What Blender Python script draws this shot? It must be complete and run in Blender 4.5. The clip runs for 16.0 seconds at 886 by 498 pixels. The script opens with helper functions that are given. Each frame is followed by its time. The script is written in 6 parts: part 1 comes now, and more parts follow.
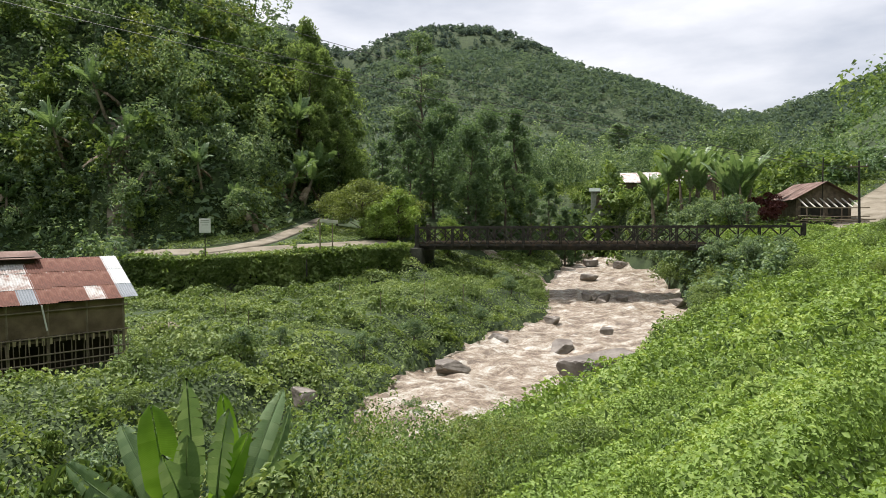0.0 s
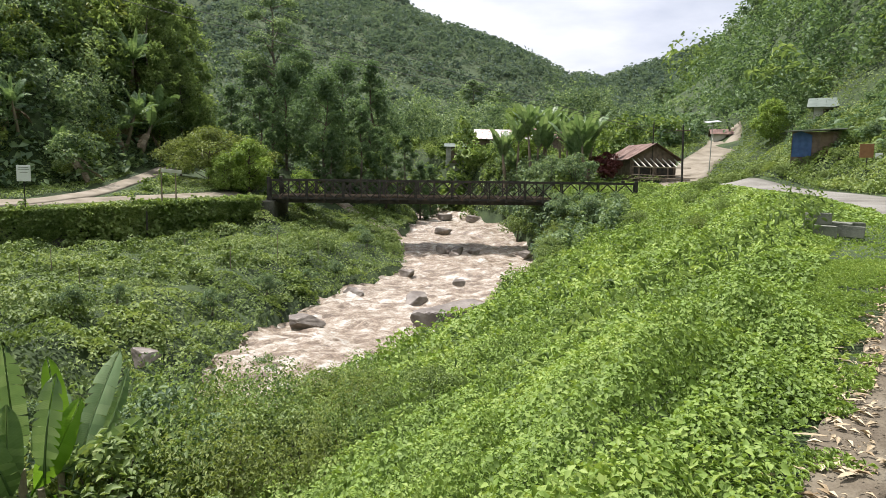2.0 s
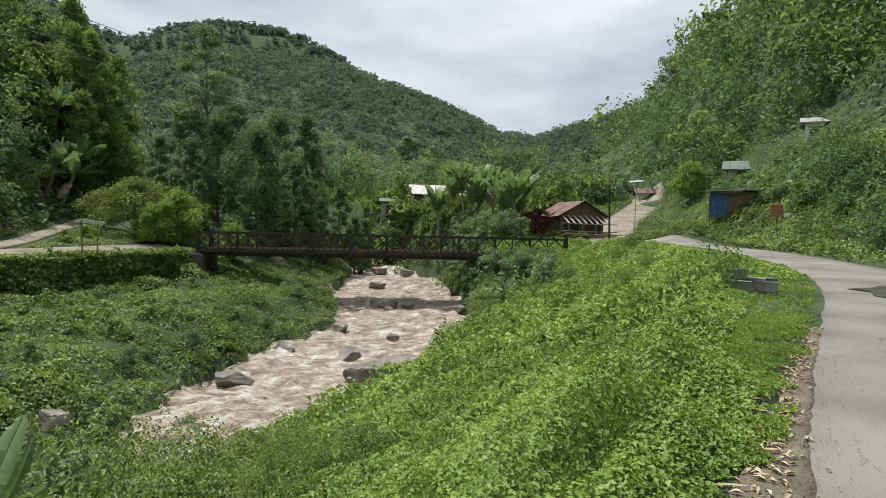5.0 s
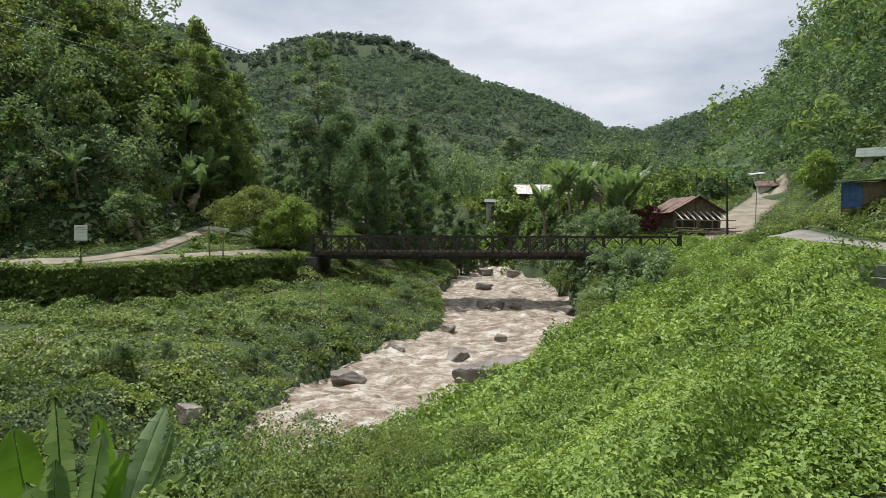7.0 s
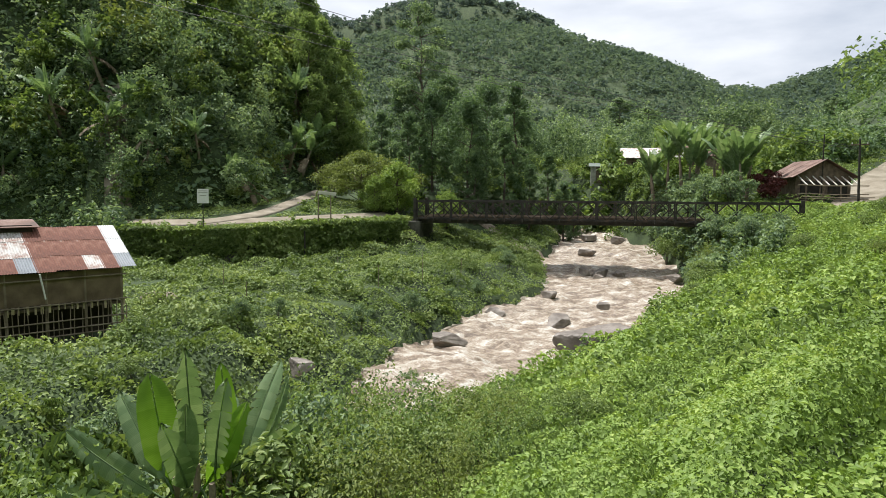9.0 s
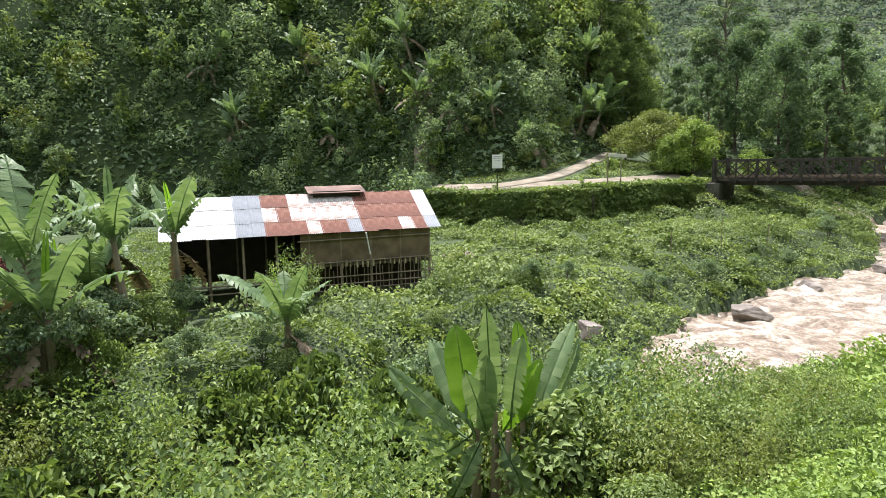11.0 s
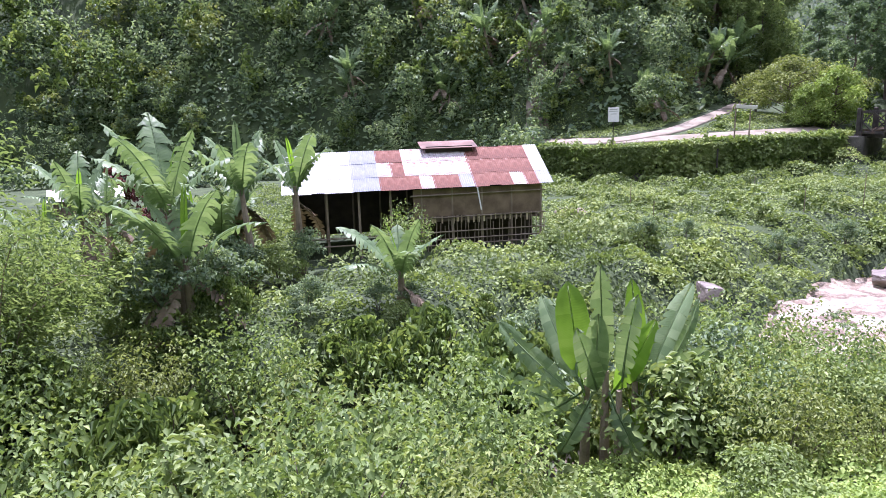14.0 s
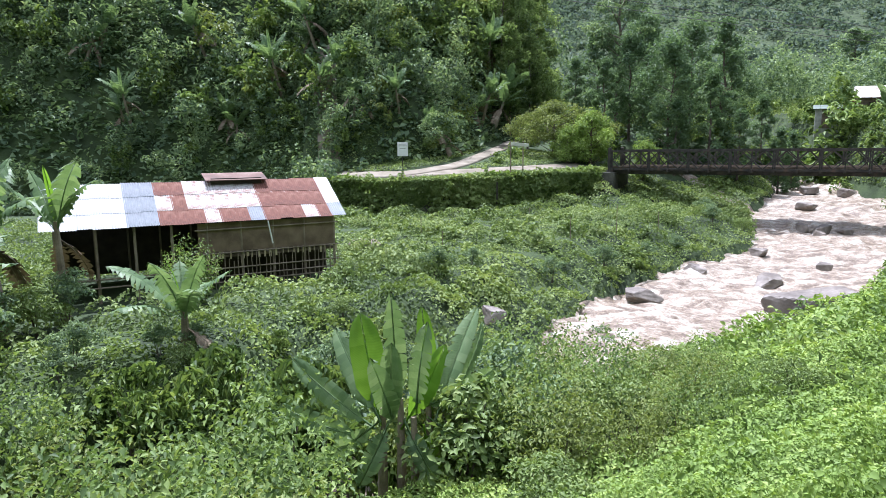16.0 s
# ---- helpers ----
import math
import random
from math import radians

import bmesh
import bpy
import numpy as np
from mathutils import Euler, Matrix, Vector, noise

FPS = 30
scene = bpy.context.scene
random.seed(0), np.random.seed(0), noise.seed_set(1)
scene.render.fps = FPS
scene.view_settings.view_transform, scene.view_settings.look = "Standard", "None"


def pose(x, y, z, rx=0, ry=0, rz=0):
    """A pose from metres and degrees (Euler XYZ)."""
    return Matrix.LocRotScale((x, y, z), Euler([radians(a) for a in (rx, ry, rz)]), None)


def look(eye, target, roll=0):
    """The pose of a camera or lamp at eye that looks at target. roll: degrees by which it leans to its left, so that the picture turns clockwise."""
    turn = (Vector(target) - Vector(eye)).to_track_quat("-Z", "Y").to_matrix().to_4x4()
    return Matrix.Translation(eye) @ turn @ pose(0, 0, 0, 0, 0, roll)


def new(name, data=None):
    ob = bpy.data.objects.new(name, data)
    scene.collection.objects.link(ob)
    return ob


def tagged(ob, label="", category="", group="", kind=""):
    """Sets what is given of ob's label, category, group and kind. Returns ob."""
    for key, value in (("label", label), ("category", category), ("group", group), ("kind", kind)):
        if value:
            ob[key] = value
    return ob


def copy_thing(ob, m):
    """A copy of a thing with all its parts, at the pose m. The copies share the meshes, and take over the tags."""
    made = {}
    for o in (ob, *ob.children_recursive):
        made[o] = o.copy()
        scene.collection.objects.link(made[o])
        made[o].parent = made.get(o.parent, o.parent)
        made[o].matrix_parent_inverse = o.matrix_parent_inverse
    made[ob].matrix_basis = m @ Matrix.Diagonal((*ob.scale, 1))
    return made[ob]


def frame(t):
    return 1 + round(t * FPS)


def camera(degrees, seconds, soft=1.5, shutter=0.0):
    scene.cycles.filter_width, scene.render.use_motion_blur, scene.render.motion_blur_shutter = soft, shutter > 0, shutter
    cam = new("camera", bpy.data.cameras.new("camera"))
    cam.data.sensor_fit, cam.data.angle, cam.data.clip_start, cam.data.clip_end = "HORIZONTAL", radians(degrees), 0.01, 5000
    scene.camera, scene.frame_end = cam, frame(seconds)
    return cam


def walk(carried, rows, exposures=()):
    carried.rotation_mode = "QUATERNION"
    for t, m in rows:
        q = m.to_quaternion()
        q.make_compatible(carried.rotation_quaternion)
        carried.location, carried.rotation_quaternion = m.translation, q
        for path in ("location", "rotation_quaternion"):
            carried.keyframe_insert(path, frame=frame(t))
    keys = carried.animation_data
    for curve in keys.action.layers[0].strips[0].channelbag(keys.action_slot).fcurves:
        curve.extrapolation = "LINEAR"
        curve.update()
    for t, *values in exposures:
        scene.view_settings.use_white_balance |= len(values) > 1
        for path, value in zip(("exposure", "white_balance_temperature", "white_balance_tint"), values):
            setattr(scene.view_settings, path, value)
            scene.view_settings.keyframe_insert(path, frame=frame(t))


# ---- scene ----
cam = camera(68.0, 16.0, 0.8)
EYE = 1.6
# seconds, x, y, turn about x, y, z
PATH = [
    (0.0, 0.000, -0.000, 87.40, 0.00, -0.00),
    (0.5, -0.012, -0.001, 86.95, 0.41, 2.19),
    (1.0, 0.008, -0.001, 84.72, 0.08, -1.59),
    (1.5, 0.034, -0.003, 84.35, -0.26, -6.45),
    (2.0, 0.065, -0.009, 83.48, -1.08, -12.40),
    (2.5, 0.094, -0.017, 83.88, -1.49, -18.31),
    (3.0, 0.108, -0.022, 83.71, -1.63, -21.14),
    (5.5, 0.083, -0.012, 89.05, -1.44, -16.08),
    (6.0, 0.070, -0.008, 88.89, -0.85, -13.40),
    (6.5, 0.057, -0.006, 88.47, -0.69, -10.98),
    (7.0, 0.046, -0.004, 88.24, -0.45, -8.90),
    (7.5, 0.033, -0.002, 87.62, -0.68, -6.21),
    (8.0, 0.022, -0.001, 86.84, -0.78, -4.08),
    (10.5, -0.080, -0.014, 82.16, 0.36, 15.52),
    (11.0, -0.124, -0.030, 81.96, 0.99, 24.43),
    (11.5, -0.149, -0.043, 82.32, 1.37, 30.00),
    (12.0, -0.176, -0.060, 82.47, 1.84, 36.04),
    (12.5, -0.193, -0.074, 81.61, 2.15, 40.18),
    (13.0, -0.195, -0.078, 79.80, 2.57, 40.83),
    (13.5, -0.182, -0.070, 78.40, 2.02, 37.96),
    (14.0, -0.166, -0.057, 78.31, 1.62, 33.97),
    (14.5, -0.146, -0.045, 78.64, 1.16, 29.60),
    (15.0, -0.122, -0.032, 79.26, 0.60, 24.37),
    (15.5, -0.098, -0.021, 80.19, 0.31, 19.39),
    (16.0, -0.084, -0.016, 80.81, 0.30, 16.33),
]
# seconds, stops, kelvin, tint: the film's own brightening and drift of white
EXPOSURE = [(0.0, 0.42, 6380, 14), (0.6, 0.53, 6330, 15), (1.5, 0.64, 6250, 17), (3.0, 0.45, 6380, 13), (5.5, 0.1, 6220, 11), (8.0, 0.29, 6230, 12), (10.5, 0.88, 6330, 12), (12.5, 1.4, 5430, 45), (14.5, 1.31, 5530, 37), (16.0, 1.04, 5450, 21)]
walk(cam, [(t, pose(x, y, EYE, rx, ry, rz)) for t, x, y, rx, ry, rz in PATH], EXPOSURE)

# ---- light: hazy tropical noon under thin cloud ----
world = bpy.data.worlds.new("sky")
scene.world = world
world.use_nodes = True
wn, wl = world.node_tree.nodes, world.node_tree.links
wn.clear()
SUN_EL, SUN_AZ = 66.0, -40.0      # degrees above the horizon; degrees from +y, minus to the left
sky = wn.new("ShaderNodeTexSky")
sky.sky_type, sky.sun_disc = "NISHITA", False
sky.sun_elevation, sky.sun_rotation = radians(SUN_EL), radians(SUN_AZ)
sky.dust_density, sky.air_density = 4.0, 1.2
coord = wn.new("ShaderNodeTexCoord")
stretch = wn.new("ShaderNodeMapping")
stretch.inputs["Scale"].default_value = (1.0, 1.0, 3.2)
cloud = wn.new("ShaderNodeTexNoise")
cloud.inputs["Scale"].default_value, cloud.inputs["Detail"].default_value = 2.6, 7.0
cloud.inputs["Roughness"].default_value = 0.52
ramp = wn.new("ShaderNodeValToRGB")
ramp.color_ramp.elements[0].position, ramp.color_ramp.elements[0].color = 0.33, (5.3, 5.8, 6.5, 1)
ramp.color_ramp.elements[1].position, ramp.color_ramp.elements[1].color = 0.66, (10.5, 10.6, 10.6, 1)
blend = wn.new("ShaderNodeMixRGB")
blend.inputs[0].default_value = 0.9
back = wn.new("ShaderNodeBackground")
back.inputs["Strength"].default_value = 0.085
wout = wn.new("ShaderNodeOutputWorld")
wl.new(coord.outputs["Generated"], stretch.inputs["Vector"])
wl.new(stretch.outputs["Vector"], cloud.inputs["Vector"])
wl.new(cloud.outputs["Fac"], ramp.inputs["Fac"])
wl.new(sky.outputs["Color"], blend.inputs[1])
wl.new(ramp.outputs["Color"], blend.inputs[2])
wl.new(blend.outputs["Color"], back.inputs["Color"])
wl.new(back.outputs["Background"], wout.inputs["Surface"])

sun = new("sun", bpy.data.lights.new("sun", "SUN"))
sun.data.energy, sun.data.angle, sun.data.color = 4.6, radians(1.5), (1.0, 0.96, 0.88)
sd = Vector((math.sin(radians(SUN_AZ)) * math.cos(radians(SUN_EL)), math.cos(radians(SUN_AZ)) * math.cos(radians(SUN_EL)), math.sin(radians(SUN_EL))))
sun.matrix_world = look(sd * 100, (0, 0, 0))

# ---- materials ----
def material(name, stops, rough=0.8, scale=3.0, fine=40.0, bump=0.3, metal=0.0, island=0.0, coords="Object", bump_distance=0.02, spec=0.5):
    """A surface with colour stops mixed by coarse and fine noise, and fine relief."""
    m = bpy.data.materials.new(name)
    m.use_nodes = True
    n, l = m.node_tree.nodes, m.node_tree.links
    b = n["Principled BSDF"]
    tc = n.new("ShaderNodeTexCoord")
    c1 = n.new("ShaderNodeTexNoise")
    c1.inputs["Scale"].default_value, c1.inputs["Detail"].default_value = scale, 5.0
    c2 = n.new("ShaderNodeTexNoise")
    c2.inputs["Scale"].default_value, c2.inputs["Detail"].default_value = fine, 4.0
    add = n.new("ShaderNodeMath")
    add.operation = "MULTIPLY_ADD"
    add.inputs[1].default_value = 0.45
    l.new(tc.outputs[coords], c1.inputs["Vector"])
    l.new(tc.outputs[coords], c2.inputs["Vector"])
    l.new(c2.outputs["Fac"], add.inputs[0])
    half = n.new("ShaderNodeMath")
    half.operation = "MULTIPLY_ADD"
    half.inputs[1].default_value, half.inputs[2].default_value = 1.3, -0.38
    l.new(c1.outputs["Fac"], half.inputs[0])
    l.new(half.outputs[0], add.inputs[2])
    value = add.outputs[0]
    if island:
        g = n.new("ShaderNodeNewGeometry")
        oi = n.new("ShaderNodeMath")
        oi.operation = "MULTIPLY_ADD"
        oi.inputs[1].default_value, oi.inputs[2].default_value = island, -island * 0.5
        l.new(g.outputs["Random Per Island"], oi.inputs[0])
        s = n.new("ShaderNodeMath")
        l.new(value, s.inputs[0])
        l.new(oi.outputs[0], s.inputs[1])
        value = s.outputs[0]
    r = n.new("ShaderNodeValToRGB")
    while len(r.color_ramp.elements) < len(stops):
        r.color_ramp.elements.new(0.5)
    for e, (p, c) in zip(r.color_ramp.elements, stops):
        e.position, e.color = p, (*c, 1)
    l.new(value, r.inputs["Fac"])
    l.new(r.outputs["Color"], b.inputs["Base Color"])
    b.inputs["Roughness"].default_value, b.inputs["Metallic"].default_value = rough, metal
    b.inputs["Specular IOR Level"].default_value = spec
    if bump:
        bp = n.new("ShaderNodeBump")
        bp.inputs["Strength"].default_value, bp.inputs["Distance"].default_value = bump, bump_distance
        l.new(c2.outputs["Fac"], bp.inputs["Height"])
        l.new(bp.outputs["Normal"], b.inputs["Normal"])
    return m


def foliage(name, dark, mid, light, patch=0.25, island=0.5, thin=0.3, rough=0.55):
    """Leaves: each leaf has its own tone, patches of the stand differ, and light passes through."""
    m = material(name, [(0.1, dark), (0.5, mid), (0.95, light)], rough, patch, patch * 9, 0, island=island, spec=0.26)
    n, l = m.node_tree.nodes, m.node_tree.links
    b = n["Principled BSDF"]
    ramp_node = b.inputs["Base Color"].links[0].from_node
    t = n.new("ShaderNodeBsdfTranslucent")
    warm = n.new("ShaderNodeMixRGB")
    warm.blend_type = "MULTIPLY"
    warm.inputs[0].default_value, warm.inputs[2].default_value = 1.0, (1.22, 1.2, 0.7, 1)
    l.new(ramp_node.outputs["Color"], warm.inputs[1])
    l.new(warm.outputs["Color"], t.inputs["Color"])
    mix = n.new("ShaderNodeMixShader")
    mix.inputs[0].default_value = thin
    l.new(b.outputs[0], mix.inputs[1])
    l.new(t.outputs[0], mix.inputs[2])
    l.new(mix.outputs[0], n["Material Output"].inputs["Surface"])
    return m


M_EARTH = material("earth", [(0.2, (0.015, 0.028, 0.008)), (0.5, (0.035, 0.06, 0.016)), (0.9, (0.07, 0.1, 0.03))], 0.95, 0.5, 9, 0.6, bump_distance=0.1)
# forest leaves: colour lightened and blued to carry some of the hillside's haze
M_FOREST = foliage("forest_leaves", (0.077, 0.128, 0.076), (0.158, 0.236, 0.126), (0.32, 0.412, 0.218), 0.22, 0.65, 0.36)
# far and ridge leaves: distance haze is put into these pale, bluish colours
M_FAR = foliage("haze_tinted_far_leaves", (0.075, 0.115, 0.096), (0.112, 0.162, 0.13), (0.165, 0.215, 0.162), 0.022, 0.28, 0.4, 0.88)
M_RIDGE = foliage("haze_tinted_ridge_leaves", (0.07, 0.105, 0.105), (0.095, 0.135, 0.13), (0.125, 0.165, 0.155), 0.02, 0.3, 0.45, 0.9)
M_HILL = foliage("hill_leaves", (0.066, 0.119, 0.063), (0.127, 0.204, 0.1), (0.22, 0.312, 0.158), 0.16, 0.42, 0.38)
M_WEED = foliage("weed_leaves", (0.105, 0.168, 0.034), (0.212, 0.32, 0.068), (0.385, 0.48, 0.132), 0.4, 0.5)
M_CREEPER = foliage("creeper_leaves", (0.07, 0.11, 0.032), (0.175, 0.25, 0.075), (0.34, 0.41, 0.15), 0.3, 0.45)
M_BUSH = foliage("bush_leaves", (0.06, 0.105, 0.03), (0.155, 0.235, 0.064), (0.34, 0.43, 0.135), 0.6, 0.6)
M_BAMBOO = foliage("bamboo_leaves", (0.095, 0.15, 0.055), (0.19, 0.275, 0.1), (0.33, 0.42, 0.19), 0.3, 0.5, 0.42)
M_BANANA = foliage("banana_leaf", (0.11, 0.23, 0.02), (0.17, 0.32, 0.035), (0.24, 0.39, 0.07), 0.8, 0.3, 0.62, 0.45)
M_BANANA_OLD = foliage("weathered_banana_leaf", (0.1, 0.165, 0.075), (0.165, 0.255, 0.115), (0.27, 0.36, 0.19), 0.8, 0.5, 0.34, 0.42)


def add_veins(m):
    """Fine ribs running from the midrib to a blade's edge, as relief and a slight change of tone."""
    n, l = m.node_tree.nodes, m.node_tree.links
    uv = n.new("ShaderNodeUVMap")
    wv = n.new("ShaderNodeTexWave")
    wv.bands_direction = "Y"
    wv.inputs["Scale"].default_value, wv.inputs["Distortion"].default_value = 22.0, 1.5
    l.new(uv.outputs["UV"], wv.inputs["Vector"])
    bp = n.new("ShaderNodeBump")
    bp.inputs["Strength"].default_value, bp.inputs["Distance"].default_value = 0.22, 0.008
    l.new(wv.outputs["Fac"], bp.inputs["Height"])
    l.new(bp.outputs["Normal"], n["Principled BSDF"].inputs["Normal"])
    tone = n.new("ShaderNodeMapRange")
    tone.inputs["To Min"].default_value, tone.inputs["To Max"].default_value = 0.93, 1.05
    l.new(wv.outputs["Fac"], tone.inputs["Value"])
    mul = n.new("ShaderNodeMixRGB")
    mul.blend_type, mul.inputs[0].default_value = "MULTIPLY", 1.0
    ramp_node = n["Principled BSDF"].inputs["Base Color"].links[0].from_node
    targets = [k.to_socket for k in ramp_node.outputs["Color"].links]
    l.new(ramp_node.outputs["Color"], mul.inputs[1])
    l.new(tone.outputs["Result"], mul.inputs[2])
    for t in targets:
        l.new(mul.outputs["Color"], t)


add_veins(M_BANANA)
add_veins(M_BANANA_OLD)
M_TRUNK = material("bark", [(0.2, (0.05, 0.04, 0.03)), (0.8, (0.16, 0.13, 0.1))], 0.9, 2, 30, 0.6)
M_ROAD = material("worn_concrete_road", [(0.25, (0.125, 0.116, 0.095)), (0.42, (0.175, 0.165, 0.14)), (0.55, (0.205, 0.197, 0.168)), (0.66, (0.225, 0.215, 0.188)), (0.85, (0.3, 0.285, 0.25))], 0.85, 0.5, 70, 0.6)
M_DIRT = material("dirt_track", [(0.15, (0.11, 0.095, 0.062)), (0.5, (0.22, 0.19, 0.14)), (0.9, (0.32, 0.29, 0.235))], 0.95, 0.7, 18, 0.4)
M_DIRTY = material("damp_brown_earth", [(0.2, (0.085, 0.065, 0.042)), (0.55, (0.15, 0.125, 0.085)), (0.9, (0.22, 0.195, 0.145))], 0.95, 3.0, 30, 0.8)
M_STEEL = material("rusted_dark_steel", [(0.25, (0.018, 0.017, 0.015)), (0.6, (0.05, 0.045, 0.038)), (0.95, (0.12, 0.07, 0.045))], 0.7, 2, 40, 0.3, 0.3)
M_ROCK = material("river_boulder", [(0.2, (0.075, 0.06, 0.048)), (0.5, (0.165, 0.14, 0.115)), (0.9, (0.34, 0.305, 0.265))], 0.55, 0.8, 5, 0.6, bump_distance=0.05)
M_ZINC = material("zinc_sheet", [(0.2, (0.4, 0.41, 0.42)), (0.8, (0.6, 0.61, 0.62))], 0.42, 1.5, 30, 0.1, 0.35)
M_RUST = material("rusted_sheet", [(0.15, (0.09, 0.04, 0.028)), (0.5, (0.19, 0.078, 0.052)), (0.64, (0.25, 0.125, 0.09)), (0.69, (0.46, 0.4, 0.36))], 0.8, 1.6, 7, 0.15, 0.1)
M_BAMBOO_WALL = material("woven_bamboo", [(0.2, (0.09, 0.065, 0.04)), (0.8, (0.22, 0.165, 0.105))], 0.9, 2, 60, 0.6)
M_POLE = material("bamboo_pole", [(0.2, (0.11, 0.085, 0.055)), (0.8, (0.3, 0.25, 0.18))], 0.75, 2, 30, 0.3)
M_STONE = material("wall_stone", [(0.2, (0.03, 0.032, 0.025)), (0.8, (0.12, 0.115, 0.095))], 0.9, 1.5, 12, 0.7)
M_CONCRETE = material("grey_concrete", [(0.2, (0.2, 0.21, 0.18)), (0.8, (0.42, 0.43, 0.38))], 0.9, 2.5, 30, 0.4)
M_PLASTER = material("pale_plaster", [(0.2, (0.4, 0.4, 0.33)), (0.8, (0.62, 0.62, 0.54))], 0.9, 1.0, 20, 0.2)
M_OLDRUST = material("old_brown_sheet", [(0.15, (0.07, 0.045, 0.035)), (0.5, (0.15, 0.085, 0.065)), (0.8, (0.24, 0.17, 0.14)), (0.97, (0.4, 0.37, 0.34))], 0.8, 1.3, 16, 0.15, 0.1)
M_WHITE = material("white_paint", [(0.2, (0.66, 0.67, 0.66)), (0.8, (0.8, 0.8, 0.79))], 0.6, 2, 30, 0.1)
M_GREENROOF = material("green_sheet_roof", [(0.2, (0.09, 0.12, 0.1)), (0.8, (0.16, 0.195, 0.165))], 0.7, 1, 20, 0.1)
M_BLUE = material("blue_tarpaulin", [(0.2, (0.02, 0.06, 0.17)), (0.8, (0.05, 0.12, 0.28))], 0.5, 3, 25, 0.4)
M_TIMBER = material("weathered_timber", [(0.2, (0.08, 0.06, 0.045)), (0.8, (0.22, 0.17, 0.125))], 0.9, 3, 50, 0.5)
M_ORANGE = material("orange_paint", [(0.2, (0.2, 0.085, 0.03)), (0.8, (0.3, 0.15, 0.06))], 0.6, 3, 30, 0.1)
M_OLIVE = foliage("olive_leaves", (0.09, 0.12, 0.03), (0.18, 0.23, 0.06), (0.3, 0.36, 0.12), 0.4, 0.5)
M_DRYLEAF = foliage("dry_banana_leaf", (0.1, 0.075, 0.05), (0.19, 0.15, 0.1), (0.3, 0.26, 0.19), 0.8, 0.4, 0.08, 0.8)
M_REDLEAF = foliage("dark_red_leaves", (0.06, 0.02, 0.02), (0.12, 0.035, 0.035), (0.2, 0.07, 0.06), 0.5, 0.5)
M_STRAW = material("dry_straw", [(0.2, (0.25, 0.18, 0.1)), (0.8, (0.56, 0.48, 0.33))], 0.9, 5, 60, 0.2, island=0.5)
M_BLACK = material("black_cable", [(0.2, (0.02, 0.02, 0.02)), (0.8, (0.05, 0.05, 0.05))], 0.6, 3, 30, 0.0)


M_BLOCK = material("mossy_concrete", [(0.2, (0.09, 0.1, 0.075)), (0.8, (0.24, 0.25, 0.2))], 0.95, 3.0, 30, 0.5)
M_PUDDLE = material("wet_mud_film", [(0.3, (0.045, 0.042, 0.036)), (0.8, (0.1, 0.092, 0.078))], 0.3, 1.0, 20, 0.05, spec=0.25)


def water_material():
    """Silt-brown water; foam streaks where two stretched patterns of turbulence meet."""
    m = material("muddy_water", [(0.44, (0.12, 0.085, 0.055)), (0.545, (0.25, 0.19, 0.132)), (0.615, (0.36, 0.3, 0.228)), (0.68, (0.46, 0.425, 0.36)), (0.78, (0.62, 0.61, 0.565))], 0.4, 1.3, 13.0, 1.0, bump_distance=0.06)
    n, l = m.node_tree.nodes, m.node_tree.links
    tc = [q for q in n if q.type == "TEX_COORD"][0]
    for q in n:
        if q.type == "MATH" and abs(q.inputs[1].default_value - 0.45) < 0.01:
            q.inputs[1].default_value = 0.6      # more weight for the fine foam
    mp = n.new("ShaderNodeMapping")
    mp.inputs["Rotation"].default_value = (0, 0, radians(18))
    mp.inputs["Scale"].default_value = (0.75, 1.5, 1.0)
    l.new(tc.outputs["Object"], mp.inputs["Vector"])
    for q in n:
        if q.type == "TEX_NOISE":
            q.inputs["Detail"].default_value, q.inputs["Roughness"].default_value, q.inputs["Distortion"].default_value = 12.0, 0.74, 0.15
            l.new(mp.outputs["Vector"], q.inputs["Vector"])
    return m


M_WATER = water_material()

# ---- building tools ----
def mesh_from(name, verts, faces, mats, smooth=False):
    """A mesh from arrays: verts (n, 3), faces (m, 3) or (m, 4)."""
    verts, faces = np.asarray(verts, np.float32), np.asarray(faces, np.int32)
    me = bpy.data.meshes.new(name)
    k = faces.shape[1]
    me.vertices.add(len(verts))
    me.vertices.foreach_set("co", verts.ravel())
    me.loops.add(faces.size)
    me.loops.foreach_set("vertex_index", faces.ravel())
    me.polygons.add(len(faces))
    me.polygons.foreach_set("loop_start", np.arange(0, faces.size, k, dtype=np.int32))
    if smooth:
        me.polygons.foreach_set("use_smooth", np.ones(len(faces), bool))
    me.update(calc_edges=True)
    me.materials.append(mats)
    return me


def part(name, bm, mat, parent=None, label="", smooth=False):
    """Links a bmesh as one mesh object, under a thing or a part."""
    me = bpy.data.meshes.new(name)
    bm.to_mesh(me)
    bm.free()
    me.materials.append(mat)
    if smooth:
        for f in me.polygons:
            f.use_smooth = True
    ob = new(name, me)
    ob.parent = parent
    return tagged(ob, label)


def thing(name, label, category, m=Matrix(), group="", kind=""):
    ob = new(name)
    ob.matrix_basis = m
    ob.empty_display_size = 0.2
    return tagged(ob, label, category, group, kind)


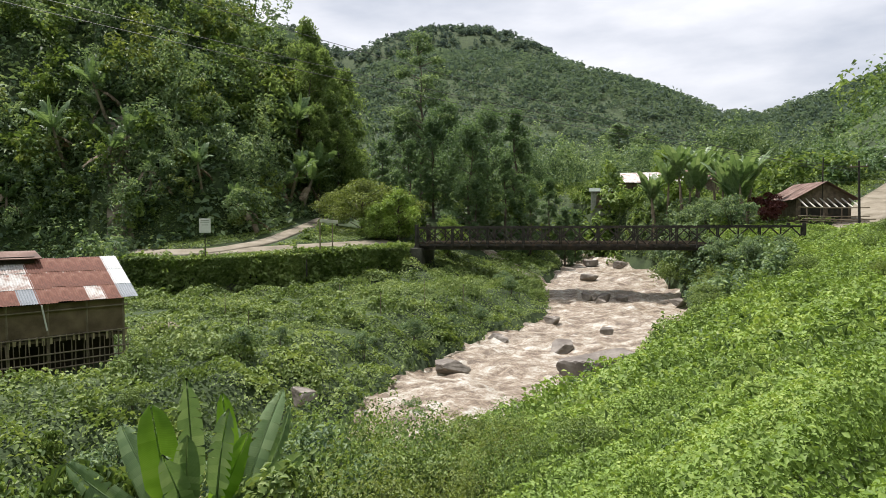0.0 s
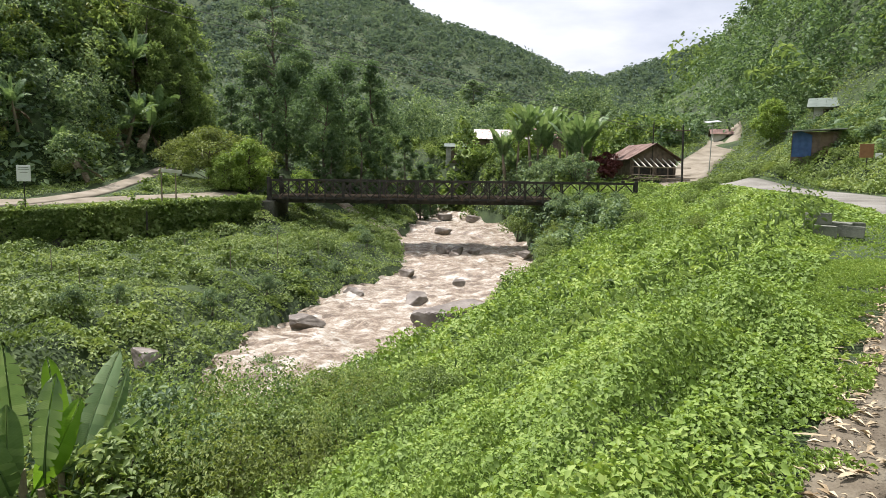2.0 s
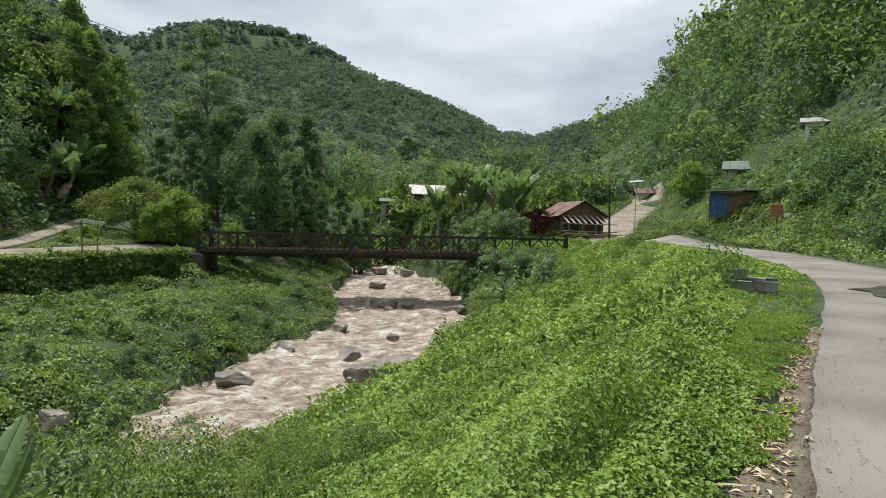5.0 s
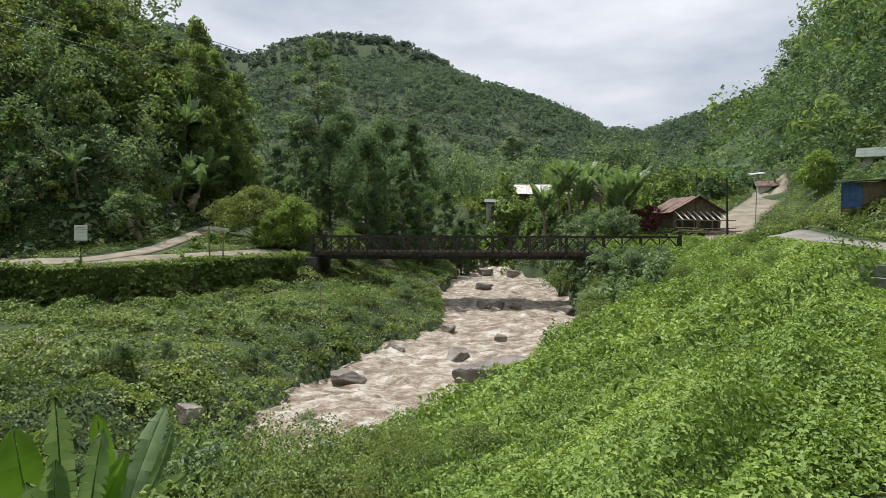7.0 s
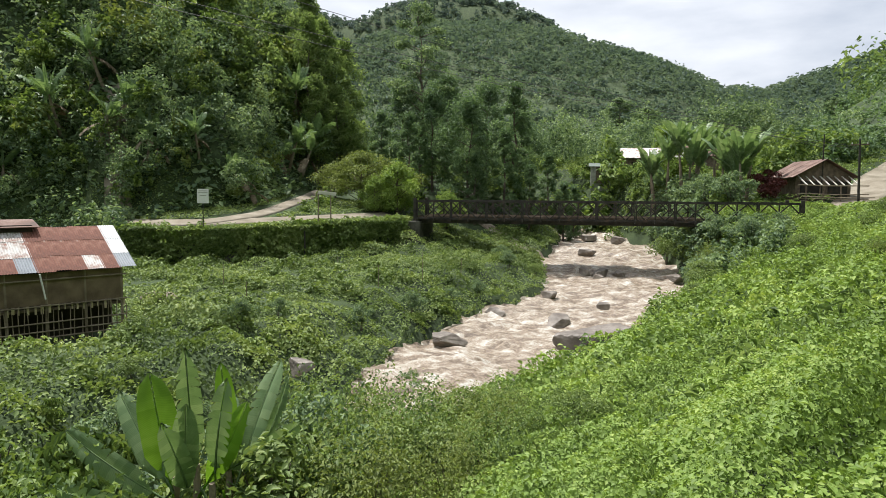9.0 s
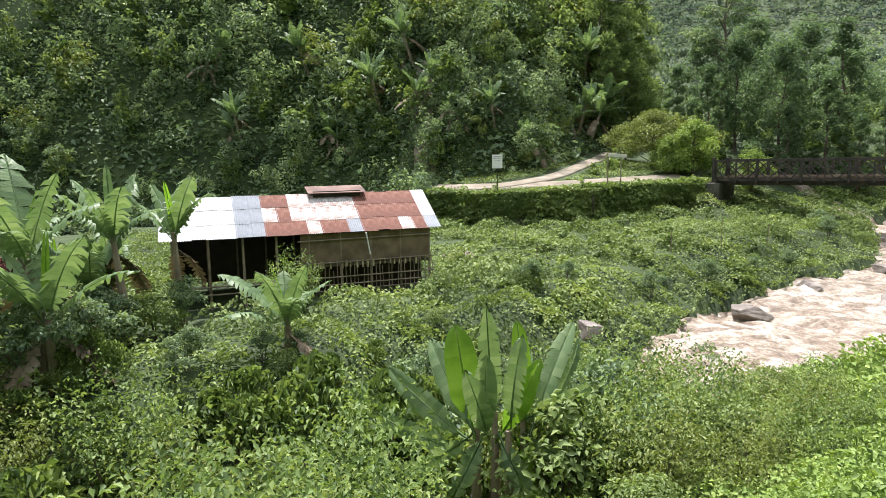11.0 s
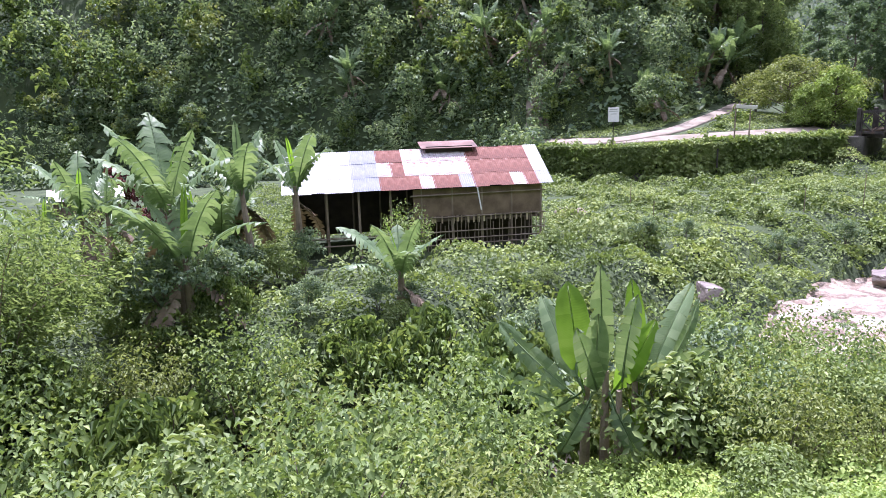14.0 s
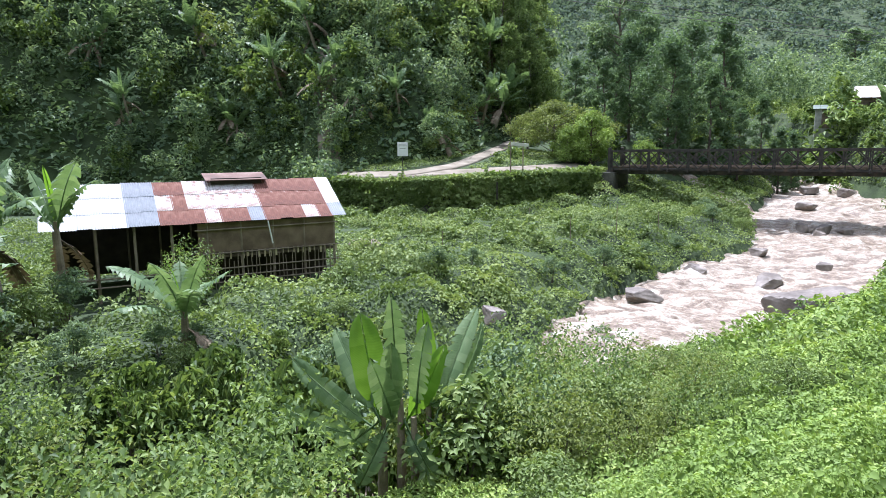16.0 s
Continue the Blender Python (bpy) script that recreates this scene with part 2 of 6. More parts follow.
def box(bm, x0, y0, z0, x1, y1, z1, bevel=0.0, m=None):
    r = bmesh.ops.create_cube(bm, size=1.0)
    vs = r["verts"]
    for v in vs:
        v.co = Vector(((x0 + x1) / 2 + v.co.x * (x1 - x0), (y0 + y1) / 2 + v.co.y * (y1 - y0), (z0 + z1) / 2 + v.co.z * (z1 - z0)))
        if m:
            v.co = m @ v.co
    if bevel:
        es = list({e for v in vs for e in v.link_edges})
        bmesh.ops.bevel(bm, geom=es, offset=bevel, segments=1, affect="EDGES")


def rod(bm, a, b, r0, r1=None, n=7):
    """A tapered round bar from a to b."""
    a, b = Vector(a), Vector(b)
    r1 = r0 if r1 is None else r1
    q = (b - a).to_track_quat("Z", "Y")
    rings = []
    for p, r in ((a, r0), (b, r1)):
        rings.append([bm.verts.new(p + q @ Vector((r * math.cos(i * math.tau / n), r * math.sin(i * math.tau / n), 0))) for i in range(n)])
    for i in range(n):
        j = (i + 1) % n
        bm.faces.new((rings[0][i], rings[0][j], rings[1][j], rings[1][i]))
    bm.faces.new(rings[0][::-1])
    bm.faces.new(rings[1])


def beam(bm, a, b, w, h):
    """A square bar from a to b, w wide and h high."""
    a, b = Vector(a), Vector(b)
    q = (b - a).to_track_quat("Y", "Z")
    ln = (b - a).length
    box(bm, -w / 2, 0, -h / 2, w / 2, ln, h / 2, 0, Matrix.Translation(a) @ q.to_matrix().to_4x4())


def tube(bm, pts, radii, n=6):
    """One continuous round bar through many points."""
    rings = []
    for i, p in enumerate(pts):
        t = (Vector(pts[min(i + 1, len(pts) - 1)]) - Vector(pts[max(i - 1, 0)])).normalized()
        q = t.to_track_quat("Z", "Y")
        r = radii[i] if hasattr(radii, "__len__") else radii
        rings.append([bm.verts.new(Vector(p) + q @ Vector((r * math.cos(k * math.tau / n), r * math.sin(k * math.tau / n), 0))) for k in range(n)])
    for a, b in zip(rings, rings[1:]):
        for k in range(n):
            j = (k + 1) % n
            bm.faces.new((a[k], a[j], b[j], b[k]))
    bm.faces.new(rings[0][::-1])
    bm.faces.new(rings[-1])


RNG = np.random.default_rng(7)


def unit(v):
    return v / np.maximum(np.linalg.norm(v, axis=-1, keepdims=True), 1e-9)


def leaf_arrays(pos, nrm, size, width=0.5, fold=0.18, droop=0.25, rng=RNG, along=None):
    """Folded leaves of four corners: one at each pos, its face towards nrm."""
    k = len(pos)
    nrm = unit(nrm)
    t = rng.normal(size=(k, 3)) if along is None else along
    t = unit(t - nrm * (t * nrm).sum(1, keepdims=True))
    s = np.cross(nrm, t)
    size = np.broadcast_to(size, k)[:, None]
    base = pos - t * size * 0.5
    tip = pos + t * size * 0.5 - nrm * size * droop * 0.6
    l = pos + s * size * width * 0.5 + nrm * size * fold
    r = pos - s * size * width * 0.5 + nrm * size * fold
    v = np.stack([base, r, tip, l], 1).reshape(-1, 3)
    f = np.arange(k * 4).reshape(k, 4)
    tri = np.concatenate([f[:, [0, 1, 2]], f[:, [0, 2, 3]]])
    return v, tri


def rounded_leaves(pos, nrm, size, width=0.6, fold=0.12, droop=0.2, rng=RNG, along=None):
    """Heart-shaped leaves of six corners, for growth close by."""
    k = len(pos)
    nrm = unit(nrm)
    t = rng.normal(size=(k, 3))
    t = unit(t - nrm * (t * nrm).sum(1, keepdims=True))
    s = np.cross(nrm, t)
    size = np.broadcast_to(size, k)[:, None]
    pts = []
    for u, w, up in ((-0.5, 0.0, 0.0), (-0.28, -0.5, 1.0), (0.14, -0.4, 0.9), (0.5, 0.0, -droop * 3), (0.14, 0.4, 0.9), (-0.28, 0.5, 1.0)):
        pts.append(pos + t * size * u + s * size * w * width * 1.5 + nrm * size * fold * up)
    v = np.stack(pts, 1).reshape(-1, 3)
    f = np.arange(k * 6).reshape(k, 6)
    return v, np.concatenate([f[:, [0, 1, 2]], f[:, [0, 2, 3]], f[:, [0, 3, 4]], f[:, [0, 4, 5]]])


def leaf_mesh(name, mat, *args, rounded=False, **kw):
    v, f = (rounded_leaves if rounded else leaf_arrays)(*args, **kw)
    return mesh_from(name, v, f, mat)


def crown_cloud(n, rng, rx=1.0, rz=1.0, clumps=14, clump_r=0.42, lean=0.5):
    """Leaf places and facings in an uneven crown of clumps, of about unit radius round the origin."""
    c = unit(rng.normal(size=(clumps, 3))) * rng.uniform(0.35, 0.85, (clumps, 1))
    c[:, 2] = c[:, 2] * 0.9
    cr = rng.uniform(0.6, 1.25, clumps) * clump_r
    i = rng.integers(0, clumps, n)
    d = unit(rng.normal(size=(n, 3)))
    d[:, 2] = np.where(rng.random(n) < 0.86, np.abs(d[:, 2]), d[:, 2])
    p = c[i] + d * (cr[i] * rng.uniform(0.55, 1.08, n))[:, None]
    nrm = unit(d + lean * np.array([0, 0, 1.0]) + 0.45 * rng.normal(size=(n, 3)))
    p = p * np.array([rx, rx, rz])
    return p, nrm


def stand(name, mat, places, radii, leaves, leaf, label, category, rng, rz=1.1, width=0.5, kinds=6, clumps=14, clump_r=0.42, droop=0.25, tall=1.4):
    """Many crowns joined into one mesh of countless leaves."""
    radius = float(np.mean(radii))
    temps = [crown_cloud(leaves, rng, 1, rz, clumps, clump_r) for _ in range(kinds)]
    ps, ns, ss = [], [], []
    for (x, y, z), r in zip(places, radii):
        p, n = temps[rng.integers(kinds)]
        a = rng.uniform(0, math.tau)
        ca, sa = math.cos(a), math.sin(a)
        rot = np.array([[ca, -sa, 0], [sa, ca, 0], [0, 0, 1]])
        sc = np.array([r * rng.uniform(0.8, 1.2), r * rng.uniform(0.8, 1.2), r * rng.choice([rng.uniform(0.75, 1.2), rng.uniform(1.2, tall)])])
        ps.append((p * sc) @ rot.T + np.array([x, y, z]))
        ns.append(n @ rot.T)
        ss.append(rng.uniform(0.7, 1.3, len(p)) * leaf * min(1.7, max(0.45, r / radius)))
    ob = new(name, leaf_mesh(name, mat, np.concatenate(ps), np.concatenate(ns), np.concatenate(ss), width=width, droop=droop, rng=rng))
    return tagged(ob, label, category, kind="stuff")

# ---- the lie of the land ----
RIVER = np.array([(-50, -34, 2.2), (-24, -11, 1.8), (-10.2, 2.6, 1.5), (-6.8, 9.6, 1.5), (-4.2, 14.2, 1.7), (-2.2, 18.8, 2.3), (0.3, 23.5, 3.2), (2.2, 27.5, 4.2), (4.6, 31, 4.2), (7.5, 36.5, 4.2), (11.5, 42, 4.6), (13.0, 49, 5.2),
                  (14.3, 57, 5.6), (16.4, 65, 4.4), (16.0, 73, 3.4), (13.4, 82, 2.6), (8, 95, 2.2), (2, 114, 2.6), (-4, 150, 2.6)], float)
ROAD = np.array([(-30, -29), (-6, -6.2), (-1.2, -1.5), (2.75, 2.45), (5.6, 5.1), (11.3, 9.9), (15.6, 13.9), (19.5, 18.8), (23.6, 25), (27.6, 32), (30.2, 40), (31, 50)], float)
BANK_ROAD = np.array([(-30, 57), (-25.5, 47.5), (-22.5, 44.2), (-19, 43.5), (-13.2, 44.6), (-9, 48.5), (-5, 53), (-2.5, 55.5)], float)   # the road over the river, its river side


HILL_L = np.array([(-120, 2), (-60, 36), (-40, 46), (-27, 48.5), (-20.5, 48.6), (-15.6, 52.5), (-14.2, 66), (-9.5, 82), (-10, 104), (-25, 150), (-70, 240), (-160, 330)], float)   # foot of the wooded hill
HILL_R = np.array([(-60, -66), (2, -9), (14, 3), (24, 12.5), (30, 20), (34.4, 30), (35.4, 38), (39, 49), (48.5, 66), (59, 92), (76, 142), (110, 195), (190, 280), (330, 400)], float)   # foot of the hill above the near road


def along(line, x, y):
    """Distance to a line, which side (plus on its right), and the value along it."""
    best = np.full(np.shape(x), 1e9)
    side = np.zeros(np.shape(x))
    par = np.zeros(np.shape(x))
    for i in range(len(line) - 1):
        ax, ay = line[i][:2]
        bx, by = line[i + 1][:2]
        dx, dy = bx - ax, by - ay
        t = np.clip(((x - ax) * dx + (y - ay) * dy) / (dx * dx + dy * dy), 0, 1)
        d = np.hypot(x - ax - t * dx, y - ay - t * dy)
        s = np.sign((x - ax) * dy - (y - ay) * dx)
        closer = d < best
        best = np.where(closer, d, best)
        side = np.where(closer, s, side)
        par = np.where(closer, i + t, par)
    return best, side, par


def smooth(a, b, v):
    t = np.clip((v - a) / (b - a), 0, 1)
    return t * t * (3 - 2 * t)


def wobble(x, y, s, seed=0.0):
    """Cheap smooth unevenness, about -1 to 1."""
    return (np.sin(x / s + 1.3 * np.sin(y / s * 0.7 + seed)) + np.sin(y / s * 1.2 + 1.7 * np.sin(x / s * 0.6 + seed * 2.1)) + np.sin((x + y) / s * 0.53 + seed)) / 3


def water_level(x, y):
    d = np.hypot(x, y)
    return np.where(y > 14, -6.09 + 0.03 * d + 0.05 * np.clip(d - 58, 0, 40), -5.6 - 0.02 * (14 - y))


def road_level(x, y):
    return np.clip(0.0195 * np.hypot(x, y), 0, 1.25) * np.where(y > 0, 1, 0.2)


def wall_top(x):
    """Height of the far road's wall, falling away from the bridge."""
    return np.interp(x, [-22, -13, -3], [-1.2, -1.0, -0.68])


def land(x, y):
    """Height of the ground."""
    x, y = np.asarray(x, float), np.asarray(y, float)
    dist, az = np.hypot(x, y), np.degrees(np.arctan2(x, y))
    rd, rs, rp = along(RIVER, x, y)
    half = np.interp(rp, np.arange(len(RIVER)), RIVER[:, 2])
    bank = rd - half                      # past the water's edge
    wl_ = water_level(x, y)
    ed, es, ep = along(ROAD, x, y)        # to the river side of the near road
    e = -ed * es                          # plus: on the river side
    # near slope, from the road's verge down to the water
    verge = np.interp(ep, [0, 2, 3, 4, 5, 7, 11], [0.25, 0.35, 0.9, 1.3, 2.2, 3.0, 3.2])
    q = np.clip((e - verge) / np.maximum(e - verge + np.maximum(bank, 0) + 1e-6, 1e-6), 0, 1)
    near = road_level(x, y) * (1 - q ** 0.85) + (wl_ + 0.35) * q ** 0.85 + 0.16 * wobble(x, y, 1.6) * np.clip(q * 5, 0, 1)
    # the far bank's flat
    flat = -3.35 + 0.12 * wobble(x, y, 3.2, 1.0) + 0.01 * (x + 10)
    far = wl_ + 0.3 + (flat - wl_ - 0.3) * smooth(0.0, 4.0, bank)
    # the road over there, held by a wall
    bd, bs, bp = along(BANK_ROAD, x, y)
    b = -bd * bs                          # plus: behind the wall
    terrace = wall_top(x) + 0.1 + 0.2 * np.clip(b - 0.4, 0, 3.0) + 0.16 * np.clip(b - 3.4, 0, 12)
    far = far - 0.9 * np.exp(-((x - 0.6) ** 2 + (y - 50.5) ** 2) / 9.0)      # gully beside the abutment
    far = np.where(b > 0.0, terrace, far)
    # valley floor behind the bridge
    floor = -0.7 + np.clip(dist - 52, 0, 60) * 0.13
    bar = wl_ + 0.3 + np.clip(bank, 0, None) * np.interp(dist, [50, 66, 76], [0.12, 0.3, 2.2])
    far = np.where((y > 48) & (x > -3.2), np.minimum(bar, floor), far)
    right_far = smooth(44, 50, y)
    near = near * (1 - right_far) + np.minimum(wl_ + 0.3 + np.clip(bank, 0, None) * np.interp(dist, [60, 72], [1.7, 2.8]), floor + 0.3) * right_far
    z = np.where(rs > 0, near, far)
    z = np.where(e < verge, road_level(x, y) * (1 - right_far) + (floor + 0.3) * right_far, z)
    # the lane's slope behind the village, and the bank under the shack
    z = z + np.clip(dist - 58, 0, 32) * 0.055 * smooth(35, 41, x) * smooth(50, 56, y) + 1.9 * np.exp(-((x - 39) ** 2 + (y - 45) ** 2) / 20.5)
    # wooded hill behind the far road
    hd, hs, hp = along(HILL_L, x, y)
    h = -hd * hs
    hl = np.where(h > 0, 60 * (1 - np.exp(-np.clip(h, 0, None) * 1.6 / 60)) + 2.3 * wobble(x, y, 4.6, 2.0) * smooth(2, 9, h), 0)
    # hill on the road's outer side
    gd, gs, gp = along(HILL_R, x, y)
    g = gd * gs
    hr = np.where(g > 0, 0.75 * np.minimum(np.clip(g, 0, None), 13) + 110 * (1 - np.exp(-np.clip(g - 13, 0, None) * 1.5 / 110)) + 0.9 * wobble(x, y, 8, 4.0) * smooth(2, 10, g), 0)
    # far mountain, by the way one looks
    crest = np.interp(az, [-40, -12, -7.9, -4.6, -0.7, 4, 9, 12.3, 16.4, 19.1, 22.5, 26, 45], [208, 182, 160, 180, 191, 188, 175, 143, 127, 114, 90, 84, 150])
    mt = crest * smooth(190, 720, dist) ** 1.15 * (1 - 0.5 * smooth(760, 1500, dist)) + 5 * wobble(x, y, 45, 3.0) * smooth(250, 420, dist)
    mt = mt * np.interp(az, [-14, -8, 8, 13.5], [1.0, 0.86, 0.86, 1.0])
    back_ridge = (np.interp(az, [-14, 0, 6, 10, 20], [1.58, 1.55, 1.53, 1.42, 1.4]) * crest + 10) * smooth(740, 1100, dist) * (1 - 0.5 * smooth(1150, 1900, dist)) + 4 * wobble(x, y, 60, 1.0) * smooth(700, 900, dist)
    mt = np.maximum(mt, back_ridge * (1 - smooth(21, 25, az)))
    rise = np.maximum(np.maximum(hl, hr), np.where(y > 0, mt, 40 * smooth(100, 500, dist)))
    z = np.where(bank < 0, np.minimum(z, wl_ - 0.25 - 0.35 * np.clip(-bank, 0, 1.5)), z)
    return z + rise


def graded(n, near, far):
    """Steps from -far to far, fine in the middle."""
    u = np.linspace(-1, 1, n)
    k = math.asinh(far / near * 1.0)
    return near * np.sinh(k * u)


gx = graded(260, 9.0, 2600.0)
gy = np.concatenate([-graded(90, 8.0, 2600.0)[:45][::1] * 0 + graded(90, 8.0, 2600.0)[:45] - 12, np.linspace(-12, 75, 165)[1:], 75 + (graded(220, 22.0, 2600.0)[150:])])
gx = np.sort(np.concatenate([gx[np.abs(gx) > 46], np.linspace(-46, 46, 170)]))
GX, GY = np.meshgrid(gx, gy)
GZ = land(GX, GY)
gv = np.stack([GX.ravel(), GY.ravel(), GZ.ravel()], 1)
ii = np.arange(len(gy) - 1)[:, None] * len(gx) + np.arange(len(gx) - 1)[None, :]
gf = np.stack([ii, ii + 1, ii + 1 + len(gx), ii + len(gx)], -1).reshape(-1, 4)
ground = tagged(new("ground", mesh_from("ground", gv, gf, M_EARTH, True)), "green overgrown earth of a narrow river valley between hills", "ground", kind="structure")


def ribbon(name, left, right, lift, mat, label, category, level=None, cross=4, crown=0.0, skirt=0.06):
    """A strip of road between two edge lines, lying on the land."""
    bm = bmesh.new()
    rows = []
    for (lx, ly), (rx, ry) in zip(left, right):
        row = []
        for i in range(cross + 1):
            t = i / cross
            x, y = lx + (rx - lx) * t, ly + (ry - ly) * t
            z = float(land(x, y)) if level is None else float(level(x, y))
            row.append(bm.verts.new((x, y, z + lift + crown * (1 - (2 * t - 1) ** 2))))
        low = [bm.verts.new(row[0].co - Vector((0, 0, lift + skirt))), bm.verts.new(row[-1].co - Vector((0, 0, lift + skirt)))]
        rows.append([low[0], *row, low[1]])
    for a, b in zip(rows, rows[1:]):
        for i in range(len(a) - 1):
            bm.faces.new((a[i], a[i + 1], b[i + 1], b[i]))
    bmesh.ops.recalc_face_normals(bm, faces=bm.faces)
    ob = part(name, bm, mat, smooth=True)
    return tagged(ob, label, category, kind="structure")


def resample(line, step):
    line = np.asarray(line, float)
    seg = np.hypot(*np.diff(line[:, :2], axis=0).T)
    s = np.concatenate([[0], np.cumsum(seg)])
    q = np.arange(0, s[-1], step)
    # rounded corners: average over a short window
    fine = np.stack([np.interp(np.clip(q + o, 0, s[-1]), s, line[:, 0]) for o in (-2, -1, 0, 1, 2)]).mean(0), np.stack([np.interp(np.clip(q + o, 0, s[-1]), s, line[:, 1]) for o in (-2, -1, 0, 1, 2)]).mean(0)
    return np.stack(fine, 1)


def offset(line, d):
    """The line moved d to its right."""
    t = np.gradient(line, axis=0)
    t /= np.hypot(t[:, 0], t[:, 1])[:, None]
    return line + np.stack([t[:, 1], -t[:, 0]], 1) * d


edge = resample(ROAD, 0.8)
fine_edge = resample(ROAD, 0.3)
ragged = offset(fine_edge, 0.0) + 0.05 * np.stack([wobble(fine_edge[:, 0], fine_edge[:, 1], 0.35), wobble(fine_edge[:, 1], fine_edge[:, 0], 0.3)], 1)
road = ribbon("road", ragged, offset(fine_edge, 3.7), 0.05, M_ROAD, "worn grey concrete hill road with a wet hollow and litter along its edge", "road", crown=0.04)
bedge = resample(BANK_ROAD, 0.8)
far_road = ribbon("far_road", offset(bedge, -1.0), offset(bedge, -2.7), 0.05, M_DIRT, "pale concrete track along the top of the far bank", "road")
track_line = resample([(-18.5, 45.0), (-14.8, 46.6), (-13.4, 50.3), (-12.9, 56.6), (-12.4, 63), (-12.2, 72)], 0.8)
track = ribbon("dirt_track", offset(track_line, -0.65), offset(track_line, 0.65), 0.09, M_DIRT, "pale dirt track climbing into the forest", "track")
lane_line = resample([(31, 49), (34.5, 54.5), (39.5, 60.2), (45, 65.5), (50.4, 71), (55, 78)], 0.8)
lane = ribbon("village_lane", offset(lane_line, -1.9), offset(lane_line, 1.9), 0.06, M_DIRT, "bare dirt lane climbing through the village", "lane")

# water: a sheet between the banks, with standing waves
rline = resample(RIVER, 0.26)
_, _, rpar = along(RIVER, rline[:, 0], rline[:, 1])
rhalf = np.interp(rpar, np.arange(len(RIVER)), RIVER[:, 2])
cols = 60
tt = np.gradient(rline, axis=0)
tt /= np.hypot(tt[:, 0], tt[:, 1])[:, None]
nn = np.stack([tt[:, 1], -tt[:, 0]], 1)
w = np.linspace(-1.25, 1.25, cols)
WX = rline[:, :1] + nn[:, :1] * rhalf[:, None] * w[None]
WY = rline[:, 1:] + nn[:, 1:] * rhalf[:, None] * w[None]
WZ = water_level(WX, WY) + 0.12 * wobble(WX, WY, 0.55, 0.7) + 0.1 * wobble(WX * 0.6, WY, 0.23, 2.7) + 0.2 * wobble(WX * 0.7, WY, 1.1, 5.0)
WZ = WZ + np.array([noise.fractal(Vector((px * 2.0, py * 3.0, 0.3)), 0.7, 2.1, 4) for px, py in zip(WX.ravel(), WY.ravel())]).reshape(WX.shape) * 0.13
steps = np.sin((WY * 0.9 + WX * 0.35) * 0.62 + 0.9 * wobble(WX, WY, 2.2, 1.0))
WZ = WZ + 0.2 * np.abs(steps) ** 0.5 * np.sign(steps)
wi = np.arange(len(rline) - 1)[:, None] * cols + np.arange(cols - 1)[None]
wf = np.stack([wi, wi + 1, wi + 1 + cols, wi + cols], -1).reshape(-1, 4)
river = tagged(new("river", mesh_from("river", np.stack([WX.ravel(), WY.ravel(), WZ.ravel()], 1), wf, M_WATER, True)), "muddy brown torrent in flood with white rapids", "river", kind="structure")

# ---- vegetation ----
def scatter(n, x0, x1, y0, y1, rng, keep):
    x, y = rng.uniform(x0, x1, n), rng.uniform(y0, y1, n)
    k = keep(x, y)
    return x[k], y[k]


def zones(x, y):
    """Past the water's edge, side of the river, past the near road's edge, past the far road's wall."""
    rd, rs, rp = along(RIVER, x, y)
    bank = rd - np.interp(rp, np.arange(len(RIVER)), RIVER[:, 2])
    ed, es, ep = along(ROAD, x, y)
    bd, bs, bp = along(BANK_ROAD, x, y)
    return bank, rs, -ed * es, -bd * bs


def inside_left(x, y):
    d, s, _ = along(HILL_L, x, y)
    return -d * s


def inside_right(x, y):
    d, s, _ = along(HILL_R, x, y)
    return d * s


def verge_at(x, y):
    d, s, p = along(ROAD, x, y)
    return np.interp(p, [0, 2, 3, 4, 5, 7, 11], [0.25, 0.35, 0.9, 1.3, 2.2, 3.0, 3.2])


rng = np.random.default_rng(11)
# wooded hillside behind the far road: fine-leaved where it faces the valley, coarse and sparse above and behind
def faces_valley(x, y, h=2.0):
    """Where the hillsides are seen from the near road: below a steep line of sight, and not round the corner."""
    d, az = np.hypot(x, y), np.degrees(np.arctan2(x, y))
    return ((land(x, y) + h - 1.6) / d < math.tan(radians(23.5))) & (az > -80) & (az < 60)


x, y = scatter(16000, -110, 10, 10, 190, rng, lambda x, y: (inside_left(x, y) > -0.4) & (inside_left(x, y) < 46))
d = np.hypot(x, y)
seen = faces_valley(x, y)
keep = rng.random(len(x)) < np.clip(62 / d, 0.25, 1.0) ** 1.5
xo, yo = x[keep & ~seen][:260], y[keep & ~seen][:260]
x, y = x[keep & seen][:820], y[keep & seen][:820]
d = np.hypot(x, y)
r = rng.uniform(1.1, 3.2, len(x)) * np.clip(d / 62, 0.85, 1.7)
foot = inside_left(x, y) < 3
r = np.where(foot, np.minimum(r, 1.8), r)
lift = np.where((rng.random(len(x)) < 0.25) & ~foot, rng.uniform(0.8, 1.8, len(x)), np.where(foot, 1.5, 0.4)) * r
half_a = np.arange(len(x)) % 2 == 0
for mask, nm, width_, droop_ in ((half_a, "forest", 0.6, 0.35), (~half_a, "hanging_forest", 0.42, 0.7)):
    stand(nm, M_FOREST, np.stack([x, y, land(x, y) + lift], 1)[mask], r[mask], 400, 0.38, "dense dark green jungle trees covering a steep hillside", "forest", rng, clumps=15, clump_r=0.3, width=width_, droop=droop_, tall=2.1)
ro = rng.uniform(2.5, 4.5, len(xo))
stand("upper_forest", M_FOREST, np.stack([xo, yo, land(xo, yo) + ro * 0.5], 1), ro, 60, 1.2, "jungle trees high on the steep hillside", "forest", rng)
k = np.hypot(x, y) < 95
pick = rng.permutation(np.nonzero(k)[0])[:190]
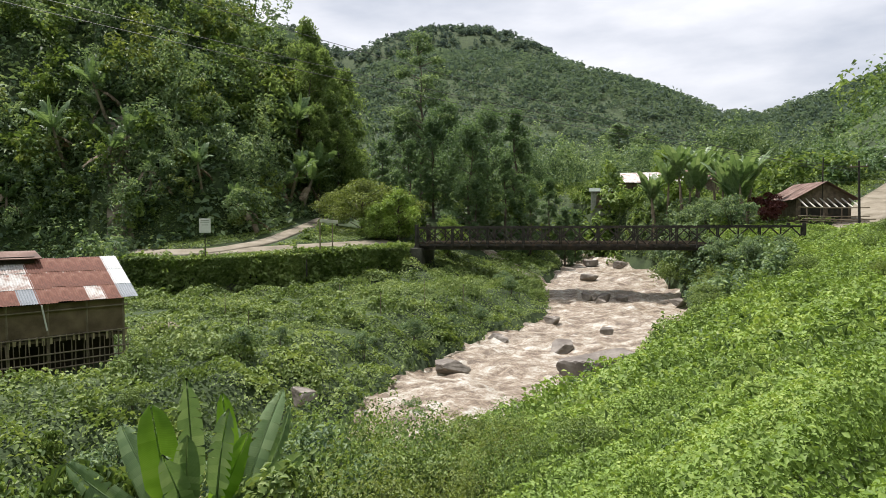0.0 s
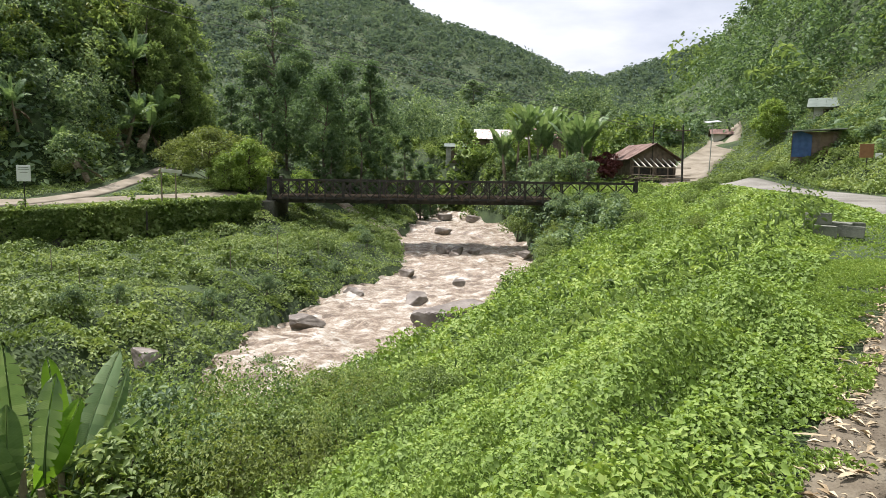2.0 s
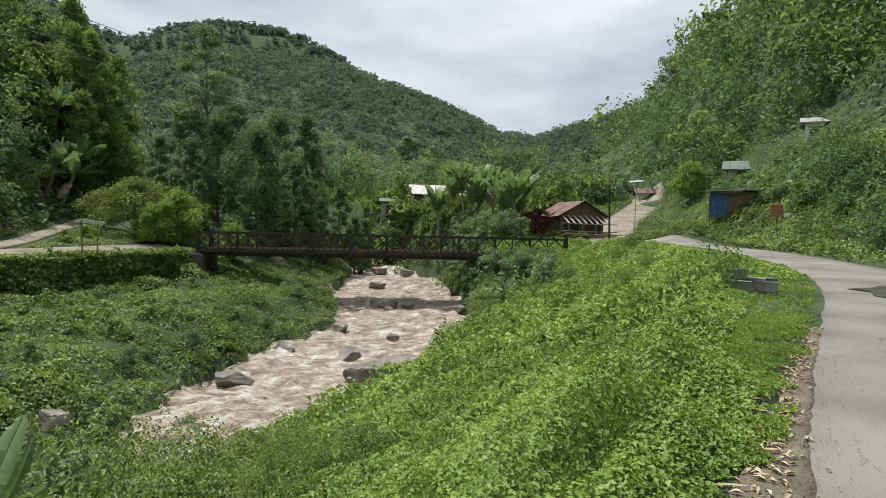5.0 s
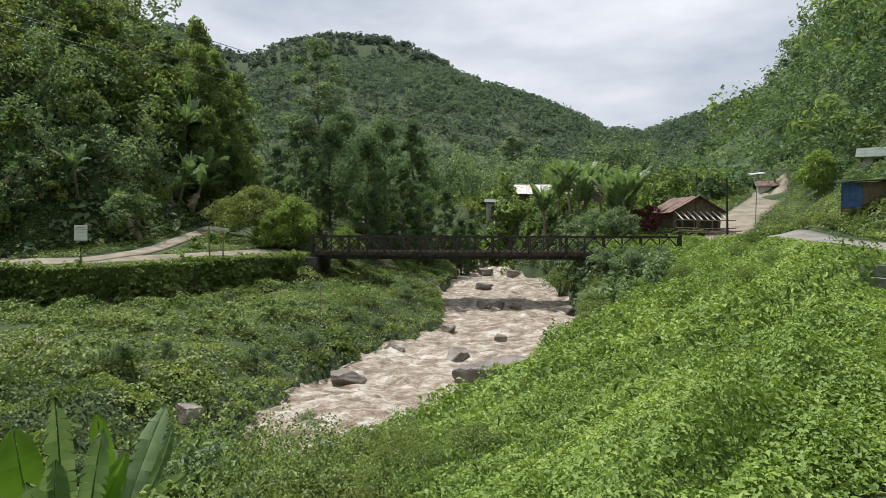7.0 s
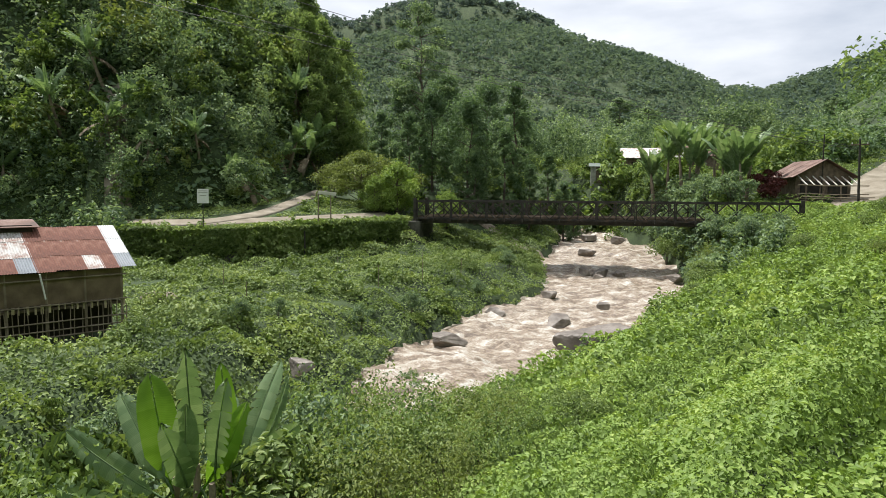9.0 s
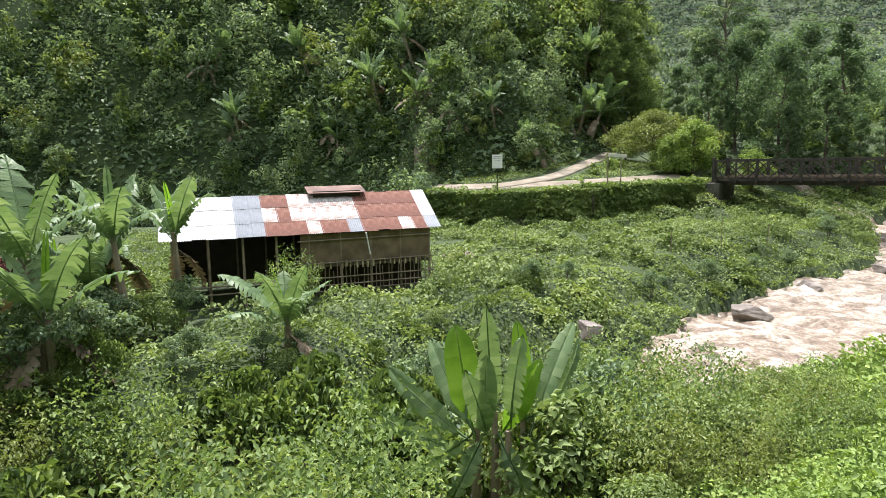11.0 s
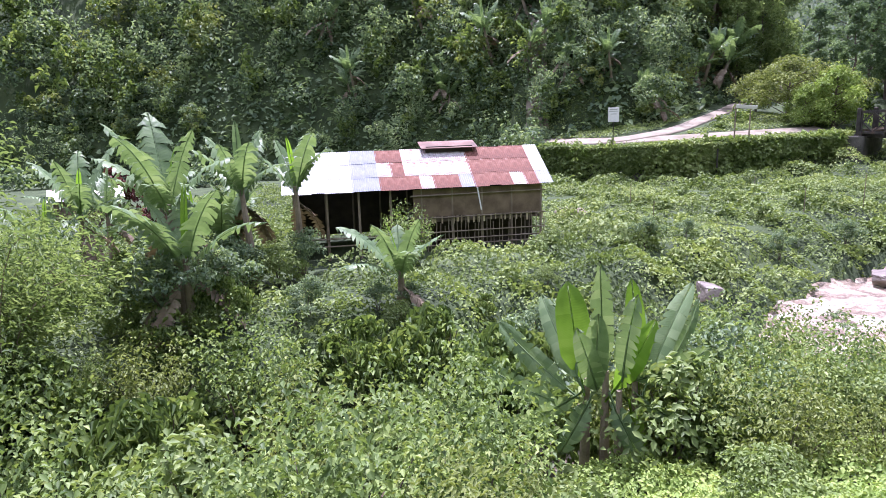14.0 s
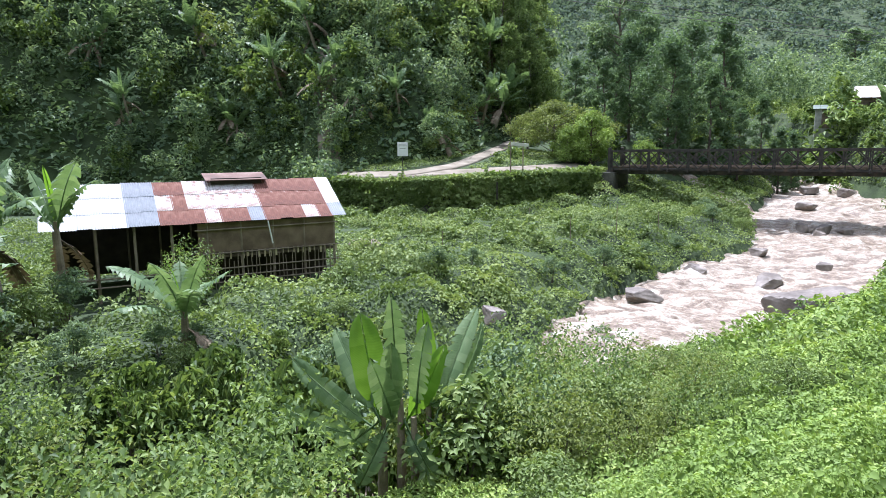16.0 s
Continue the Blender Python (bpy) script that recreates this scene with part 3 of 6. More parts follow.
stand("forest_sprays", M_BUSH, np.stack([x[pick], y[pick], land(x[pick], y[pick]) + r[pick] * 1.1], 1), r[pick] * 0.75, 210, 0.46, "paler green sprays among the hillside trees", "forest", rng, width=0.32, droop=0.8, clumps=12, clump_r=0.26, tall=1.9)
pick = rng.permutation(np.nonzero(k)[0])[:60]
stand("forest_olive", M_OLIVE, np.stack([x[pick], y[pick], land(x[pick], y[pick]) + r[pick] * 1.0], 1), r[pick] * 0.8, 300, 0.36, "olive-green crowns among the hillside trees", "forest", rng, clumps=12, clump_r=0.3)
# bamboo plumes where the hill's shoulder drops to the valley
x, y = scatter(500, -22, -5, 66, 112, rng, lambda x, y: (inside_left(x, y) > 0.5) & (inside_left(x, y) < 9))
x, y = x[:46], y[:46]
r = rng.uniform(1.6, 3.0, len(x))
stand("shoulder_bamboo", M_BAMBOO, np.stack([x, y, land(x, y) + r * 1.2], 1), r, 420, 0.5, "feathery bamboo plumes on the hill's shoulder", "bamboo", rng, width=0.22, droop=0.9, clumps=12, clump_r=0.3, tall=2.0)
# hill above the near road
x, y = scatter(14000, 5, 260, -5, 330, rng, lambda x, y: (inside_right(x, y) > 1.0) & (inside_right(x, y) < 90))
d = np.hypot(x, y)
keep = rng.random(len(x)) < np.clip((52 / d) ** 1.6, 0.09, 1.0)
# keep the clearings of the houses open
clear = (np.hypot(x - 51.5, y - 55) > 5.0) & (np.hypot(x - 48, y - 51.5) > 3.4) & (np.hypot(x - 54, y - 48.8) > 3.3) & (np.hypot(x - 51.5, y - 46.5) > 2.0) & (np.hypot(x - 37.6, y - 43.6) > 4.0) & ~((inside_right(x, y) < 3) & (y < 56))
az_ = np.degrees(np.arctan2(x, y))
clear &= ~((az_ > 41.0) & (az_ < 47.2) & (d > 54) & (d < 77)) & ~((az_ > 45.2) & (az_ < 48.4) & (d > 58) & (d < 73)) & faces_valley(x, y)
x, y = x[keep & clear][:760], y[keep & clear][:760]
d = np.hypot(x, y)
r = (0.9 + 3.0 * rng.random(len(x)) ** 1.8) * np.clip(d / 45, 0.55, 2.2)
stand("hill_forest", M_HILL, np.stack([x, y, land(x, y) + r * 0.5], 1), r, 330, 0.42, "green jungle trees on the hill above the village", "forest", rng, clumps=15, clump_r=0.32, tall=1.7)
pick = rng.permutation(len(x))[:80]
xb, yb = scatter(9000, 40, 260, 55, 340, rng, lambda x, y: (inside_right(x, y) > 2.5) & (inside_right(x, y) < 85) & (rng.random(len(x)) < np.clip(90 / np.hypot(x, y), 0.2, 1) ** 1.5) & (np.hypot(x - 51.5, y - 55) > 8))
az_ = np.degrees(np.arctan2(xb, yb))
kb = faces_valley(xb, yb) & ~((az_ > 41.0) & (az_ < 47.2) & (np.hypot(xb, yb) < 78)) & ~((az_ > 45.2) & (az_ < 48.4) & (np.hypot(xb, yb) < 73))
xb, yb = xb[kb][:520], yb[kb][:520]
rb = rng.uniform(1.5, 3.4, len(xb)) * np.clip(np.hypot(xb, yb) / 90, 0.8, 2.6)
stand("upper_hill_forest", M_HILL, np.stack([xb, yb, land(xb, yb) + rb * 0.5], 1), rb, 170, 0.72, "hazy green jungle trees on the upper hill", "forest", rng, clumps=20, clump_r=0.28, tall=1.6)
stand("hill_bamboo", M_BAMBOO, np.stack([x[pick], y[pick], land(x[pick], y[pick]) + r[pick] * 0.9], 1), r[pick] * 0.9, 170, 0.75, "feathery pale bamboo on the hill", "bamboo", rng, width=0.25, droop=0.8)
# far mountain
n_far = 4300
a = np.radians(rng.uniform(-14, 36, n_far))
d = np.sqrt(rng.uniform(150 ** 2, 740 ** 2, n_far))
x, y = d * np.sin(a), d * np.cos(a)
k = (inside_left(x, y) < -4) & (inside_right(x, y) < 0) & (zones(x, y)[0] > 6)
x, y, d = x[k], y[k], d[k]
r = rng.uniform(3.2, 6.5, len(x)) * np.clip(d / 420, 0.55, 1.25)
stand("far_forest", M_FAR, np.stack([x, y, land(x, y) + r * 0.25], 1), r, 30, 2.6, "green forest over the far mountain, haze painted into its colour", "forest", rng, rz=0.8, clumps=12, clump_r=0.45)
a = np.radians(rng.uniform(-14, 27, 1500))
d = rng.uniform(860, 1130, 1500)
x, y = d * np.sin(a), d * np.cos(a)
r = rng.uniform(4.5, 8.5, len(x))
stand("ridge_forest", M_RIDGE, np.stack([x, y, land(x, y) + r * 0.3], 1), r, 26, 4.6, "forest along the distant ridge, blued by painted haze", "forest", rng, rz=0.9, clumps=9, clump_r=0.45)
x, y = scatter(1500, -9, 62, 96, 180, rng, lambda x, y: (zones(x, y)[0] > 3) & (inside_right(x, y) < 2) & (inside_left(x, y) < 1))
x, y = x[:230], y[:230]
r = rng.uniform(2.0, 4.2, len(x))
stand("valley_trees", M_FOREST, np.stack([x, y, land(x, y) + r * 0.9], 1), r, 330, 0.42, "green trees filling the valley floor", "trees", rng, rz=1.4, clumps=16, clump_r=0.32)
# scrub of the village floor and the banks behind the bridge
x, y = scatter(2600, -14, 62, 50, 100, rng, lambda x, y: (zones(x, y)[0] > 0.8) & (inside_right(x, y) < 3) & (inside_left(x, y) < 0) & (along(lane_line, x, y)[0] > 2.4) & (along(track_line, x, y)[0] > 1.8) & (zones(x, y)[2] > -1.2)
               & (np.hypot(x - 32, y - 57.5) > 5.5) & (np.hypot(x - 30.5, y - 51) > 4.5) & ~((y < 68) & (x > -2) & (x < 17)))
x, y = x[:240], y[:240]
r = rng.uniform(0.5, 1.15, len(x))
stand("scrub", M_BUSH, np.stack([x, y, land(x, y) + r * 0.35], 1), r, 150, 0.32, "green scrub on the banks and plots behind the bridge", "scrub", rng)


# low shrubs on the cleared ground below the hillside houses
x, y = scatter(3000, 36, 60, 36, 60, rng, lambda x, y: (np.hypot(x, y) > 56) & (np.hypot(x, y) < 74) & (np.abs(np.degrees(np.arctan2(x, y)) - 44.2) < 4.2) & (inside_right(x, y) > 2) & (np.hypot(x - 51.2, y - 54.6) > 3.4) & (np.hypot(x - 54.6, y - 49.6) > 2.8))
x, y = x[:170], y[:170]
r = rng.uniform(0.4, 0.85, len(x))
stand("house_shrubs", M_HILL, np.stack([x, y, land(x, y) + r * 0.3], 1), r, 130, 0.2, "low shrubs below the hillside houses", "shrubs", rng)
# gardens and thickets that hide the village, and bushes above the road
xs = [(18.5, 70.5), (20.5, 72), (24.5, 74), (27.5, 73), (30, 76), (33, 77), (36, 75), (39, 73), (28, 69.5), (22.5, 76), (31, 70), (34.5, 69), (26, 78.5), (37, 79), (41, 79), (44, 74), (26, 68), (29, 72), (19.8, 77), (21.4, 74.5), (16.0, 80), (20.4, 80.5), (22.4, 79), (19.6, 73.4), (14.2, 83), (23.8, 77), (15.0, 76.5), (13.4, 79), (18.6, 74.2), (17.4, 76.4), (19.6, 72.6), (20.4, 75.6), (18.8, 76.6), (21.8, 72.6), (23.2, 70.6)]
x, y = np.array(xs).T
r = rng.uniform(1.6, 2.8, len(x))
az_ = np.degrees(np.arctan2(x, y))
r = np.where((az_ > 14.6) & (az_ < 24), r * 0.42, r)      # low beds before the pale-roofed houses
stand("garden_thicket", M_BUSH, np.stack([x, y, land(x, y) + r * 0.7], 1), r, 330, 0.42, "leafy gardens and small trees round the village houses", "thicket", rng, rz=1.3)
x, y = scatter(3000, 18, 60, 8, 66, rng, lambda x, y: (inside_right(x, y) > -0.5) & (inside_right(x, y) < 9) & (np.hypot(x - 37.8, y - 43.4) > 3.0) & (np.hypot(x - 36.4, y - 37.0) > 1.8) & (np.hypot(x - 50.5, y - 54.2) > 4.5) & (np.hypot(x - 54, y - 48.8) > 3.2))
az_ = np.degrees(np.arctan2(x, y))
keep = (rng.random(len(x)) < 0.6) & ~((inside_right(x, y) < 3.5) & (y > 30)) & ~((az_ > 40.8) & (az_ < 48.4) & (np.hypot(x, y) > 50))
x, y = x[keep][:210], y[keep][:210]
r = rng.uniform(0.7, 1.7, len(x))
stand("bank_bushes", M_HILL, np.stack([x, y, land(x, y) + r * 0.4], 1), r, 260, 0.22, "tangled green bushes on the bank above the road", "bushes", rng)


# hummocks of creeper on the flat, and a thicket at its far end
x, y = scatter(3000, -24, 10, 16, 46, rng, lambda x, y: (zones(x, y)[1] < 0) & (zones(x, y)[0] > 0.8) & (zones(x, y)[3] < -1.2) & ~((x < -9.5) & (y < 27.5) & (x > -21) & (y > 13)))
x, y = x[:210], y[:210]
r = rng.uniform(0.3, 1.0, len(x))
stand("hummocks", M_CREEPER, np.stack([x, y, land(x, y) + r * 0.12], 1), r, 200, 0.16, "leafy hummocks of creeper on the flat", "creepers", rng, rz=0.75, width=0.6)
x, y = scatter(900, -62, -23, 6, 48, rng, lambda x, y: (inside_left(x, y) < 1) & (inside_left(x, y) > -9) & (zones(x, y)[3] < -1))
x, y = x[:36], y[:36]
r = rng.uniform(0.7, 1.5, len(x))
stand("foot_thicket", M_FOREST, np.stack([x, y, land(x, y) + r * 0.5], 1), r, 200, 0.4, "dark thicket at the foot of the wooded hill", "thicket", rng)


# scrub close along the water above the bridge, and round the far road's end
x, y = scatter(2500, 4, 32, 58, 108, rng, lambda x, y: (zones(x, y)[0] > 1.2) & (zones(x, y)[0] < 5.0))
x, y = x[:75], y[:75]
r = rng.uniform(0.35, 0.75, len(x))
stand("water_side_scrub", M_BUSH, np.stack([x, y, land(x, y) + r * 0.25], 1), r, 150, 0.3, "low green scrub along the water above the bridge", "scrub", rng)
x, y = np.array([(-22.4, 45.2), (-23.6, 46.6), (-21.6, 44.2), (-24.6, 48.4), (-22.8, 47.4), (-20.6, 47.6), (-25.4, 46.2)]).T
r = rng.uniform(1.1, 1.7, len(x))
stand("corner_thicket", M_FOREST, np.stack([x, y, np.full(len(x), -1.4)], 1), r, 240, 0.36, "dark thicket where the far road meets the hill", "thicket", rng, rz=1.5)
# mounds of taller growth on the near slope, and dense bush under the bridge's near end
x, y = scatter(4000, -4, 30, 5, 48, rng, lambda x, y: (zones(x, y)[1] > 0) & (zones(x, y)[0] > 0.3) & (zones(x, y)[2] > verge_at(x, y) + 0.9) & (zones(x, y)[0] > 1.3) & (np.hypot(x, y) > 6.5) & ~((zones(x, y)[2] < 8.0) & (x > 9)))
d = np.hypot(x, y)
k = rng.random(len(x)) < np.clip(14 / d, 0.25, 1)
x, y, d = x[k][:400], y[k][:400], d[k][:400]
r = rng.uniform(0.22, 0.62, len(x)) * np.clip(d / 15, 0.7, 1.8)
h1 = np.arange(len(x)) % 3 < 2
stand("weed_mounds", M_WEED, np.stack([x, y, land(x, y) + r * 0.35], 1)[h1], r[h1], 140, 0.13, "mounds of taller bright weeds on the slope", "weeds", rng, rz=0.9)
stand("dark_mounds", M_BUSH, np.stack([x, y, land(x, y) + r * 0.4], 1)[~h1], r[~h1], 140, 0.13, "mounds of darker scrub on the slope", "scrub", rng, rz=1.1)
x, y = scatter(2500, 12, 34, 40, 72, rng, lambda x, y: (zones(x, y)[1] > 0) & (zones(x, y)[0] > 0.2) & (zones(x, y)[0] < 8) & (x < 24.5) & (zones(x, y)[2] > 1))
r = rng.uniform(0.7, 1.5, len(x))
k = (land(x, y) + 1.5 * r < 0.1) | (y > 54)
x, y, r = x[k][:95], y[k][:95], r[k][:95]
stand("bank_scrub", M_FOREST, np.stack([x, y, land(x, y) + r * 0.4], 1), r, 190, 0.3, "dark bushes crowding the river bank by the bridge", "scrub", rng)


def cover(name, mat, n, box_, keep, leaf, height, label, category, rng, width=0.62, droop=0.2, tuft=1.0, tuft_h=0.35, rounded=False, fade=None, base=0.0):
    """Low leafy growth over the land."""
    x, y = scatter(n, *box_, rng, keep)
    low = 1.0 if fade is None else fade(x, y)

    def billow(x, y):
        return tuft_h * (1.5 * np.abs(wobble(x, y, tuft, 3.3)) + 0.55 * np.abs(wobble(x, y, tuft * 0.37, 1.1)) - 0.25)

    h0, e_ = billow(x, y), tuft * 0.08
    gx_, gy_ = (billow(x + e_, y) - h0) / e_, (billow(x, y + e_) - h0) / e_
    z = land(x, y) + base + low * h0 + rng.uniform(0.0, 1.0, len(x)) * height * low
    nrm = rng.normal(size=(len(x), 3)) * 0.42 + np.stack([-gx_ * 1.4 * low, -gy_ * 1.4 * low - 0.1, np.ones(len(x))], 1)
    ob = new(name, leaf_mesh(name, mat, np.stack([x, y, z], 1), nrm, rng.uniform(0.55, 1.35, len(x)) * leaf, width=width, droop=droop, rng=rng, rounded=rounded))
    return tagged(ob, label, category, kind="stuff")


def by_shed(x, y):
    """Trodden, shaded ground under the shed and before it."""
    u = (x + 17.1) * 0.708 + (y - 15.5) * 0.706
    v = -(x + 17.1) * 0.706 + (y - 15.5) * 0.708
    return (u > -0.5) & (u < 9.6) & (v > -2.0) & (v < 4.3)


def near_slope(x, y):
    bank, rs, e, b = zones(x, y)
    return (rs > 0) & (bank > 0.2) & (y < 56) & (e > 0.05)


def from_edge(x, y):
    """How far growth has reached its height, going away from the road's edge: 0.12 to 1."""
    return np.clip((zones(x, y)[2] - 0.15 + 0.18 * wobble(x, y, 0.3)) / (0.5 + verge_at(x, y) * np.interp(np.hypot(x, y), [7, 12], [0.6, 1.9])), 0.12, 1)


cover("near_weeds", M_WEED, 340000, (-5, 9, 0.3, 8), lambda x, y: near_slope(x, y) & (np.hypot(x, y) < 7.5) & (zones(x, y)[2] > 0.3 + 0.45 * rng.random(len(x)) ** 2 + 0.14 * wobble(x, y, 0.35)), 0.046, 0.3, "bright green small-leaved weeds beside the road", "weeds", rng, width=0.66, tuft=0.45, tuft_h=0.3, fade=from_edge, base=0.045)
cover("broad_weeds", M_WEED, 36000, (-5, 9, 0.3, 8), lambda x, y: near_slope(x, y) & (np.hypot(x, y) < 7.5) & (zones(x, y)[2] > 0.8 + 0.3 * wobble(x, y, 0.5)) & (wobble(x, y, 0.6, 4.0) > 0.05), 0.05, 0.34, "larger heart-shaped leaves among the roadside weeds", "weeds", rng, tuft=0.45, tuft_h=0.24, rounded=True, fade=from_edge, base=0.05)
cover("near_grass", M_WEED, 160000, (1.2, 9.5, 0.8, 9), lambda x, y: (zones(x, y)[2] > 0.03 + 0.1 * wobble(x, y, 0.3)) & (zones(x, y)[2] < verge_at(x, y) + 0.25) & (wobble(x, y, 0.22, 2.0) + 0.5 * wobble(x, y, 0.09, 1.0) > 0.45 - zones(x, y)[2] * 1.9), 0.05, 0.045, "short trodden grass beside the concrete", "grass", rng, width=0.3, droop=0.4, tuft_h=0.02, base=0.055)
cover("weeds", M_WEED, 420000, (-7, 24, 0.0, 15), lambda x, y: near_slope(x, y) & (np.hypot(x, y) > 6.0) & (zones(x, y)[2] > verge_at(x, y) * 0.6 + 0.12 * wobble(x, y, 0.5)), 0.074, 0.32, "bright green broad-leaved weeds on the roadside slope", "weeds", rng, tuft=0.7, tuft_h=0.3, fade=from_edge)
cover("far_weeds", M_WEED, 190000, (0, 34, 15, 54), lambda x, y: near_slope(x, y), 0.17, 0.5, "bright green weeds on the lower slope", "weeds", rng, tuft=0.9, tuft_h=0.5, fade=from_edge)
cover("weed_blades", M_BAMBOO, 16000, (-6, 24, 0.5, 22), lambda x, y: near_slope(x, y) & (zones(x, y)[2] > 1.6) & (np.hypot(x, y) > 9), 0.17, 0.45, "long narrow grass blades among the weeds", "grass", rng, width=0.13, droop=0.9)
cover("verge_grass", M_WEED, 190000, (1.5, 32, 1.5, 46), lambda x, y: (zones(x, y)[2] > 0.16 + 0.12 * wobble(x, y, 0.4)) & (np.hypot(x, y) > 5) & (zones(x, y)[2] < verge_at(x, y) + 0.4), 0.075, 0.08, "short green grass along the road's verge", "grass", rng, width=0.3, droop=0.5, tuft_h=0.05)
cover("roadside_grass", M_WEED, 22000, (-4.2, 1.0, -6.0, 0.4), lambda x, y: near_slope(x, y) & (zones(x, y)[2] > 0.3), 0.06, 0.1, "short grass on the embankment's shoulder", "grass", rng, width=0.3, tuft_h=0.08, base=0.02)
cover("left_weeds", M_CREEPER, 130000, (-30, -3, -14, 16), near_slope, 0.15, 0.5, "green undergrowth on the embankment", "weeds", rng)
cover("creepers", M_CREEPER, 330000, (-36, 13, 2, 56), lambda x, y: (lambda q: (q[1] < 0) & (q[0] > -0.2) & (q[3] < -0.1))(zones(x, y)) & ~by_shed(x, y) & (rng.random(len(x)) < np.interp(np.hypot(x + 8, y - 26), [14, 26], [1.0, 0.5])), 0.15, 0.3, "low green creepers covering the flat by the river", "creepers", rng, tuft=1.0, tuft_h=0.75, base=-0.12, fade=lambda x, y: 0.4 + 0.6 * smooth(6, 13, np.hypot(x + 10, (y - 35) * 0.9)))
cover("terrace_grass", M_CREEPER, 90000, (-45, 4, 40, 62), lambda x, y: (zones(x, y)[3] > 0.0) & (inside_left(x, y) < 2) & (along(track_line, x, y)[0] > 1.2) & ((zones(x, y)[3] > 2.75) | (zones(x, y)[3] < 1.0)) & (zones(x, y)[0] > 0), 0.16, 0.14, "grass and weeds beside the far road", "grass", rng, tuft_h=0.12)
cover("outer_verge", M_CREEPER, 90000, (4, 62, -2, 75), lambda x, y: (zones(x, y)[2] < -3.8) & (inside_right(x, y) < 14) & (along(lane_line, x, y)[0] > 1.7), 0.2, 0.35, "grass and weeds on the outer side of the road", "grass", rng)


cover("bar_creepers", M_CREEPER, 60000, (-3, 24, 47, 76), lambda x, y: (zones(x, y)[0] > 0.15) & (zones(x, y)[0] < 9) & (inside_left(x, y) < -1) & (zones(x, y)[3] < -0.3), 0.2, 0.3, "bright creepers over the gravel bar beyond the bridge", "creepers", rng, tuft=0.8, tuft_h=0.4)
cover("bank_grass", M_CREEPER, 60000, (29, 48, 26, 54), lambda x, y: (zones(x, y)[2] < -4.6) & (inside_right(x, y) < 12) & (along(lane_line, x, y)[0] > 2.2), 0.2, 0.45, "rough grass on the bank below the shack", "grass", rng, tuft=0.8, tuft_h=0.45)
x, y = scatter(1500, 38, 66, 70, 112, rng, lambda x, y: (inside_right(x, y) > -8) & (inside_right(x, y) < 6) & (along(lane_line, x, y)[0] > 3.2) & (np.hypot(x - 52, y - 72) > 4.5))
x, y = x[:110], y[:110]
r = rng.uniform(1.0, 2.2, len(x))
stand("lane_thicket", M_HILL, np.stack([x, y, land(x, y) + r * 0.4], 1), r, 170, 0.5, "green thicket beyond the dirt lane", "thicket", rng)
cover("village_grass", M_CREEPER, 42000, (4, 64, 50, 110), lambda x, y: (zones(x, y)[0] > 1.5) & (inside_right(x, y) < 3) & (inside_left(x, y) < 0) & (along(lane_line, x, y)[0] > 2.2) & (y + x > 70), 0.32, 0.35, "rough grass of the village plots", "grass", rng, width=0.3)
cover("hill_undergrowth", M_HILL, 48000, (10, 150, 5, 190), lambda x, y: (inside_right(x, y) > 3) & (inside_right(x, y) < 60) & faces_valley(x, y, 0.0) & (np.hypot(x - 50.6, y - 53.4) > 5.0) & (np.hypot(x - 54.4, y - 49) > 2.4), 0.62, 0.9, "undergrowth between the hill's trees", "undergrowth", rng)
cover("slope_undergrowth", M_FOREST, 80000, (-70, 6, 30, 120), lambda x, y: (inside_left(x, y) > -0.5) & (inside_left(x, y) < 34) & faces_valley(x, y, 0.0), 0.6, 0.7, "undergrowth between the hillside trees", "undergrowth", rng)


# ---- plants one by one ----
def bush_kind(name, label, category, mat, seed, n, leaf, height, spread, width=0.5, droop=0.3, clumps=16, clump_r=0.36, along_down=False):
    """A bush: forking stems and a crown of many leaves, about spread wide and height high."""
    r_ = np.random.default_rng(seed)
    ob = thing(name, label, category)
    p, nn_ = crown_cloud(n, r_, 1, 1, clumps, clump_r)
    p = p * np.array([spread, spread, height * 0.42]) + np.array([0, 0, height * 0.56])
    p[:, 2] = np.maximum(p[:, 2], 0.05)
    dirs = None
    if along_down:
        dirs = r_.normal(size=(n, 3)) * 0.6 + np.array([0, 0, -1.0])
    me = leaf_mesh("foliage", mat, p, nn_, r_.uniform(0.65, 1.3, n) * leaf, width=width, droop=droop, rng=r_, along=dirs)
    f = new("foliage", me)
    f.parent = ob
    for i in range(4):
        bm = bmesh.new()
        a = r_.uniform(0, math.tau)
        q = Vector((math.cos(a) * spread * 0.6 * r_.random(), math.sin(a) * spread * 0.6 * r_.random(), height * r_.uniform(0.55, 0.85)))
        k_ = Vector((q.x * 0.35, q.y * 0.35, q.z * 0.5))
        tube(bm, [(0.05 * math.cos(a), 0.05 * math.sin(a), -0.3), k_, q], [0.03, 0.02, 0.008], 5)
        part("stem", bm, M_TRUNK, ob)
    return ob


def plant(src, x, y, scale=1.0, turn=0.0):
    """Sets a copy of a plant on the land."""
    m = pose(x, y, float(land(x, y)), 0, 0, turn) @ Matrix.Scale(scale, 4)
    ob = copy_thing(src, m)
    ob.scale = (scale, scale, scale)
    return ob


def settle(src, spots, rng):
    """Copies of one plant; the first spot takes the original."""
    for i, (x, y, s) in enumerate(spots):
        if i:
            plant(src, x, y, s, rng.uniform(0, 360))
    x, y, s = spots[0]
    src.matrix_basis = pose(x, y, float(land(x, y)), 0, 0, rng.uniform(0, 360)) @ Matrix.Scale(s, 4)


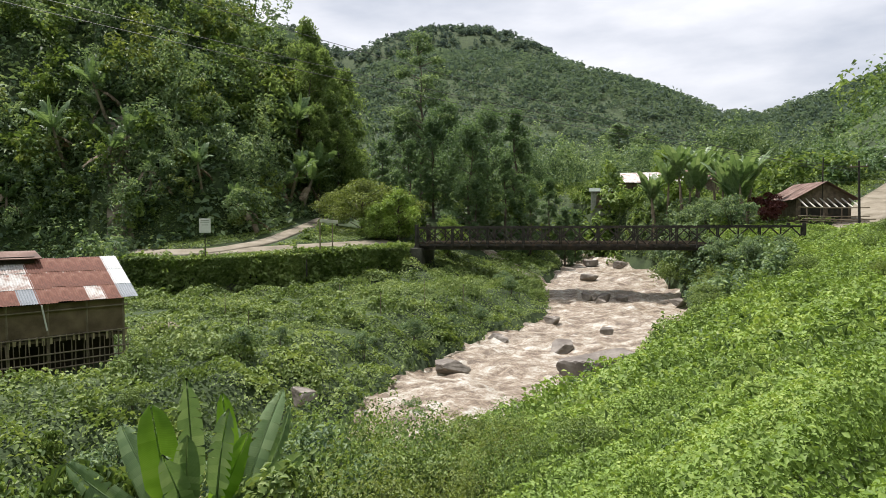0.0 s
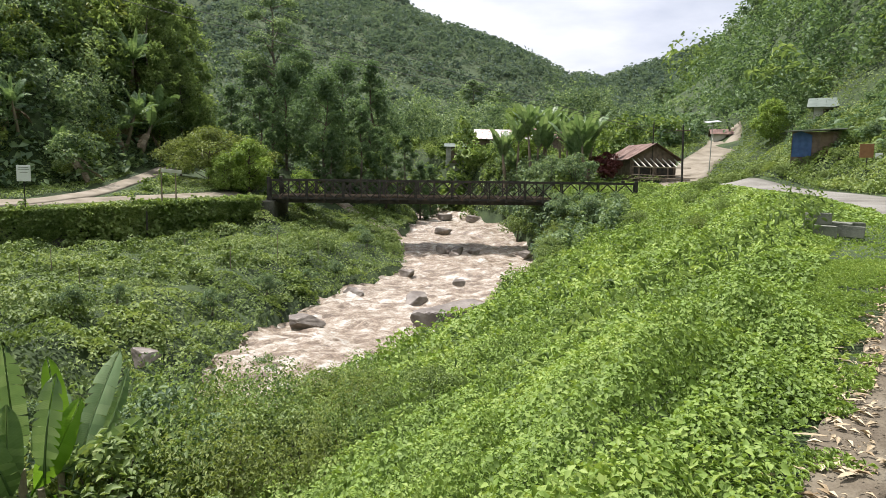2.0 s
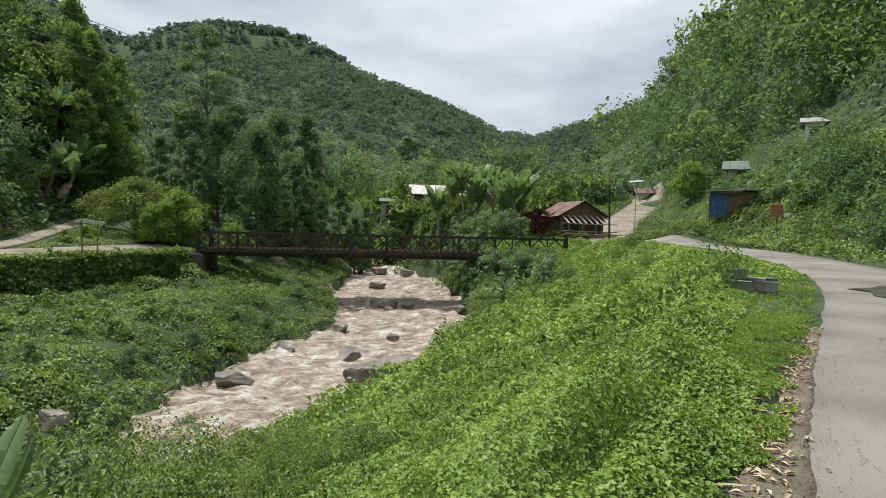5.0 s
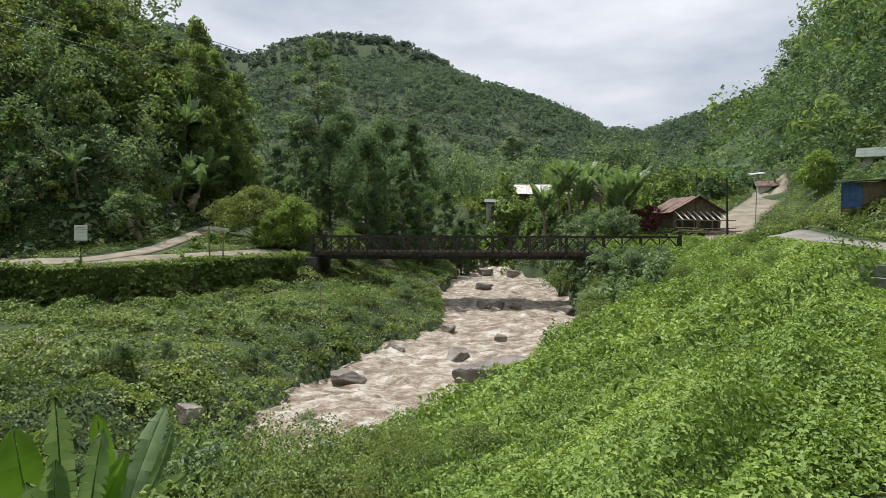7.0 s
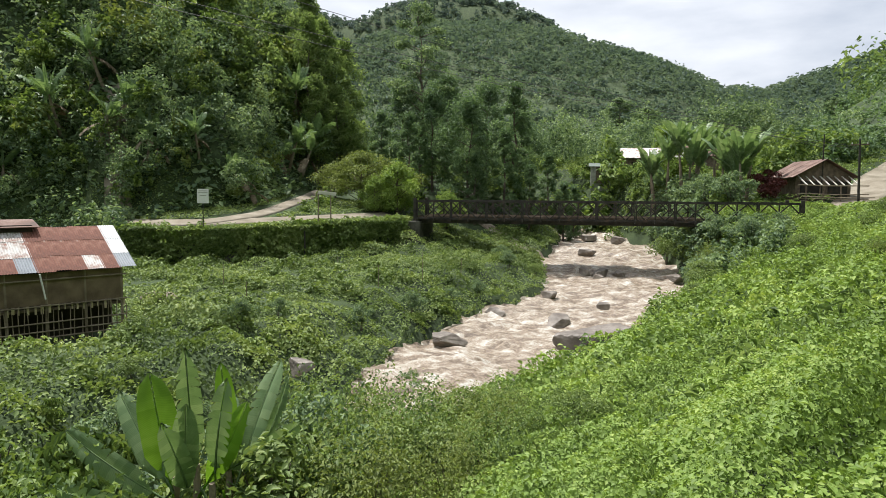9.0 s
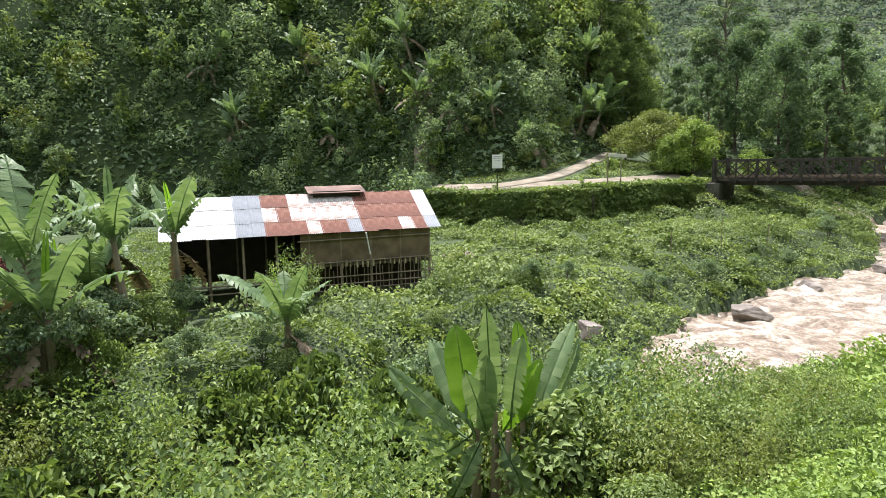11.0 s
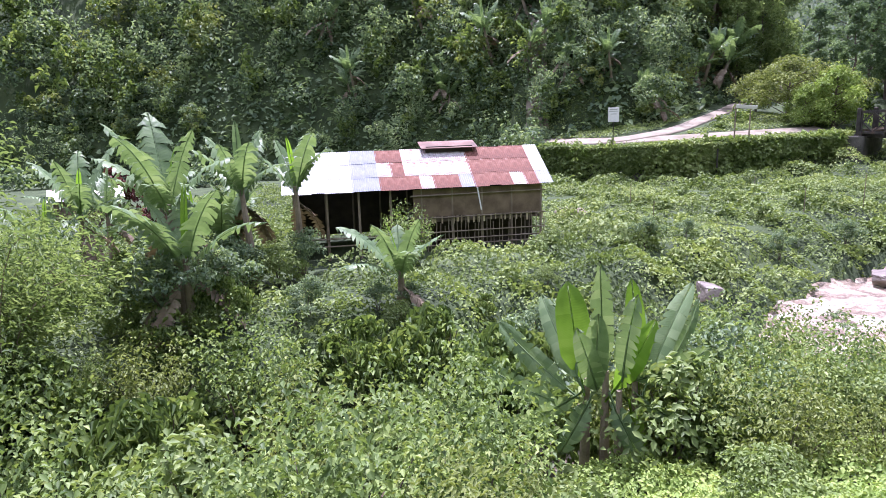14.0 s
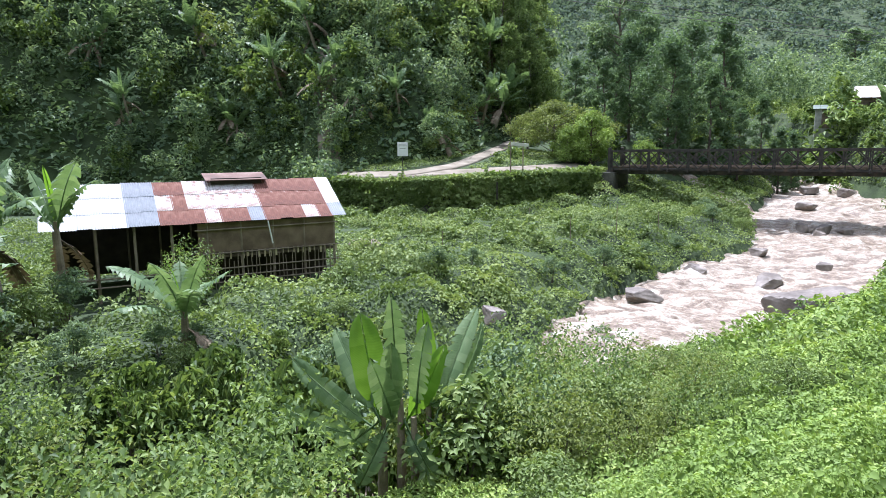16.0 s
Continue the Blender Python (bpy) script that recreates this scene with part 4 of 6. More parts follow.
def shoot_bush(label, mat, seed, shoots, leaves, leaf, height, spread, width=0.45):
    """A bush of many upright leafy shoots that lean outwards, with an uneven feathery top."""
    r_ = np.random.default_rng(seed)
    ob = thing("bush", label, "bush")
    u = r_.uniform(0, 1, (shoots, leaves)) ** 0.7
    a = r_.uniform(0, math.tau, shoots)
    rad = spread * np.sqrt(r_.uniform(0.02, 1, shoots))
    h = height * (1.05 - 0.45 * (rad / spread) ** 2) * r_.uniform(0.7, 1.12, shoots)
    lean = (0.35 + 0.65 * u)
    px = (np.cos(a) * rad)[:, None] * lean + r_.normal(size=u.shape) * 0.085
    py = (np.sin(a) * rad)[:, None] * lean + r_.normal(size=u.shape) * 0.085
    pz = h[:, None] * u
    p = np.stack([px.ravel(), py.ravel(), np.maximum(pz.ravel(), 0.04)], 1)
    turn_ = r_.uniform(0, math.tau, u.size)
    out = np.stack([np.cos(turn_), np.sin(turn_), np.full(u.size, 0.25)], 1)
    p = p + out * leaf * 0.7
    nrm_ = np.stack([np.cos(turn_) * 0.5, np.sin(turn_) * 0.5, np.ones(u.size)], 1) + r_.normal(size=p.shape) * 0.3
    size = leaf * r_.uniform(0.7, 1.3, u.size) * (1.15 - 0.5 * u.ravel() ** 3)
    f = new("foliage", leaf_mesh("foliage", mat, p, nrm_, size, width=width, droop=0.35, rng=r_, along=out))
    f.parent = ob
    for i in range(6):
        bm = bmesh.new()
        tube(bm, [(math.cos(a[i]) * rad[i] * 0.3, math.sin(a[i]) * rad[i] * 0.3, -0.3), (math.cos(a[i]) * rad[i] * 0.7, math.sin(a[i]) * rad[i] * 0.7, h[i] * 0.5), (math.cos(a[i]) * rad[i], math.sin(a[i]) * rad[i], h[i] * 0.72)], [0.022, 0.014, 0.005], 5)
        part("stem", bm, M_TRUNK, ob)
    return ob


bushes = [
    shoot_bush("light green small-leaved bush of upright shoots on the river bank", M_BUSH, 21, 70, 36, 0.105, 2.5, 1.15, 0.6),
    bush_kind("bush", "leafy mid-green bush on the embankment", "bush", M_CREEPER, 22, 1800, 0.125, 2.2, 1.35, 0.55, clumps=11, clump_r=0.4),
    bush_kind("bush", "bush with long drooping green leaves", "bush", M_BUSH, 23, 1700, 0.2, 2.3, 1.3, 0.3, 0.8, clumps=11, clump_r=0.4, along_down=True),
    shoot_bush("olive-green bush of fine-leaved shoots", M_OLIVE, 24, 74, 34, 0.1, 2.3, 1.1, 0.5),
    bush_kind("bush", "dark green glossy-leaved bush", "bush", M_FOREST, 25, 1700, 0.13, 2.3, 1.2, 0.5, 0.4, clumps=12, clump_r=0.38),
]
spots = {i: [] for i in range(5)}
# line of bushes between the near slope and the water
for i, (x, y, s, k) in enumerate([
    (-0.4, 12.0, 1.15, 0), (1.3, 13.2, 1.05, 3), (2.7, 14.8, 0.9, 0), (-2.0, 13.4, 1.1, 0), (0.6, 15.6, 0.95, 1), (3.8, 16.8, 0.8, 3), (4.9, 18.8, 0.75, 0),
    (-1.1, 9.4, 1.0, 3), (0.9, 10.4, 0.85, 0), (2.6, 11.6, 0.7, 1), (-3.0, 15.2, 0.9, 4), (-2.3, 11.4, 1.0, 4), (-1.2, 15.4, 1.0, 0),
    (-5.6, 10.6, 1.0, 2), (-6.6, 12.2, 1.1, 2), (-5.4, 8.2, 0.95, 0), (-7.4, 9.6, 1.1, 1), (-8.2, 11.4, 1.1, 2), (-9.6, 10.2, 1.15, 2), (-8.8, 8.0, 1.0, 3),
    (-6.6, 6.4, 0.95, 0), (-4.2, 6.4, 0.8, 0), (-3.2, 4.8, 0.6, 3), (-5.0, 4.6, 0.75, 0), (-7.4, 4.6, 0.95, 1), (-10.6, 8.2, 1.15, 0), (-10.2, 5.8, 1.1, 2),
    (-0.8, 6.8, 0.6, 1), (-8.6, 2.8, 0.9, 0), (-6.2, 2.6, 0.75, 3), (-4.2, 2.6, 0.55, 1), (-11.8, 10.6, 1.1, 4), (-13.0, 8.8, 1.0, 0),
    (-6.8, 2.0, 1, 0), (-8.2, 3.8, 1, 1), (-5.4, 3.4, 1, 0), (-7.6, 0.6, 1, 3), (-9.4, 1.4, 1, 0), (-5.2, 1.0, 1, 1), (-7.0, 14.2, 0.9, 4), (-8.8, 14.4, 0.85, 2), (-5.0, 13.4, 0.9, 4), (-10.4, 13.2, 0.8, 4), (-6.2, 16.4, 0.6, 4), (-8.2, 17.2, 0.6, 1), (-12.5, 7.6, 1, 2), (-13.2, 6.2, 1, 0), (-11.9, 6.6, 1, 3), (-13.4, 4.6, 1, 2), (-12.6, 5.2, 1, 2), (-11.4, 4.4, 1, 0), (-14.2, 7.6, 1, 2),
    (-0.6, 13.6, 1, 0), (0.4, 14.4, 1, 3), (-0.2, 11.2, 1, 1), (1.6, 15.2, 1, 0), (-1.6, 12.6, 1, 3), (1.9, 12.6, 1, 0), (-2.6, 14.4, 1, 0), (-1.6, 10.4, 1, 0), (0.2, 9.0, 1, 3), (-2.9, 11.9, 1, 0), (-3.5, 11.2, 1, 3), (-2.7, 10.4, 1, 1)]):
    d = math.hypot(x, y)
    top = np.interp(d, [4, 7, 10, 15, 19], [-1.0, -1.5, -1.55, -2.75, -3.7]) + 0.25 * math.sin(i * 2.3)
    spots[k].append((x, y, float(np.clip((top - float(land(x, y))) / 2.4, 0.35, 1.4))))
# beside the bridge's near end, the far bank and the verge
for x, y, s, k in [(21.5, 45.5, 1.2, 4), (23.6, 45.4, 0.9, 4), (19.8, 47.0, 1.15, 4), (21.6, 47.4, 1.3, 4), (23.2, 52.6, 1.5, 4), (20.4, 53.6, 1.6, 4), (22.2, 55.5, 1.4, 4), (19.6, 56.4, 1.3, 1), (22.4, 43.0, 1.3, 1), (20.6, 44.6, 1.3, 4), (24.6, 42.2, 0.7, 1), (18.2, 44.0, 1.0, 3), (16.6, 41.0, 0.9, 1), (27.4, 47.0, 0.6, 1), (26.4, 43.4, 0.6, 0),
                   (14.6, 36.0, 0.8, 1), (12.4, 31.6, 0.6, 1), (21.2, 38.2, 0.7, 1), (23.8, 36.4, 0.6, 0), (19.0, 33.2, 0.5, 3), (17.0, 25.4, 0.45, 3), (20.0, 28.0, 0.5, 0), (25.5, 37.5, 0.6, 1), (27.2, 41.5, 0.7, 1),
                   (4.6, 44.5, 0.6, 4), (6.6, 45.5, 0.55, 1), (4.4, 47.5, 0.6, 4), (5.6, 49.5, 0.4, 1), (7.2, 52.5, 0.4, 1), (8.0, 57.5, 0.4, 1), (5.6, 58.8, 0.4, 0), (10.2, 62.5, 0.4, 1),
                   (-9.6, 20.4, 0.45, 1), (-3.4, 28.0, 0.55, 4), (-1.2, 23.6, 0.55, 4), (-1.4, 31.8, 0.6, 4), (-7.2, 23.1, 0.55, 4), (-6.4, 25.6, 0.4, 4), (0.6, 34.5, 0.5, 4), (2.2, 37.5, 0.5, 4),
                   (35.2, 42.6, 0.5, 1), (36.6, 41.6, 0.45, 0), (38.0, 40.4, 0.5, 1), (34.6, 44.8, 0.45, 1), (37.4, 42.4, 0.4, 1), (39.2, 41.0, 0.6, 0), (39.8, 39.4, 0.75, 4), (33.8, 46.4, 0.4, 1), (36.2, 39.6, 0.4, 1),
                   (-13.6, 8.4, 0.95, 4), (-14.9, 8.3, 0.9, 1), (-14.0, 10.0, 0.85, 4), (-15.0, 11.6, 0.8, 4), (-14.9, 12.9, 0.75, 1), (-15.0, 13.9, 0.75, 4), (-16.6, 12.2, 0.8, 4), (-15.9, 9.8, 0.9, 4), (-10.0, 12.4, 0.45, 1), (-10.9, 12.6, 0.4, 4), (-17.6, 10.9, 0.8, 4), (-13.2, 16.9, 0.85, 0), (-12.8, 9.4, 0.6, 2), (-16.2, 10.2, 0.75, 0), (-15.2, 11.4, 0.6, 1), (-17.4, 10.2, 0.8, 2), (-12.0, 11.2, 0.5, 4)]:
    if 18 < x < 28 and 41 < y < 50:
        s = min(s, max(0.25, ((0.7 if k == 4 else 0.1) - float(land(x, y))) / 2.4))      # below the bridge's top rail
    spots[k].append((x, y, s))
for k, src in enumerate(bushes):
    settle(src, spots[k], rng)


def tree_kind(name, label, mat, seed, height, spread, n, leaf, base=0.35, clumps=22, clump_r=0.3, width=0.5, droop=0.35, layered=False, trunk=0.16):
    """A tree: a tapered trunk with limbs and an uneven crown of leaf clumps."""
    r_ = np.random.default_rng(seed)
    ob = thing(name, label, "tree")
    bm = bmesh.new()
    pts = [Vector((0, 0, -0.5))]
    for i in range(1, 7):
        pts.append(Vector((r_.normal() * 0.025 * height * i / 6, r_.normal() * 0.025 * height * i / 6, height * 0.92 * i / 6)))
    for i in range(6):
        rod(bm, pts[i], pts[i + 1], trunk * (1 - i / 6.6), trunk * (1 - (i + 1) / 6.6), 8)
    cs = []
    for i in range(clumps):
        u = (i + r_.random()) / clumps
        z = height * (base + (1 - base) * u)
        prof = math.sin(math.pi * min(1, 0.16 + u * 0.86)) ** 0.7
        rad = spread * prof * r_.uniform(0.35, 1.0)
        a = i * 2.4 + r_.uniform(-0.5, 0.5)
        c = Vector((math.cos(a) * rad, math.sin(a) * rad, z))
        cs.append(c)
        foot = Vector((0, 0, max(0.2, z - rad * 0.5)))
        k_ = foot.z / (height * 0.92) * 6
        j = min(5, int(k_))
        foot = pts[j].lerp(pts[j + 1], min(1, k_ - j))
        rod(bm, foot, c, trunk * 0.28, 0.012, 5)
    part("trunk", bm, M_TRUNK, ob)
    n, leaf = int(n * 1.4), leaf * 0.78
    cr = spread * clump_r * r_.uniform(0.7, 1.4, clumps) * 1.3
    i = r_.integers(0, clumps, n)
    d = unit(r_.normal(size=(n, 3)))
    p = np.array([tuple(c) for c in cs])[i] + d * (cr[i] * r_.uniform(0.3, 1.05, n))[:, None] * np.array([1, 1, 0.45 if layered else 0.8])
    nrm = d * 0.6 + np.array([0, 0, 0.8]) + r_.normal(size=(n, 3)) * 0.4
    f = new("crown", leaf_mesh("crown", mat, p, nrm, r_.uniform(0.65, 1.3, n) * leaf, width=width, droop=droop, rng=r_))
    f.parent = ob
    return ob


trees = [
    tree_kind("tree", "tall broad-leaved tree with a dense green crown", M_HILL, 41, 11, 3.0, 4600, 0.36, 0.14),
    tree_kind("tree", "slender dark green tree", M_HILL, 42, 9, 1.7, 3000, 0.34, 0.06),
    tree_kind("tree", "tall tree with thin layered branches over a bare trunk", M_FOREST, 43, 20, 4.4, 4200, 0.4, 0.38, 26, 0.2, layered=True, trunk=0.28),
    tree_kind("tree", "low spreading olive-green tree", M_OLIVE, 44, 4.6, 3.0, 2800, 0.3, 0.3, layered=True),
    tree_kind("tree", "round pale-green tree with pale leaf tips", M_WEED, 45, 4.0, 2.2, 3400, 0.28, 0.15),
    tree_kind("tree", "crooked skyline tree with a flat open crown", M_FOREST, 46, 14, 4.5, 2200, 0.6, 0.6, 12, 0.26, layered=True, trunk=0.3),
    tree_kind("tree", "young bright yellow-green tree", M_WEED, 47, 9, 3.6, 3000, 0.6, 0.2),
    tree_kind("tree", "tall tree hung with feathery light green growth", M_BAMBOO, 48, 15, 3.2, 3400, 0.5, 0.12, 26, 0.26, 0.3, 0.8),
]
tspots = [
    [(2.6, 66, 1.05), (-1.0, 70, 0.95), (5.0, 76, 1.05), (9.5, 80, 0.9), (-4.5, 77, 1.1), (0.5, 84, 1.15)],
    [(6.3, 66.5, 0.95), (7.6, 70.5, 1.25), (13.0, 70.0, 0.72), (14.6, 72.5, 0.7), (3.2, 64.0, 0.75), (11.6, 72, 0.8), (-3.4, 66, 0.9), (8.8, 66, 0.7), (-6.5, 70, 0.9)],
    [(-2.5, 75, 1.0)],
    [(-7.2, 59.0, 1.0), (-4.2, 61.5, 0.8), (-10.0, 62, 0.7)],
    [(-3.9, 57.4, 1.0), (-5.8, 56.5, 0.7), (0.5, 60.5, 0.8), (24.5, 70, 1.1)],
    [(90, 120, 0.62), (86.5, 121, 0.6), (96, 115, 0.75), (103, 109, 0.8), (-21, 88, 0.6), (-13.2, 90, 0.55), (40, 150, 1.0), (48, 155, 0.9), (78, 132, 0.6)],
    [(46.8, 58.6, 0.48), (33, 98, 0.6)],
    [(-14.2, 78.5, 0.95), (-12.4, 84.0, 0.95), (-16.8, 82.0, 1.0), (-12.0, 76.0, 0.7), (-13.6, 72.0, 0.7), (-15.4, 76.0, 0.9)],
]
for src, sp in zip(trees, tspots):
    settle(src, sp, rng)
red = bush_kind("red_shrub", "dark red-leaved ornamental shrub", "shrub", M_REDLEAF, 51, 1500, 0.22, 2.6, 1.3)
settle(red, [(28.2, 56.5, 1.2), (21.3, 80.5, 0.9), (27.2, 54.8, 0.9), (-36.0, 20.5, 1.15), (-27.5, 16.8, 0.6)], rng)


# ---- bamboo ----
def bamboo_clump(seed, culms, height, spread, n):
    r_ = np.random.default_rng(seed)
    ob = thing("bamboo", "feathery green bamboo thicket on the embankment", "bamboo")
    ps, ds = [], []
    for i in range(culms):
        bm = bmesh.new()
        a = r_.uniform(0, math.tau)
        b0 = Vector((math.cos(a), math.sin(a), 0)) * spread * 0.25 * r_.random()
        h = height * r_.uniform(0.6, 1.05)
        out = Vector((math.cos(a), math.sin(a), 0)) * spread * r_.uniform(0.5, 1.0)
        pts = []
        for j in range(9):
            u = j / 8
            pts.append(b0 + out * u ** 2.2 + Vector((0, 0, h * (u - 0.32 * u ** 4) - 0.3)))
        tube(bm, pts, [0.028 * (1 - j / 9.5) for j in range(9)], 5)
        part("culm", bm, M_POLE, ob)
        for j in range(2, 9):
            k_ = n // culms // 7
            c = np.array(tuple(pts[j]))
            ps.append(c + r_.normal(size=(k_, 3)) * np.array([0.42, 0.42, 0.3]))
            ds.append(unit(np.array(tuple(out)) * 0.4 + r_.normal(size=(k_, 3)) * 0.7 + np.array([0, 0, -0.6])))
    p, d = np.concatenate(ps), np.concatenate(ds)
    p[:, 2] = np.maximum(p[:, 2], 0.1)
    f = new("foliage", leaf_mesh("foliage", M_BAMBOO, p, r_.normal(size=p.shape) * 0.5 + np.array([0, 0, 1.0]), r_.uniform(0.7, 1.3, len(p)) * 0.15, width=0.2, droop=0.3, rng=r_, along=d))
    f.parent = ob
    return ob


bam = bamboo_clump(61, 16, 6.6, 2.2, 12500)
settle(bam, [(-13.6, 4.6, 0.95), (-15.6, 4.0, 1.1), (-12.6, 3.2, 0.8), (-14.4, 2.6, 1.05), (-17.6, 5.2, 1.1)], rng)


# ---- banana plants ----
def blade_width(t):
    """Half width along a blade: quick to broaden, then even, with a rounded tip."""
    t = min(1.0, max(0.0, t))
    return min(1.0, t / 0.24) ** 0.6 * max(0.0, 1 - max(0.0, (t - 0.5) / 0.5) ** 2.4) ** 0.6


def leaf_object(v, f, uv, mat, parent, name="leaf", label=""):
    """A blade as one mesh, with its length and breadth as texture coordinates."""
    me = mesh_from(name, v, f, mat, True)
    me.uv_layers.new(name="UVMap").data.foreach_set("uv", np.asarray(uv, np.float32)[np.asarray(f, np.int32).ravel()].ravel())
    ob = new(name, me)
    ob.parent = parent
    return tagged(ob, label)


def banana_leaf(r_, length, width, rise, bend, torn):
    """One blade with its midrib along +y from the origin, arching; torn blades have gaps between strips."""
    n = 18 if torn > 0.5 else 14
    uvs = []
    verts, faces = [], []
    y = z = 0.0
    ang = rise
    spine = []
    for i in range(n + 1):
        spine.append((y, z, ang))
        step = length / n
        y += math.cos(ang) * step
        z += math.sin(ang) * step
        ang -= bend / n * (0.4 + 1.2 * i / n)
    stalk = 0.2
    for s in (-1, 1):
        for i in range(n):
            u0, u1 = i / n, (i + 1) / n
            if u1 < stalk:
                continue
            w0, w1 = (width * 0.5 * max(0.03, blade_width((u - stalk * 0.8) / (1 - stalk * 0.8))) for u in (u0, u1))
            cut = r_.random() < torn
            sag = r_.uniform(0.0, 0.9) * torn
            e1 = u1 - (0.35 / n if cut else 0)
            k = len(verts)
            for (yy, zz, aa), ww, q in ((spine[i], w0, 0), (spine[i + 1], w1, 1)):
                up = (-math.sin(aa), math.cos(aa))
                verts.append((0.012 * s, yy, zz))
                uvs += [(0.5, u0 if q == 0 else u1), (0.5 + s * 0.28, (u0 if q == 0 else u1) + 0.015), (0.5 + s * 0.5, (u0 if q == 0 else u1) + 0.04)]
                mid = 0.16 * ww
                verts.append((s * ww * 0.55, yy + up[0] * mid, zz + up[1] * mid - sag * ww * 0.3))
                yo, zo = yy, zz
                if q and cut:
                    yo, zo = yy - math.cos(aa) * length / n * 0.62, zz - math.sin(aa) * length / n * 0.62
                verts.append((s * ww, yo + up[0] * mid * 0.7, zo + up[1] * mid * 0.7 - sag * ww))
            faces += [(k, k + 1, k + 4, k + 3), (k + 1, k + 2, k + 5, k + 4)]
    # midrib
    k = len(verts)
    for i, (yy, zz, aa) in enumerate(spine):
        t = 0.022 * (1 - 0.8 * i / n)
        verts += [(-t, yy, zz - t), (t, yy, zz - t), (0, yy, zz + t * 0.6)]
        uvs += [(0.5, 0.01)] * 3
    for i in range(n):
        a = k + i * 3
        for j in range(3):
            jj = (j + 1) % 3
            faces.append((a + j, a + jj, a + 3 + jj, a + 3 + j))
    return np.array(verts), np.array(faces), np.array(uvs)


def banana(seed, label, stems, leaf_len, torn, height, dry=2, upright=0.5, wide=0.3, u_fresh=True):
    """A banana clump: pseudostems, each with a whorl of arching blades."""
    r_ = np.random.default_rng(seed)
    ob = thing("banana_plant", label, "banana plant")
    for (sx, sy, h, count) in stems:
        bm = bmesh.new()
        lean = r_.normal(size=2) * 0.06
        top = Vector((sx + lean[0] * h, sy + lean[1] * h, h))
        rod(bm, (sx, sy, -0.3), Vector((sx, sy, 0)).lerp(top, 0.5), 0.11, 0.085, 9)
        rod(bm, Vector((sx, sy, 0)).lerp(top, 0.5), top, 0.085, 0.05, 9)
        part("pseudostem", bm, M_POLE, ob)
        for i in range(count):
            u = i / max(1, count - 1)
            rise = radians(88 - (1 - upright) * 75 * u - r_.uniform(0, 14))
            if i == 0:
                rise = radians(86)
            ln = leaf_len * r_.uniform(0.8, 1.12) * (0.8 + 0.2 * math.sin(u * 3))
            v, f, uv = banana_leaf(r_, ln, ln * wide * (0.35 if i == 0 else 1), rise, radians(12 + 110 * u * (1.15 - upright) + r_.uniform(-6, 16)), torn if i else 0)
            a = i * 2.39 + r_.uniform(-0.35, 0.35)
            ca, sa = math.cos(a), math.sin(a)
            roll = r_.uniform(-0.3, 0.3)
            cr, sr = math.cos(roll), math.sin(roll)
            v = np.stack([v[:, 0] * cr - v[:, 2] * 0 , v[:, 1], v[:, 2] + v[:, 0] * sr], 1)
            v = np.stack([v[:, 0] * ca - v[:, 1] * sa, v[:, 0] * sa + v[:, 1] * ca, v[:, 2]], 1) + np.array([top.x, top.y, top.z - 0.25])
            leaf_object(v, f, uv, M_BANANA if i == 0 and u_fresh else M_BANANA_OLD, ob)
        for i in range(dry):
            v, f, uv = banana_leaf(r_, leaf_len * 0.8, leaf_len * 0.2, radians(-35), radians(50), 0.8)
            a = r_.uniform(0, math.tau)
            ca, sa = math.cos(a), math.sin(a)
            v = np.stack([v[:, 0] * ca - v[:, 1] * sa, v[:, 0] * sa + v[:, 1] * ca, v[:, 2]], 1) + np.array([top.x, top.y, top.z - 0.35])
            leaf_object(v, f, uv, M_DRYLEAF, ob, "dry_leaf", "withered brown leaf")
    return ob


def put(ob, x, y, turn, scale=1.0, z=None):
    ob.matrix_basis = pose(x, y, float(land(x, y)) if z is None else z, 0, 0, turn) @ Matrix.Scale(scale, 4)
    return ob


def banana_fan(label, stems, leaves, m, seed):
    """A young clump whose blades stand up in a fan: foot across and up, tilt to the side, length, width, lean back, bend, turn, tear, fresh."""
    r_ = np.random.default_rng(seed)
    ob = thing("banana_plant", label, "banana plant", m)
    for x, y, h in stems:
        bm = bmesh.new()
        rod(bm, (x, y, -0.4), (x * 0.9, y, h * 0.5), 0.1, 0.08, 9)
        rod(bm, (x * 0.9, y, h * 0.5), (x * 0.85, y, h), 0.08, 0.045, 9)
        part("pseudostem", bm, M_POLE, ob)
    for i, (bx, bz, tilt, ln, wd, lean, bend, turn, torn, fresh) in enumerate(leaves):
        v, f, uv = banana_leaf(r_, ln, wd * 0.86, radians(90 - lean), radians(bend), torn)
        a, t = radians(turn), radians(tilt)
        v = np.stack([v[:, 0] * math.cos(a) - v[:, 1] * math.sin(a), v[:, 0] * math.sin(a) + v[:, 1] * math.cos(a), v[:, 2]], 1)
        v = np.stack([v[:, 0] * math.cos(t) + v[:, 2] * math.sin(t), v[:, 1], v[:, 2] * math.cos(t) - v[:, 0] * math.sin(t)], 1)
        leaf_object(v + np.array([bx, 0.1 * math.sin(i * 2.1), bz]), f, uv, M_BANANA if fresh else M_BANANA_OLD, ob)
    return ob


